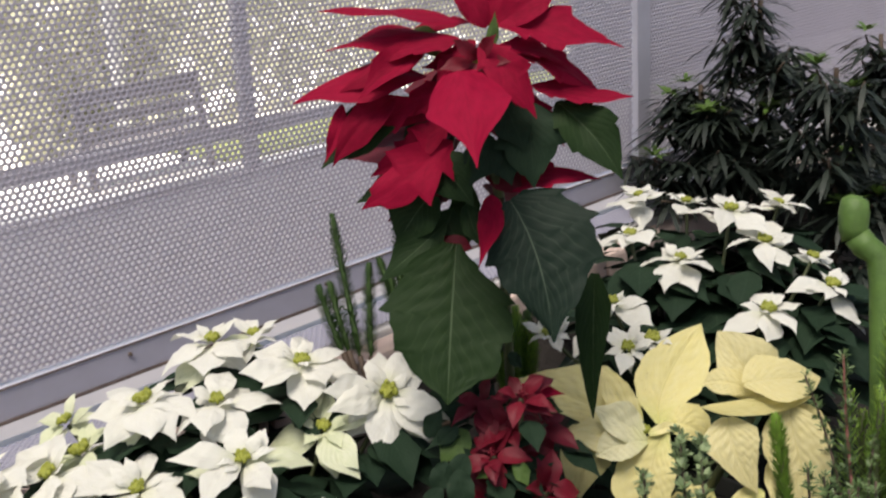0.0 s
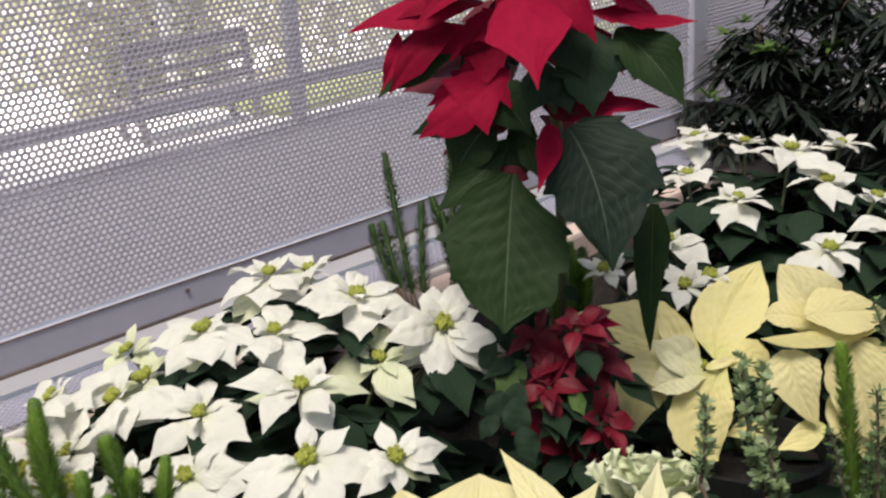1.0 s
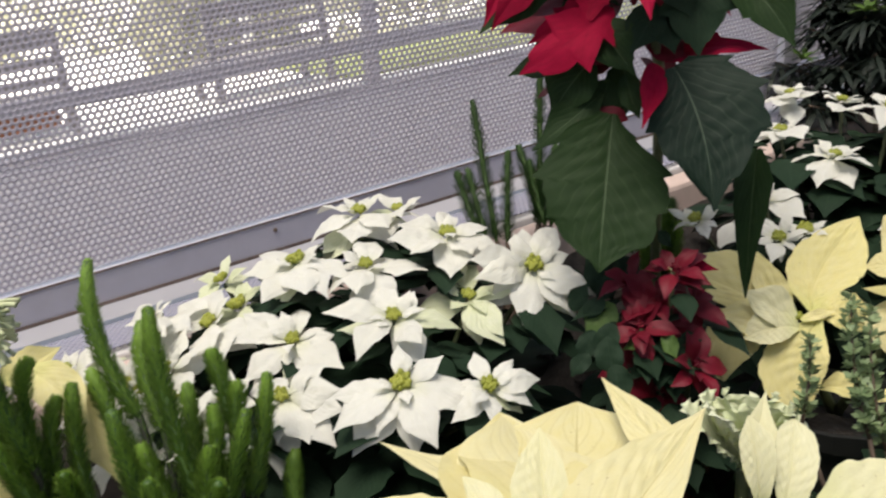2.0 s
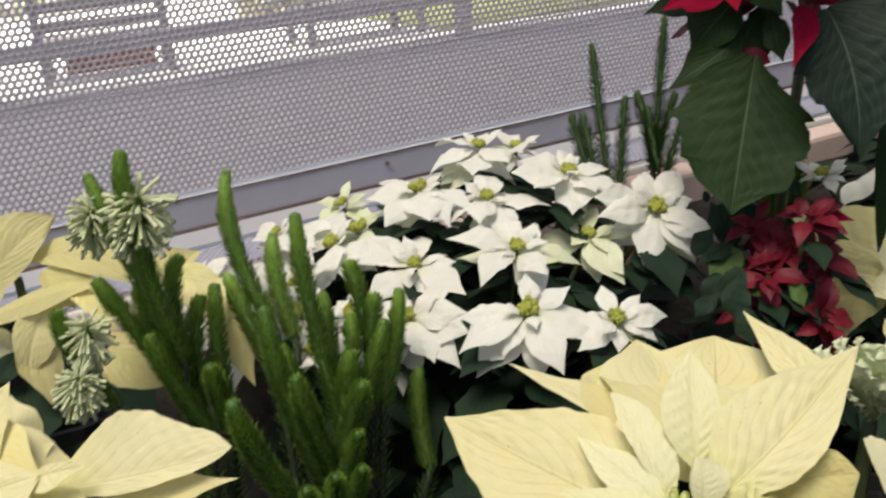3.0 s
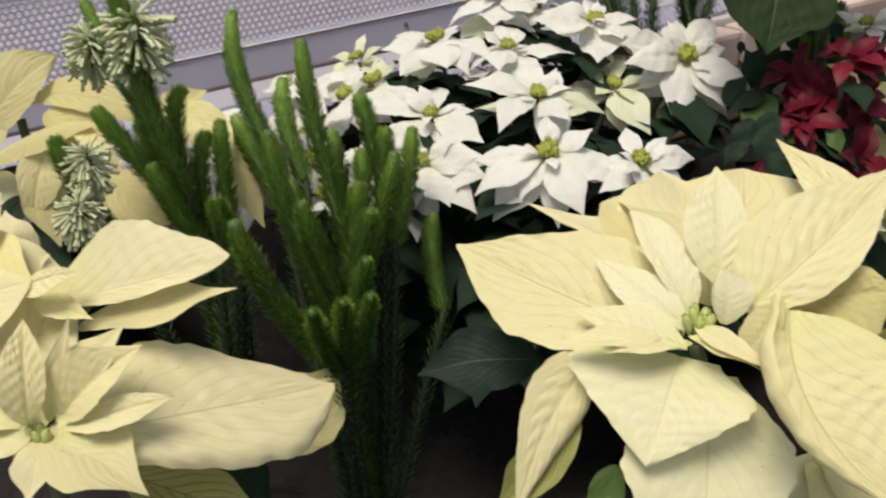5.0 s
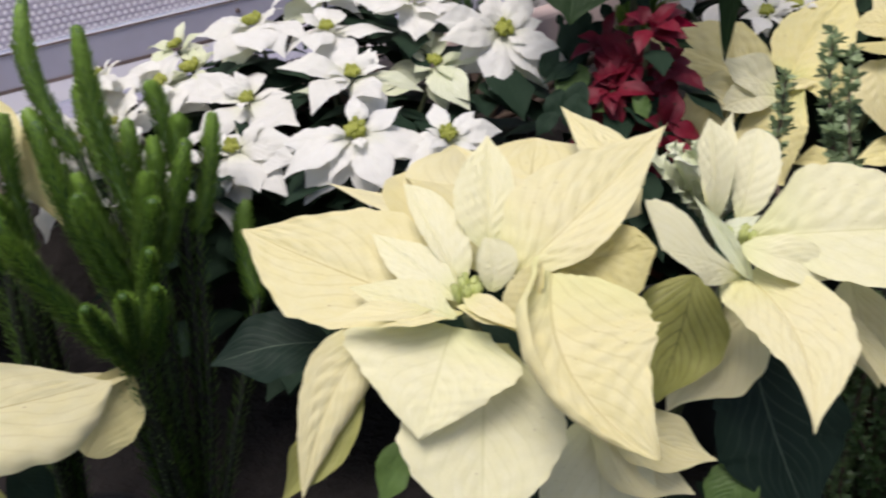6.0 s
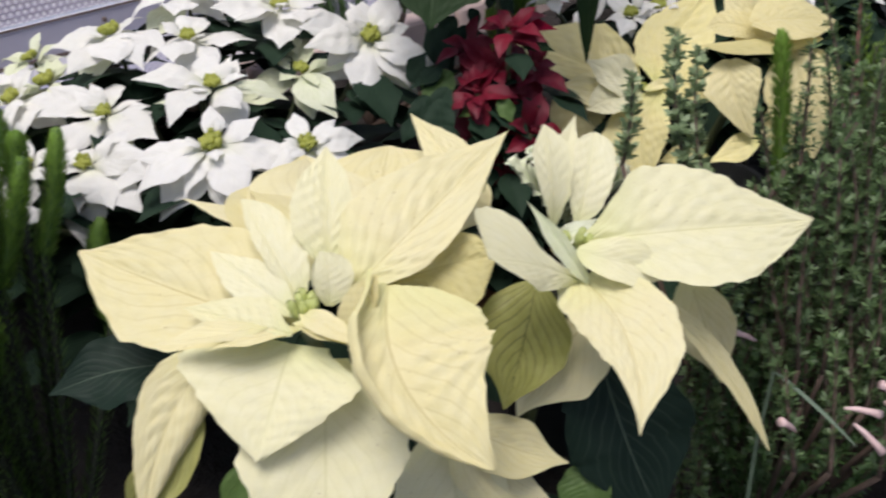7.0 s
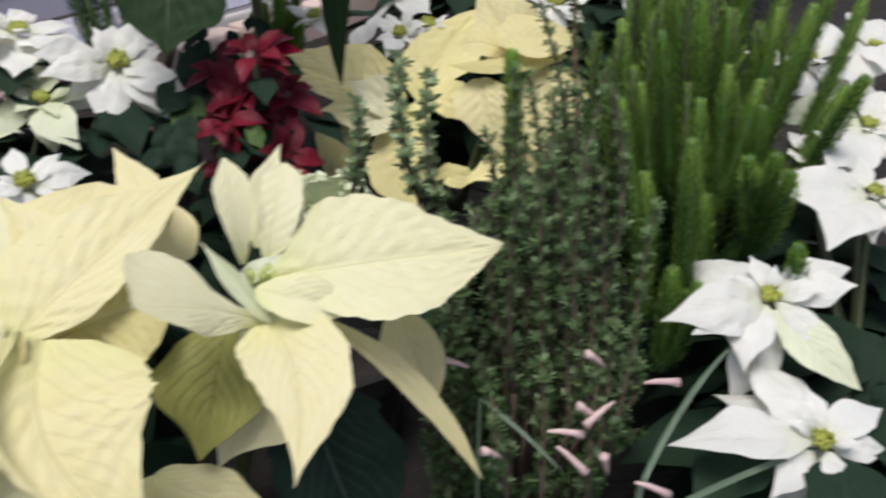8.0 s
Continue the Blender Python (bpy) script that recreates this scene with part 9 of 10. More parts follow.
stem_to(needle_b, FOOT, (0.064, 0.942, 1.076), 0.004, 0.0035, (0, 0, 0), WOOD_STEM)
needle_stem(needle_b, (0.071, 0.955, 1.073), (0.079, 0.980, 1.148), r=0.0042, needle=0.0095, thin=0.08, count=739, mat=NEEDLE, stem_mat=NEEDLE_CORE, spread=50, top=0.3)
stem_to(needle_b, FOOT, (0.071, 0.955, 1.073), 0.004, 0.0035, (0, 0, 0), WOOD_STEM)
needle_stem(needle_b, (0.079, 0.948, 1.074), (0.088, 0.970, 1.135), r=0.0042, needle=0.0095, thin=0.08, count=622, mat=NEEDLE, stem_mat=NEEDLE_CORE, spread=50, top=0.3)
stem_to(needle_b, FOOT, (0.079, 0.948, 1.074), 0.004, 0.0035, (0, 0, 0), WOOD_STEM)
needle_stem(needle_b, (0.054, 0.941, 1.071), (0.044, 0.960, 1.126), r=0.0042, needle=0.0095, thin=0.08, count=576, mat=NEEDLE, stem_mat=NEEDLE_CORE, spread=50, top=0.3)
stem_to(needle_b, FOOT, (0.054, 0.941, 1.071), 0.004, 0.0035, (0, 0, 0), WOOD_STEM)
# ---- dense needle plant behind the heather ----
needle_c, top = pot_thing("needle_plant", 0.40, 0.66, 0.14, "dense bright green evergreen with upright needled stems", "evergreen plant")
FOOT = Vector((0.40, 0.66, top))
# Dark needles on the feet paint in the shade under the bright stems.
needle_stem(needle_c, (0.342, 0.512, 1.022), (0.338, 0.511, 1.126), r=0.0038, needle=0.0075, thin=0.085, count=973, stem_mat=NEEDLE_CORE, top=0.3, mat=NEEDLE_BRIGHT, spread=54)
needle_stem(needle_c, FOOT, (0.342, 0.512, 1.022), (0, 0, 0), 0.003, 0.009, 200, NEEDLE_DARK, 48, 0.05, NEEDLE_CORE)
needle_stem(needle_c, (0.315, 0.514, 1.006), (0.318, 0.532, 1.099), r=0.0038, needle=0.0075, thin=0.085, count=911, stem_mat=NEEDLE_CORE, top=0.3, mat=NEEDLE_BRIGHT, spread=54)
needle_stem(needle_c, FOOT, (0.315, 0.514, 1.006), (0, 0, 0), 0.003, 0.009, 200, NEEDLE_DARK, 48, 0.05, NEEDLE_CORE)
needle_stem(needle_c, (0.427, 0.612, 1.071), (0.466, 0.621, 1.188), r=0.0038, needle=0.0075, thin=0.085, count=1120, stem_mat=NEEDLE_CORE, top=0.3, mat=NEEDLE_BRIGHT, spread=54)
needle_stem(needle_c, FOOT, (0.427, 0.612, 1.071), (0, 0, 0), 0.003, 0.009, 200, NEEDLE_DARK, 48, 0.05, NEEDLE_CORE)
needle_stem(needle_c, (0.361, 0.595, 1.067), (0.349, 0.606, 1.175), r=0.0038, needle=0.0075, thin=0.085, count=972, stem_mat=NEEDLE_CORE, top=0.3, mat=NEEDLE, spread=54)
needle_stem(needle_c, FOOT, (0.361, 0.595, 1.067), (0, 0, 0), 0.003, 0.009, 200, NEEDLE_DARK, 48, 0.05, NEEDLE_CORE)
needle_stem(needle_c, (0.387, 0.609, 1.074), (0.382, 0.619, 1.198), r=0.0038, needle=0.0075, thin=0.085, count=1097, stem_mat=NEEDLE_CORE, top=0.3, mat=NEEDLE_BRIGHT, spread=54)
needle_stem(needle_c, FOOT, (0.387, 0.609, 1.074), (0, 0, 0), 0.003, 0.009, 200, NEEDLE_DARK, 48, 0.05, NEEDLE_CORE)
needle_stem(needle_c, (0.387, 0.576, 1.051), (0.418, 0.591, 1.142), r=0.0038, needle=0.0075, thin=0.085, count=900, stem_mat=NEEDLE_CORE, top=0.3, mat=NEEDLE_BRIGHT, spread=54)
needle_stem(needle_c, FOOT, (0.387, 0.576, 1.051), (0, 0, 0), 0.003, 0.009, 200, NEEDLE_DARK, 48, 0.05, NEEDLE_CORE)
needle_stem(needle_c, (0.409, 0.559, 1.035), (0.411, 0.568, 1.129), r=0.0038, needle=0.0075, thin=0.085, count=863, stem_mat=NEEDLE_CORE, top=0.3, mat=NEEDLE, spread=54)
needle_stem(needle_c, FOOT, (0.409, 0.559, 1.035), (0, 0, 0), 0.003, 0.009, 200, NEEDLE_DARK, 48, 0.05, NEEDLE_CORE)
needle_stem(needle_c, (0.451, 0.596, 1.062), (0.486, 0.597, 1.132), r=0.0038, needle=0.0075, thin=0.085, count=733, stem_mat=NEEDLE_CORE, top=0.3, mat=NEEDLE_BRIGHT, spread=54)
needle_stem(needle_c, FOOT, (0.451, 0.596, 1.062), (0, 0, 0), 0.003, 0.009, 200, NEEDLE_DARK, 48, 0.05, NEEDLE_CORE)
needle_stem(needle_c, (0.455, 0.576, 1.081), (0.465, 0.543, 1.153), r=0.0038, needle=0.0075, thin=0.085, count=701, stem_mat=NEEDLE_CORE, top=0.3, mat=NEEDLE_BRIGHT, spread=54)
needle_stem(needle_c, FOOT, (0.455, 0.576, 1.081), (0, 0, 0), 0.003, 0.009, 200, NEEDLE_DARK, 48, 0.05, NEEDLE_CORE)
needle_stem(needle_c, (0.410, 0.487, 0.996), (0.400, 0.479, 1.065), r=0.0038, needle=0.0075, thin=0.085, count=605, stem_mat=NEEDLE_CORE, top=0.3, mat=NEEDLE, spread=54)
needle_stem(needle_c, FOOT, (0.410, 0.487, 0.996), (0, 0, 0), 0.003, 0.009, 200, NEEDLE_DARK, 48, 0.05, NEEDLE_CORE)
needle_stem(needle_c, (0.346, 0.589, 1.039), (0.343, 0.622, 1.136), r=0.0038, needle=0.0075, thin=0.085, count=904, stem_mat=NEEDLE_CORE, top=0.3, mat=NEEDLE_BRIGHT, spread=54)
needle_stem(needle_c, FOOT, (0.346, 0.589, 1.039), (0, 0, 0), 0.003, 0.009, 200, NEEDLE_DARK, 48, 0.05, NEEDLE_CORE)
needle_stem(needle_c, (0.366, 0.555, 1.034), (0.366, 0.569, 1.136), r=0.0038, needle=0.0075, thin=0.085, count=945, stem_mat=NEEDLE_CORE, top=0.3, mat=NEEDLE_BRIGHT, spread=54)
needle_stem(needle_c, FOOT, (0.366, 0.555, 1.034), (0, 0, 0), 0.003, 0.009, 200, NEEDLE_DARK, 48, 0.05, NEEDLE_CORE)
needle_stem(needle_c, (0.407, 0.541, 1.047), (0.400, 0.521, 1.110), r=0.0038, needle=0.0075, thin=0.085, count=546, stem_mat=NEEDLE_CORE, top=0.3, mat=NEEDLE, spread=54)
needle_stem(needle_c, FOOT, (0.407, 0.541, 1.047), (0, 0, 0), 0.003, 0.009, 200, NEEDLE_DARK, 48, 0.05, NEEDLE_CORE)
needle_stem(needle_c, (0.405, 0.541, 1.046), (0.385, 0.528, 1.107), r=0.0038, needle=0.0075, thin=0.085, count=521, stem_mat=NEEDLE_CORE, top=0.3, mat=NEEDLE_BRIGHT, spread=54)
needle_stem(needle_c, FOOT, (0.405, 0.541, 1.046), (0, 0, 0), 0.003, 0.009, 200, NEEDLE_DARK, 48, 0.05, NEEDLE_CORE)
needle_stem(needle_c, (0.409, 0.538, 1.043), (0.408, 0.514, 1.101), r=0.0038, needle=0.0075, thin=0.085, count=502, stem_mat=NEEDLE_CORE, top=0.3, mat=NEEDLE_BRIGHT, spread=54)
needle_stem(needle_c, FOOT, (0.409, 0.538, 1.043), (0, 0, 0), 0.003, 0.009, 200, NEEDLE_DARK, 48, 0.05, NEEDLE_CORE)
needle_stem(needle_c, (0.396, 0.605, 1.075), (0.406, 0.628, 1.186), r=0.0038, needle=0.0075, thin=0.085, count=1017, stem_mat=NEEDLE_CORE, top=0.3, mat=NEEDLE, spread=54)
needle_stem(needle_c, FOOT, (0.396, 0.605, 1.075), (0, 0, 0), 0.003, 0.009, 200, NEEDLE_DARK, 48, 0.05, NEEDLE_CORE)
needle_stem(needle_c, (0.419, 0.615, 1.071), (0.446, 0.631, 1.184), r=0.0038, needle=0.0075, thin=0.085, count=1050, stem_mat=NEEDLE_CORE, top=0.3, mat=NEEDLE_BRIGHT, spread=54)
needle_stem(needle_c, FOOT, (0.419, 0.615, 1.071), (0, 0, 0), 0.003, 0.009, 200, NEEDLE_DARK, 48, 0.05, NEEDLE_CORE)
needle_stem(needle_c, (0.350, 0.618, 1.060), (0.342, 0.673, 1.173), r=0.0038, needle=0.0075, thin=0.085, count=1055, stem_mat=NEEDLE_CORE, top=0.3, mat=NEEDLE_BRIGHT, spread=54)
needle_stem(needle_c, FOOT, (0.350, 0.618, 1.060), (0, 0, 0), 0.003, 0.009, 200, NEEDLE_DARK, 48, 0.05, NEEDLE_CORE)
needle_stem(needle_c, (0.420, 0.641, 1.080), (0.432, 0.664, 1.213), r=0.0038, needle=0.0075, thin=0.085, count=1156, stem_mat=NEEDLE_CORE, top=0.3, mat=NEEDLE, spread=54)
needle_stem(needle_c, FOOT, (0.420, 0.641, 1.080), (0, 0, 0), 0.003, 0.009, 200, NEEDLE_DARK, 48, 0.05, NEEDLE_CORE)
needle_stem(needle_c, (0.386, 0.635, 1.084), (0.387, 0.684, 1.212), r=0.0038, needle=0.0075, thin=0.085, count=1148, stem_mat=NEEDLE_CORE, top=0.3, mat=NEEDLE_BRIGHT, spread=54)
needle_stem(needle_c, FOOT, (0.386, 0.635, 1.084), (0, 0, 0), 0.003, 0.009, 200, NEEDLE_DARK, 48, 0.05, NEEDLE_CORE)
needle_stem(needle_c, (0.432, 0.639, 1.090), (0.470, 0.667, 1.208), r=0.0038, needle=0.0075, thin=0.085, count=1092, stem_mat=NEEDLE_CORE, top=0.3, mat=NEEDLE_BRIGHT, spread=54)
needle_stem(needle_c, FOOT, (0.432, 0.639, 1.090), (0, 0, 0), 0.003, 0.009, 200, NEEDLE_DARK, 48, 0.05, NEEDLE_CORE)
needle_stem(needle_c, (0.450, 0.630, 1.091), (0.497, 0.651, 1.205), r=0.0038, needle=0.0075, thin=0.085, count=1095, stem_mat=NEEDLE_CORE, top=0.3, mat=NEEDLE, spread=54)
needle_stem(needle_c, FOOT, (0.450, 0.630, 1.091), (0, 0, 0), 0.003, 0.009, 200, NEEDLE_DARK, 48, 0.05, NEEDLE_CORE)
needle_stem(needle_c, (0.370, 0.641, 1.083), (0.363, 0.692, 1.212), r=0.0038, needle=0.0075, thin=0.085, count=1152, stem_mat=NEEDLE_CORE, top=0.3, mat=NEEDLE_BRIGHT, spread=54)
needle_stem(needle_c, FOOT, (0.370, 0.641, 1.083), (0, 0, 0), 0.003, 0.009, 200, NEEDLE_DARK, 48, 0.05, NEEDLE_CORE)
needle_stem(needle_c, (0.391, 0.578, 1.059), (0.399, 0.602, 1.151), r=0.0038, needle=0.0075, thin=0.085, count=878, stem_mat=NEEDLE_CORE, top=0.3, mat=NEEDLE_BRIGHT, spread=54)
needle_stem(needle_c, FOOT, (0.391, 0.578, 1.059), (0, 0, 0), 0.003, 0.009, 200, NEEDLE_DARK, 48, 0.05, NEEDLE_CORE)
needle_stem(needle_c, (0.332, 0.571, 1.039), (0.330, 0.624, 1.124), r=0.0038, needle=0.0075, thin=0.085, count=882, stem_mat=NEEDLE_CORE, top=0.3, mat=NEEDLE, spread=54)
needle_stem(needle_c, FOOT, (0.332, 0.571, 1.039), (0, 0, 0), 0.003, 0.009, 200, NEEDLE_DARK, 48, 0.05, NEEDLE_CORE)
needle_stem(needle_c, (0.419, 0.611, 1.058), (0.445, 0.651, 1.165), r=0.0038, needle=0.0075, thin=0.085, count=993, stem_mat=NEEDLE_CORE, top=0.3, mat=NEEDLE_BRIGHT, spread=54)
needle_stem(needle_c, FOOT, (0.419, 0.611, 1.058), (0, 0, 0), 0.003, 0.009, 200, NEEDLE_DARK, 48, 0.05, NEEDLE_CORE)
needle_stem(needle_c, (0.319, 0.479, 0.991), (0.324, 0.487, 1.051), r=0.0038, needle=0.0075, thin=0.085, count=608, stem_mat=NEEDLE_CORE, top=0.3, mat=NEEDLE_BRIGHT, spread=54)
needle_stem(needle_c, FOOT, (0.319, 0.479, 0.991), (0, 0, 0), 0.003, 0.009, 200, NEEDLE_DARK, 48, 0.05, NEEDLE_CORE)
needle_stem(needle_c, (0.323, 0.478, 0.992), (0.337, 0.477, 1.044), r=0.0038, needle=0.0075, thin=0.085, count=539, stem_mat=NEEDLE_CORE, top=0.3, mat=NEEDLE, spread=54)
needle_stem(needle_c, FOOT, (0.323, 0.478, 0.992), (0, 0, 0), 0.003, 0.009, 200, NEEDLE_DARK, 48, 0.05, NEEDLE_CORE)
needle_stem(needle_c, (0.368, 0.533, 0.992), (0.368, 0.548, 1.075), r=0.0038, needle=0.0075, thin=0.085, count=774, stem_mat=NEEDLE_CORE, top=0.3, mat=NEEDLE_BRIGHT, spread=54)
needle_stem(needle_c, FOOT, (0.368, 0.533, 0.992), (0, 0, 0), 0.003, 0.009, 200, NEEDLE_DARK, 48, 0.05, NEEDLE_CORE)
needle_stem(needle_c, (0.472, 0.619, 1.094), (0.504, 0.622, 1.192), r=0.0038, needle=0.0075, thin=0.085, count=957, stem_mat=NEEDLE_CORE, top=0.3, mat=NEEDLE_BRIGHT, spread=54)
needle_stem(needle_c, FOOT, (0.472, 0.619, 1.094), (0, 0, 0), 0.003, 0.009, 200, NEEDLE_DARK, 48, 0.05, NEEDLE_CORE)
scatter_stems(needle_c, FOOT, (0.40, 0.68), 34, 0.075, 0.22, 0.34, NEEDLE)
# ---- heather with pink tube flowers ----
heather, top = pot_thing("heather", 0.235, 0.53, 0.14, "bushy grey-green heather with small leaves and pink tube flowers", "heather", sunk=1.05)
FOOT = Vector((0.235, 0.53, top))
heath_sprig(heather, (0.178, 0.595, 1.065), (0.169, 0.633, 1.161), HEATH_PALE, leaf=0.0088)
stem_to(heather, FOOT, (0.178, 0.595, 1.065), 0.003, 0.0017, (0, 0, 0), WOOD_STEM)
heath_sprig(heather, (0.131, 0.601, 1.074), (0.137, 0.619, 1.135), HEATH_PALE, leaf=0.0088)
stem_to(heather, FOOT, (0.131, 0.601, 1.074), 0.003, 0.0017, (0, 0, 0), WOOD_STEM)
needle_stem(heather, (0.245, 0.601, 1.050), (0.257, 0.671, 1.152), r=0.0022, needle=0.0095, count=982, mat=NEEDLE, spread=50, thin=0.1, top=0.12, clumps=0, stem_mat=WOOD_STEM)
stem_to(heather, FOOT, (0.245, 0.601, 1.050), 0.003, 0.0025, (0, 0, 0), WOOD_STEM)
heath_sprig(heather, (0.263, 0.529, 1.002), (0.273, 0.654, 1.194))
stem_to(heather, FOOT, (0.263, 0.529, 1.002), 0.003, 0.0017, (0, 0, 0), WOOD_STEM)
heath_sprig(heather, (0.281, 0.525, 1.003), (0.292, 0.631, 1.219), stem_mat=RED_STEM)
stem_to(heather, FOOT, (0.281, 0.525, 1.003), 0.003, 0.0017, (0, 0, 0), WOOD_STEM)
heath_sprig(heather, (0.220, 0.488, 0.995), (0.223, 0.536, 1.096))
stem_to(heather, FOOT, (0.220, 0.488, 0.995), 0.003, 0.0017, (0, 0, 0), WOOD_STEM)
heath_sprig(heather, (0.290, 0.442, 0.993), (0.304, 0.470, 1.101))
stem_to(heather, FOOT, (0.290, 0.442, 0.993), 0.003, 0.0017, (0, 0, 0), WOOD_STEM)
heath_sprig(heather, (0.262, 0.500, 0.992), (0.275, 0.597, 1.125))
stem_to(heather, FOOT, (0.262, 0.500, 0.992), 0.003, 0.0017, (0, 0, 0), WOOD_STEM)
heath_sprig(heather, (0.244, 0.504, 0.992), (0.253, 0.597, 1.106))
stem_to(heather, FOOT, (0.244, 0.504, 0.992), 0.003, 0.0017, (0, 0, 0), WOOD_STEM)
heath_sprig(heather, (0.276, 0.497, 0.993), (0.299, 0.588, 1.115))
stem_to(heather, FOOT, (0.276, 0.497, 0.993), 0.003, 0.0017, (0, 0, 0), WOOD_STEM)
heath_sprig(heather, (0.293, 0.547, 1.008), (0.320, 0.633, 1.148))
stem_to(heather, FOOT, (0.293, 0.547, 1.008), 0.003, 0.0017, (0, 0, 0), WOOD_STEM)
heath_sprig(heather, (0.253, 0.449, 0.967), (0.259, 0.503, 1.064))
stem_to(heather, FOOT, (0.253, 0.449, 0.967), 0.003, 0.0017, (0, 0, 0), WOOD_STEM)
heath_sprig(heather, (0.240, 0.452, 0.966), (0.245, 0.501, 1.050))
stem_to(heather, FOOT, (0.240, 0.452, 0.966), 0.003, 0.0017, (0, 0, 0), WOOD_STEM)
heath_sprig(heather, (0.260, 0.447, 0.968), (0.272, 0.495, 1.055))
stem_to(heather, FOOT, (0.260, 0.447, 0.968), 0.003, 0.0017, (0, 0, 0), WOOD_STEM)
heath_sprig(heather, (0.228, 0.463, 0.960), (0.230, 0.519, 1.059))
stem_to(heather, FOOT, (0.228, 0.463, 0.960), 0.003, 0.0017, (0, 0, 0), WOOD_STEM)
heath_sprig(heather, (0.213, 0.437, 0.955), (0.196, 0.461, 1.021))
stem_to(heather, FOOT, (0.213, 0.437, 0.955), 0.003, 0.0017, (0, 0, 0), WOOD_STEM)
heath_sprig(heather, (0.266, 0.430, 0.963), (0.280, 0.460, 1.037))
stem_to(heather, FOOT, (0.266, 0.430, 0.963), 0.003, 0.0017, (0, 0, 0), WOOD_STEM)
heath_sprig(heather, (0.265, 0.499, 0.993), (0.278, 0.566, 1.094))
stem_to(heather, FOOT, (0.265, 0.499, 0.993), 0.003, 0.0017, (0, 0, 0), WOOD_STEM)
heath_sprig(heather, (0.227, 0.560, 1.050), (0.226, 0.604, 1.112))
stem_to(heather, FOOT, (0.227, 0.560, 1.050), 0.003, 0.0017, (0, 0, 0), WOOD_STEM)
heath_sprig(heather, (0.272, 0.428, 0.964), (0.292, 0.453, 1.032))
stem_to(heather, FOOT, (0.272, 0.428, 0.964), 0.003, 0.0017, (0, 0, 0), WOOD_STEM)
heath_sprig(heather, (0.207, 0.410, 0.952), (0.200, 0.429, 1.009))
stem_to(heather, FOOT, (0.207, 0.410, 0.952), 0.003, 0.0017, (0, 0, 0), WOOD_STEM)
heath_sprig(heather, (0.226, 0.407, 0.953), (0.232, 0.442, 1.021))
stem_to(heather, FOOT, (0.226, 0.407, 0.953), 0.003, 0.0017, (0, 0, 0), WOOD_STEM)
heath_sprig(heather, (0.251, 0.401, 0.955), (0.263, 0.432, 1.020))
stem_to(heather, FOOT, (0.251, 0.401, 0.955), 0.003, 0.0017, (0, 0, 0), WOOD_STEM)
heath_sprig(heather, (0.193, 0.600, 1.053), (0.193, 0.658, 1.143), HEATH_PALE, leaf=0.0088)
stem_to(heather, FOOT, (0.193, 0.600, 1.053), 0.003, 0.0017, (0, 0, 0), WOOD_STEM)
heath_sprig(heather, FOOT + Vector((0.008, 0.000, 0)), (0.255, 0.520, FOOT.z + 0.267))
heath_sprig(heather, FOOT + Vector((-0.010, 0.009, 0)), (0.233, 0.531, FOOT.z + 0.311))
heath_sprig(heather, FOOT + Vector((0.001, -0.017, 0)), (0.247, 0.498, FOOT.z + 0.354))
heath_sprig(heather, FOOT + Vector((0.012, 0.016, 0)), (0.261, 0.540, FOOT.z + 0.276))
heath_sprig(heather, FOOT + Vector((-0.023, -0.004, 0)), (0.216, 0.515, FOOT.z + 0.319))
heath_sprig(heather, FOOT + Vector((0.021, -0.014, 0)), (0.272, 0.503, FOOT.z + 0.247))
heath_sprig(heather, FOOT + Vector((-0.007, 0.027, 0)), (0.236, 0.554, FOOT.z + 0.289))
heath_sprig(heather, FOOT + Vector((-0.014, -0.026, 0)), (0.228, 0.487, FOOT.z + 0.330))
heath_sprig(heather, FOOT + Vector((0.030, 0.011, 0)), (0.283, 0.534, FOOT.z + 0.261))
heath_sprig(heather, FOOT + Vector((-0.031, 0.013, 0)), (0.206, 0.536, FOOT.z + 0.302))
heath_sprig(heather, FOOT + Vector((0.015, -0.032, 0)), (0.264, 0.480, FOOT.z + 0.235))
heath_sprig(heather, FOOT + Vector((0.011, 0.035, 0)), (0.259, 0.564, FOOT.z + 0.275))
heath_sprig(heather, FOOT + Vector((-0.033, -0.019, 0)), (0.203, 0.496, FOOT.z + 0.314))
heath_sprig(heather, FOOT + Vector((0.039, -0.009, 0)), (0.294, 0.509, FOOT.z + 0.250))
heath_sprig(heather, FOOT + Vector((-0.024, 0.034, 0)), (0.215, 0.563, FOOT.z + 0.288))
heath_sprig(heather, FOOT + Vector((-0.005, -0.042, 0)), (0.238, 0.466, FOOT.z + 0.227))
heath_sprig(heather, FOOT + Vector((0.034, 0.028, 0)), (0.288, 0.556, FOOT.z + 0.264))
heath_sprig(heather, FOOT + Vector((-0.045, 0.002, 0)), (0.188, 0.522, FOOT.z + 0.301))
heath_sprig(heather, FOOT + Vector((0.033, -0.033, 0)), (0.287, 0.478, FOOT.z + 0.241))
heath_sprig(heather, FOOT + Vector((-0.002, 0.048, 0)), (0.242, 0.581, FOOT.z + 0.277))
heath_sprig(heather, FOOT + Vector((-0.031, -0.037, 0)), (0.205, 0.472, FOOT.z + 0.219))
heath_sprig(heather, FOOT + Vector((0.050, 0.007, 0)), (0.308, 0.528, FOOT.z + 0.255))
heath_sprig(heather, FOOT + Vector((-0.042, 0.029, 0)), (0.192, 0.557, FOOT.z + 0.289))
heath_sprig(heather, FOOT + Vector((0.011, -0.051, 0)), (0.260, 0.455, FOOT.z + 0.233))
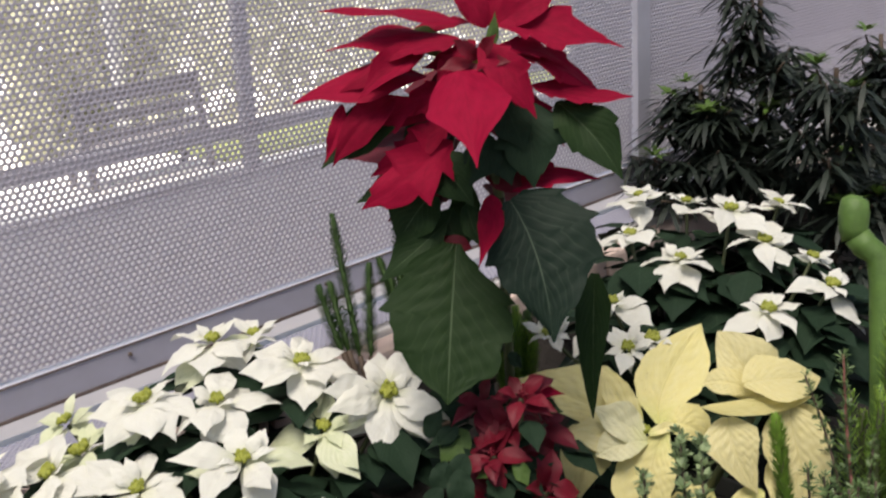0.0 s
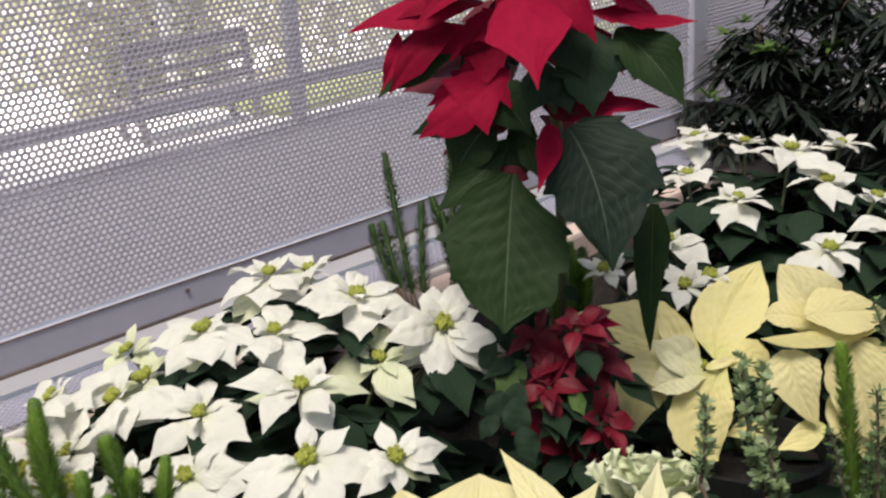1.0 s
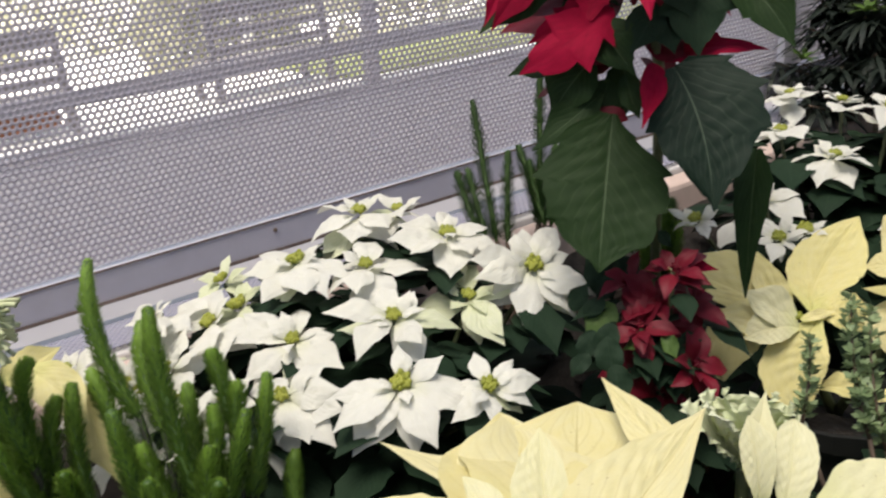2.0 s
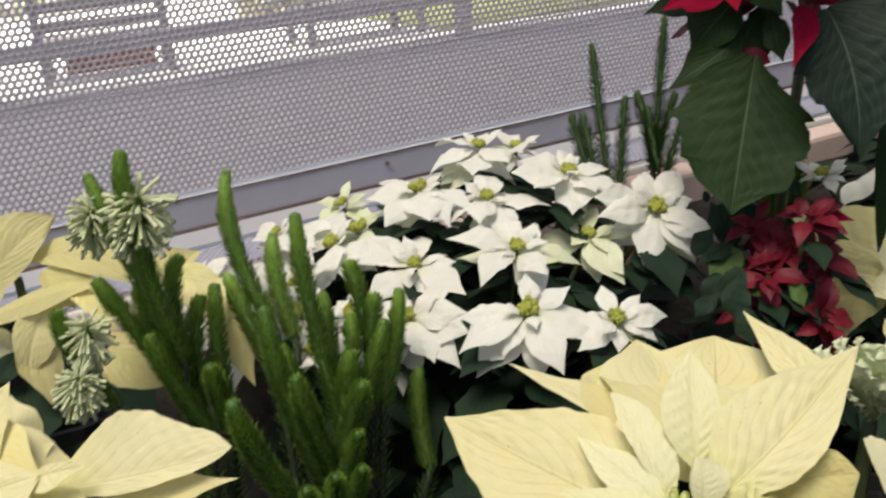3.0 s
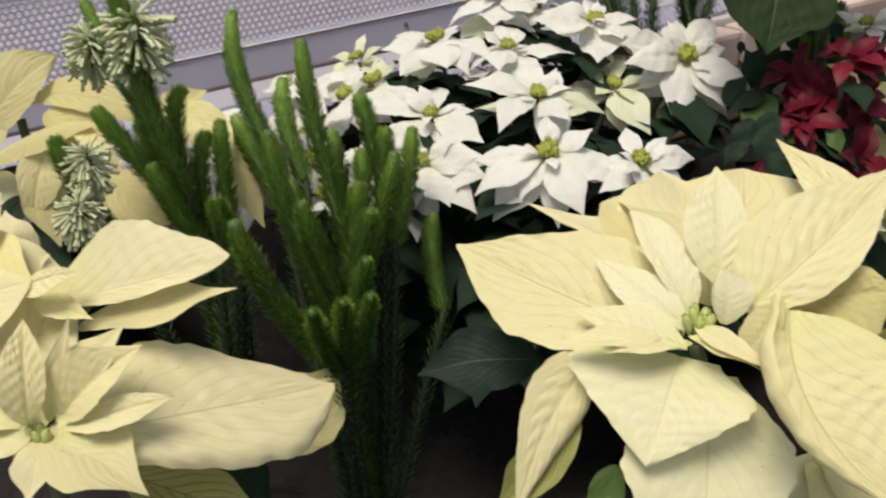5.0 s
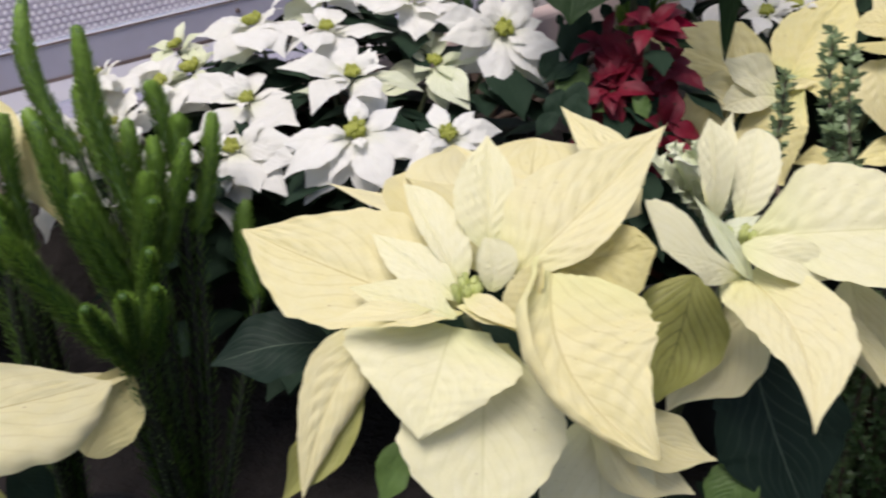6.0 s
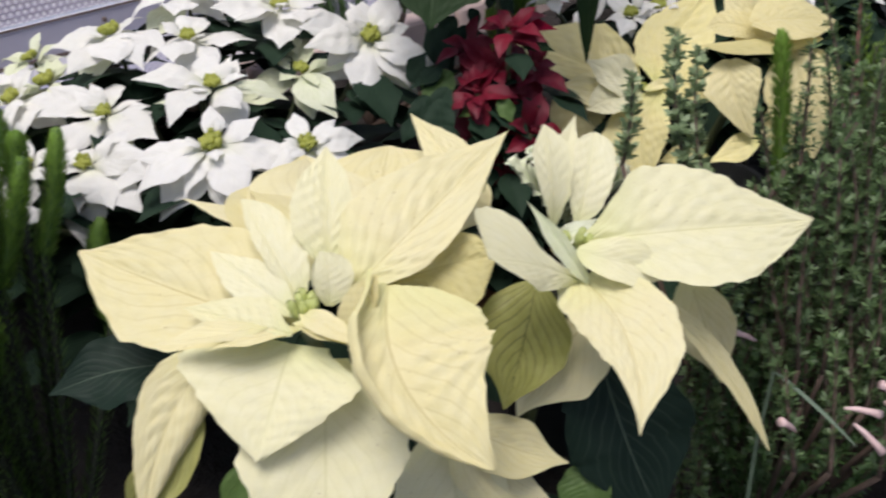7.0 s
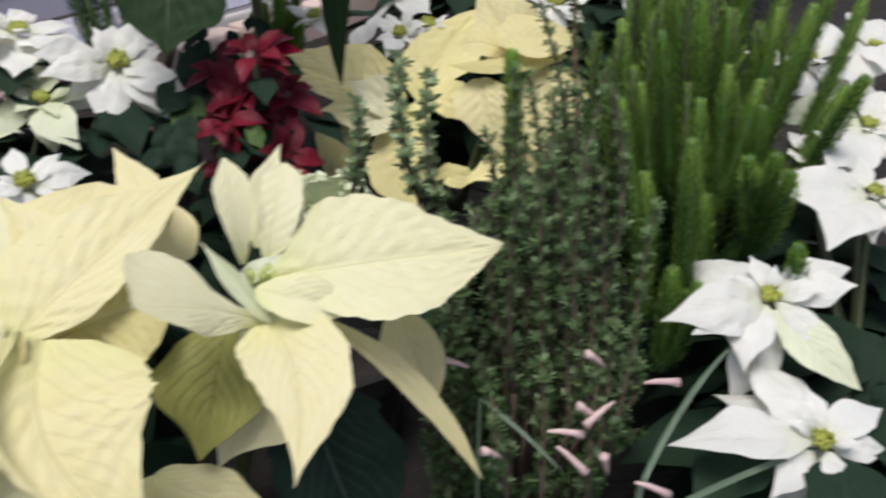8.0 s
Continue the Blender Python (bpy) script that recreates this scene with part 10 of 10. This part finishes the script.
heath_sprig(heather, FOOT + Vector((0.027, 0.046, 0)), (0.279, 0.579, FOOT.z + 0.267))
heath_sprig(heather, FOOT + Vector((-0.052, -0.017, 0)), (0.179, 0.499, FOOT.z + 0.213))
pink_flower(heather, (0.263, 0.423, 1.026), (-0.600, -0.200, 0.800))
pink_flower(heather, (0.283, 0.413, 1.020), (0.800, 0.000, 0.100))
pink_flower(heather, (0.266, 0.412, 1.010), (-0.700, -0.300, -0.200))
pink_flower(heather, (0.229, 0.412, 0.994), (0.900, -0.100, 0.050))
pink_flower(heather, (0.203, 0.408, 0.981), (-0.400, -0.200, 0.500))
pink_flower(heather, (0.255, 0.383, 0.984), (-0.200, -0.200, 1.000))
pink_flower(heather, (0.269, 0.377, 0.982), (0.900, 0.000, -0.300))
pink_flower(heather, (0.191, 0.456, 1.012), (-0.600, 0.000, 0.400))
pink_flower(heather, (0.257, 0.408, 1.001), (-0.500, 0.000, 0.600))
pink_flower(heather, (0.233, 0.406, 0.988), (0.600, -0.300, -0.400))
# Short sprigs in darker green: shade in the bush's core is coloured in.
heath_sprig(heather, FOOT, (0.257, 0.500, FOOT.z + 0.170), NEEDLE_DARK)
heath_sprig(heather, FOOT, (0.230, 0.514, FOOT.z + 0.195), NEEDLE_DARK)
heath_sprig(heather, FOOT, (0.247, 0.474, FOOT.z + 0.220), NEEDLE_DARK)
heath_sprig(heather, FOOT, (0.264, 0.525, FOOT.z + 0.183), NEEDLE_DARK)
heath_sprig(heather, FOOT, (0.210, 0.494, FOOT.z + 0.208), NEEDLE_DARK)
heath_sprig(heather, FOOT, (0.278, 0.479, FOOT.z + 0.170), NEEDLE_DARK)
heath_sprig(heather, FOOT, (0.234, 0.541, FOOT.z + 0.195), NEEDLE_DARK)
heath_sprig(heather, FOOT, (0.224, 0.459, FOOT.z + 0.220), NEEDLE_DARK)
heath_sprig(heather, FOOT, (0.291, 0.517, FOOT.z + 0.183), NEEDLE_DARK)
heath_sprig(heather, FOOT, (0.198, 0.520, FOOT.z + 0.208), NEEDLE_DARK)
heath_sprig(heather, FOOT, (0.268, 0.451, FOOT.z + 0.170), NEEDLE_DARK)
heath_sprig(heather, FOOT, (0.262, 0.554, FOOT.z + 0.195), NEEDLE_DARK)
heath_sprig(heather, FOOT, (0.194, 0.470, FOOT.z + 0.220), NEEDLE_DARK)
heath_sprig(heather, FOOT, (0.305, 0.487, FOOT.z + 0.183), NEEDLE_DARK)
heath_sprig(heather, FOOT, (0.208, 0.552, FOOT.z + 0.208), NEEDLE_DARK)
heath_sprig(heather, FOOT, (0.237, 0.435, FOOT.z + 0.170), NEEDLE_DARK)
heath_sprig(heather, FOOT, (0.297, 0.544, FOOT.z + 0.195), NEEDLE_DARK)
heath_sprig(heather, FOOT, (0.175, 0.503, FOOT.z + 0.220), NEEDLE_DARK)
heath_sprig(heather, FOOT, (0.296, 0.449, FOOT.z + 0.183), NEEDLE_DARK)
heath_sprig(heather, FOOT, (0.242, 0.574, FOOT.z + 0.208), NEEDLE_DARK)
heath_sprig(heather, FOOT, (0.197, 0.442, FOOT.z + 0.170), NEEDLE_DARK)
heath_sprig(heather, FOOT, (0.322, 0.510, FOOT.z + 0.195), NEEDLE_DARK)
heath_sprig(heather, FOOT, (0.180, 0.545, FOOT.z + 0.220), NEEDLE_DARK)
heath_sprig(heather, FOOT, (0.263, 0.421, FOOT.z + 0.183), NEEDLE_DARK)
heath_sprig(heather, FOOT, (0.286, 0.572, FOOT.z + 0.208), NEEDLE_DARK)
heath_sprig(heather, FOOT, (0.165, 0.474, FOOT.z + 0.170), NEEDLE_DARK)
heath_sprig(heather, (0.231, 0.510, 1.004), (0.229, 0.543, 1.128))
stem_to(heather, FOOT, (0.231, 0.510, 1.004), 0.002, 0.0017, (0, 0, 0), WOOD_STEM)
heath_sprig(heather, (0.228, 0.524, 1.045), (0.235, 0.553, 1.167))
stem_to(heather, FOOT, (0.228, 0.524, 1.045), 0.002, 0.0017, (0, 0, 0), WOOD_STEM)
heath_sprig(heather, (0.219, 0.456, 0.992), (0.226, 0.486, 1.114))
stem_to(heather, FOOT, (0.219, 0.456, 0.992), 0.002, 0.0017, (0, 0, 0), WOOD_STEM)
heath_sprig(heather, (0.231, 0.494, 0.948), (0.238, 0.541, 1.096))
stem_to(heather, FOOT, (0.231, 0.494, 0.948), 0.002, 0.0017, (0, 0, 0), WOOD_STEM)
heath_sprig(heather, (0.240, 0.513, 1.034), (0.243, 0.547, 1.163))
stem_to(heather, FOOT, (0.240, 0.513, 1.034), 0.002, 0.0017, (0, 0, 0), WOOD_STEM)
heath_sprig(heather, (0.235, 0.458, 0.987), (0.238, 0.492, 1.114))
stem_to(heather, FOOT, (0.235, 0.458, 0.987), 0.002, 0.0017, (0, 0, 0), WOOD_STEM)
heath_sprig(heather, (0.243, 0.480, 0.995), (0.248, 0.517, 1.128))
stem_to(heather, FOOT, (0.243, 0.480, 0.995), 0.002, 0.0017, (0, 0, 0), WOOD_STEM)
heath_sprig(heather, (0.254, 0.511, 1.032), (0.258, 0.541, 1.156))
stem_to(heather, FOOT, (0.254, 0.511, 1.032), 0.002, 0.0017, (0, 0, 0), WOOD_STEM)
heath_sprig(heather, (0.263, 0.498, 1.002), (0.260, 0.530, 1.125))
stem_to(heather, FOOT, (0.263, 0.498, 1.002), 0.002, 0.0017, (0, 0, 0), WOOD_STEM)
heath_sprig(heather, (0.270, 0.513, 1.023), (0.268, 0.549, 1.153))
stem_to(heather, FOOT, (0.270, 0.513, 1.023), 0.002, 0.0017, (0, 0, 0), WOOD_STEM)
heath_sprig(heather, (0.268, 0.503, 0.990), (0.275, 0.547, 1.136))
stem_to(heather, FOOT, (0.268, 0.503, 0.990), 0.002, 0.0017, (0, 0, 0), WOOD_STEM)
heath_sprig(heather, (0.272, 0.498, 1.019), (0.275, 0.539, 1.162))
stem_to(heather, FOOT, (0.272, 0.498, 1.019), 0.002, 0.0017, (0, 0, 0), WOOD_STEM)
heath_sprig(heather, (0.259, 0.460, 1.009), (0.267, 0.493, 1.137))
stem_to(heather, FOOT, (0.259, 0.460, 1.009), 0.002, 0.0017, (0, 0, 0), WOOD_STEM)
heath_sprig(heather, (0.272, 0.487, 0.981), (0.280, 0.523, 1.115))
stem_to(heather, FOOT, (0.272, 0.487, 0.981), 0.002, 0.0017, (0, 0, 0), WOOD_STEM)
heath_sprig(heather, (0.279, 0.469, 0.968), (0.283, 0.514, 1.112))
stem_to(heather, FOOT, (0.279, 0.469, 0.968), 0.002, 0.0017, (0, 0, 0), WOOD_STEM)
heath_sprig(heather, (0.282, 0.485, 1.048), (0.285, 0.512, 1.163))
stem_to(heather, FOOT, (0.282, 0.485, 1.048), 0.002, 0.0017, (0, 0, 0), WOOD_STEM)
# ---- grass blades ----
grass_blade((0.354, 0.453, 1.017), (0.313, 0.427, 1.004), (0.274, 0.382, 0.975))
grass_blade((0.389, 0.395, 0.982), (0.339, 0.383, 0.981), (0.281, 0.356, 0.981))
grass_blade((0.233, 0.399, 0.978), (0.217, 0.414, 0.993), (0.194, 0.429, 1.008), 0.0012)
# ---- smooth succulent ----
succulent, top = pot_thing("succulent", 0.386, 0.733, 0.10, "smooth bright green succulent with a club-shaped top", "succulent", sunk=0.8)
club_stem(succulent, "stem", [(0.386, 0.733, top), (0.376, 0.733, 1.141), (0.381, 0.749, 1.188), (0.385, 0.762, 1.237), (0.384, 0.769, 1.259), (0.374, 0.776, 1.268), (0.368, 0.780, 1.277)], [0.011, 0.011, 0.011, 0.0115, 0.0118, 0.012, 0.0118])
club_stem(succulent, "club", [(0.367, 0.780, 1.274), (0.366, 0.783, 1.283), (0.367, 0.785, 1.298), (0.368, 0.787, 1.309), (0.369, 0.787, 1.313)], [0.0112, 0.0126, 0.0134, 0.0115, 0.005])
# ---- dark shrubs behind ----
dark_shrub((0.538, 1.525, 1.545))
dark_shrub((0.604, 1.372, 1.412))
dark_shrub((0.443, 1.536, 1.391))
dark_shrub((0.790, 1.617, 1.461))
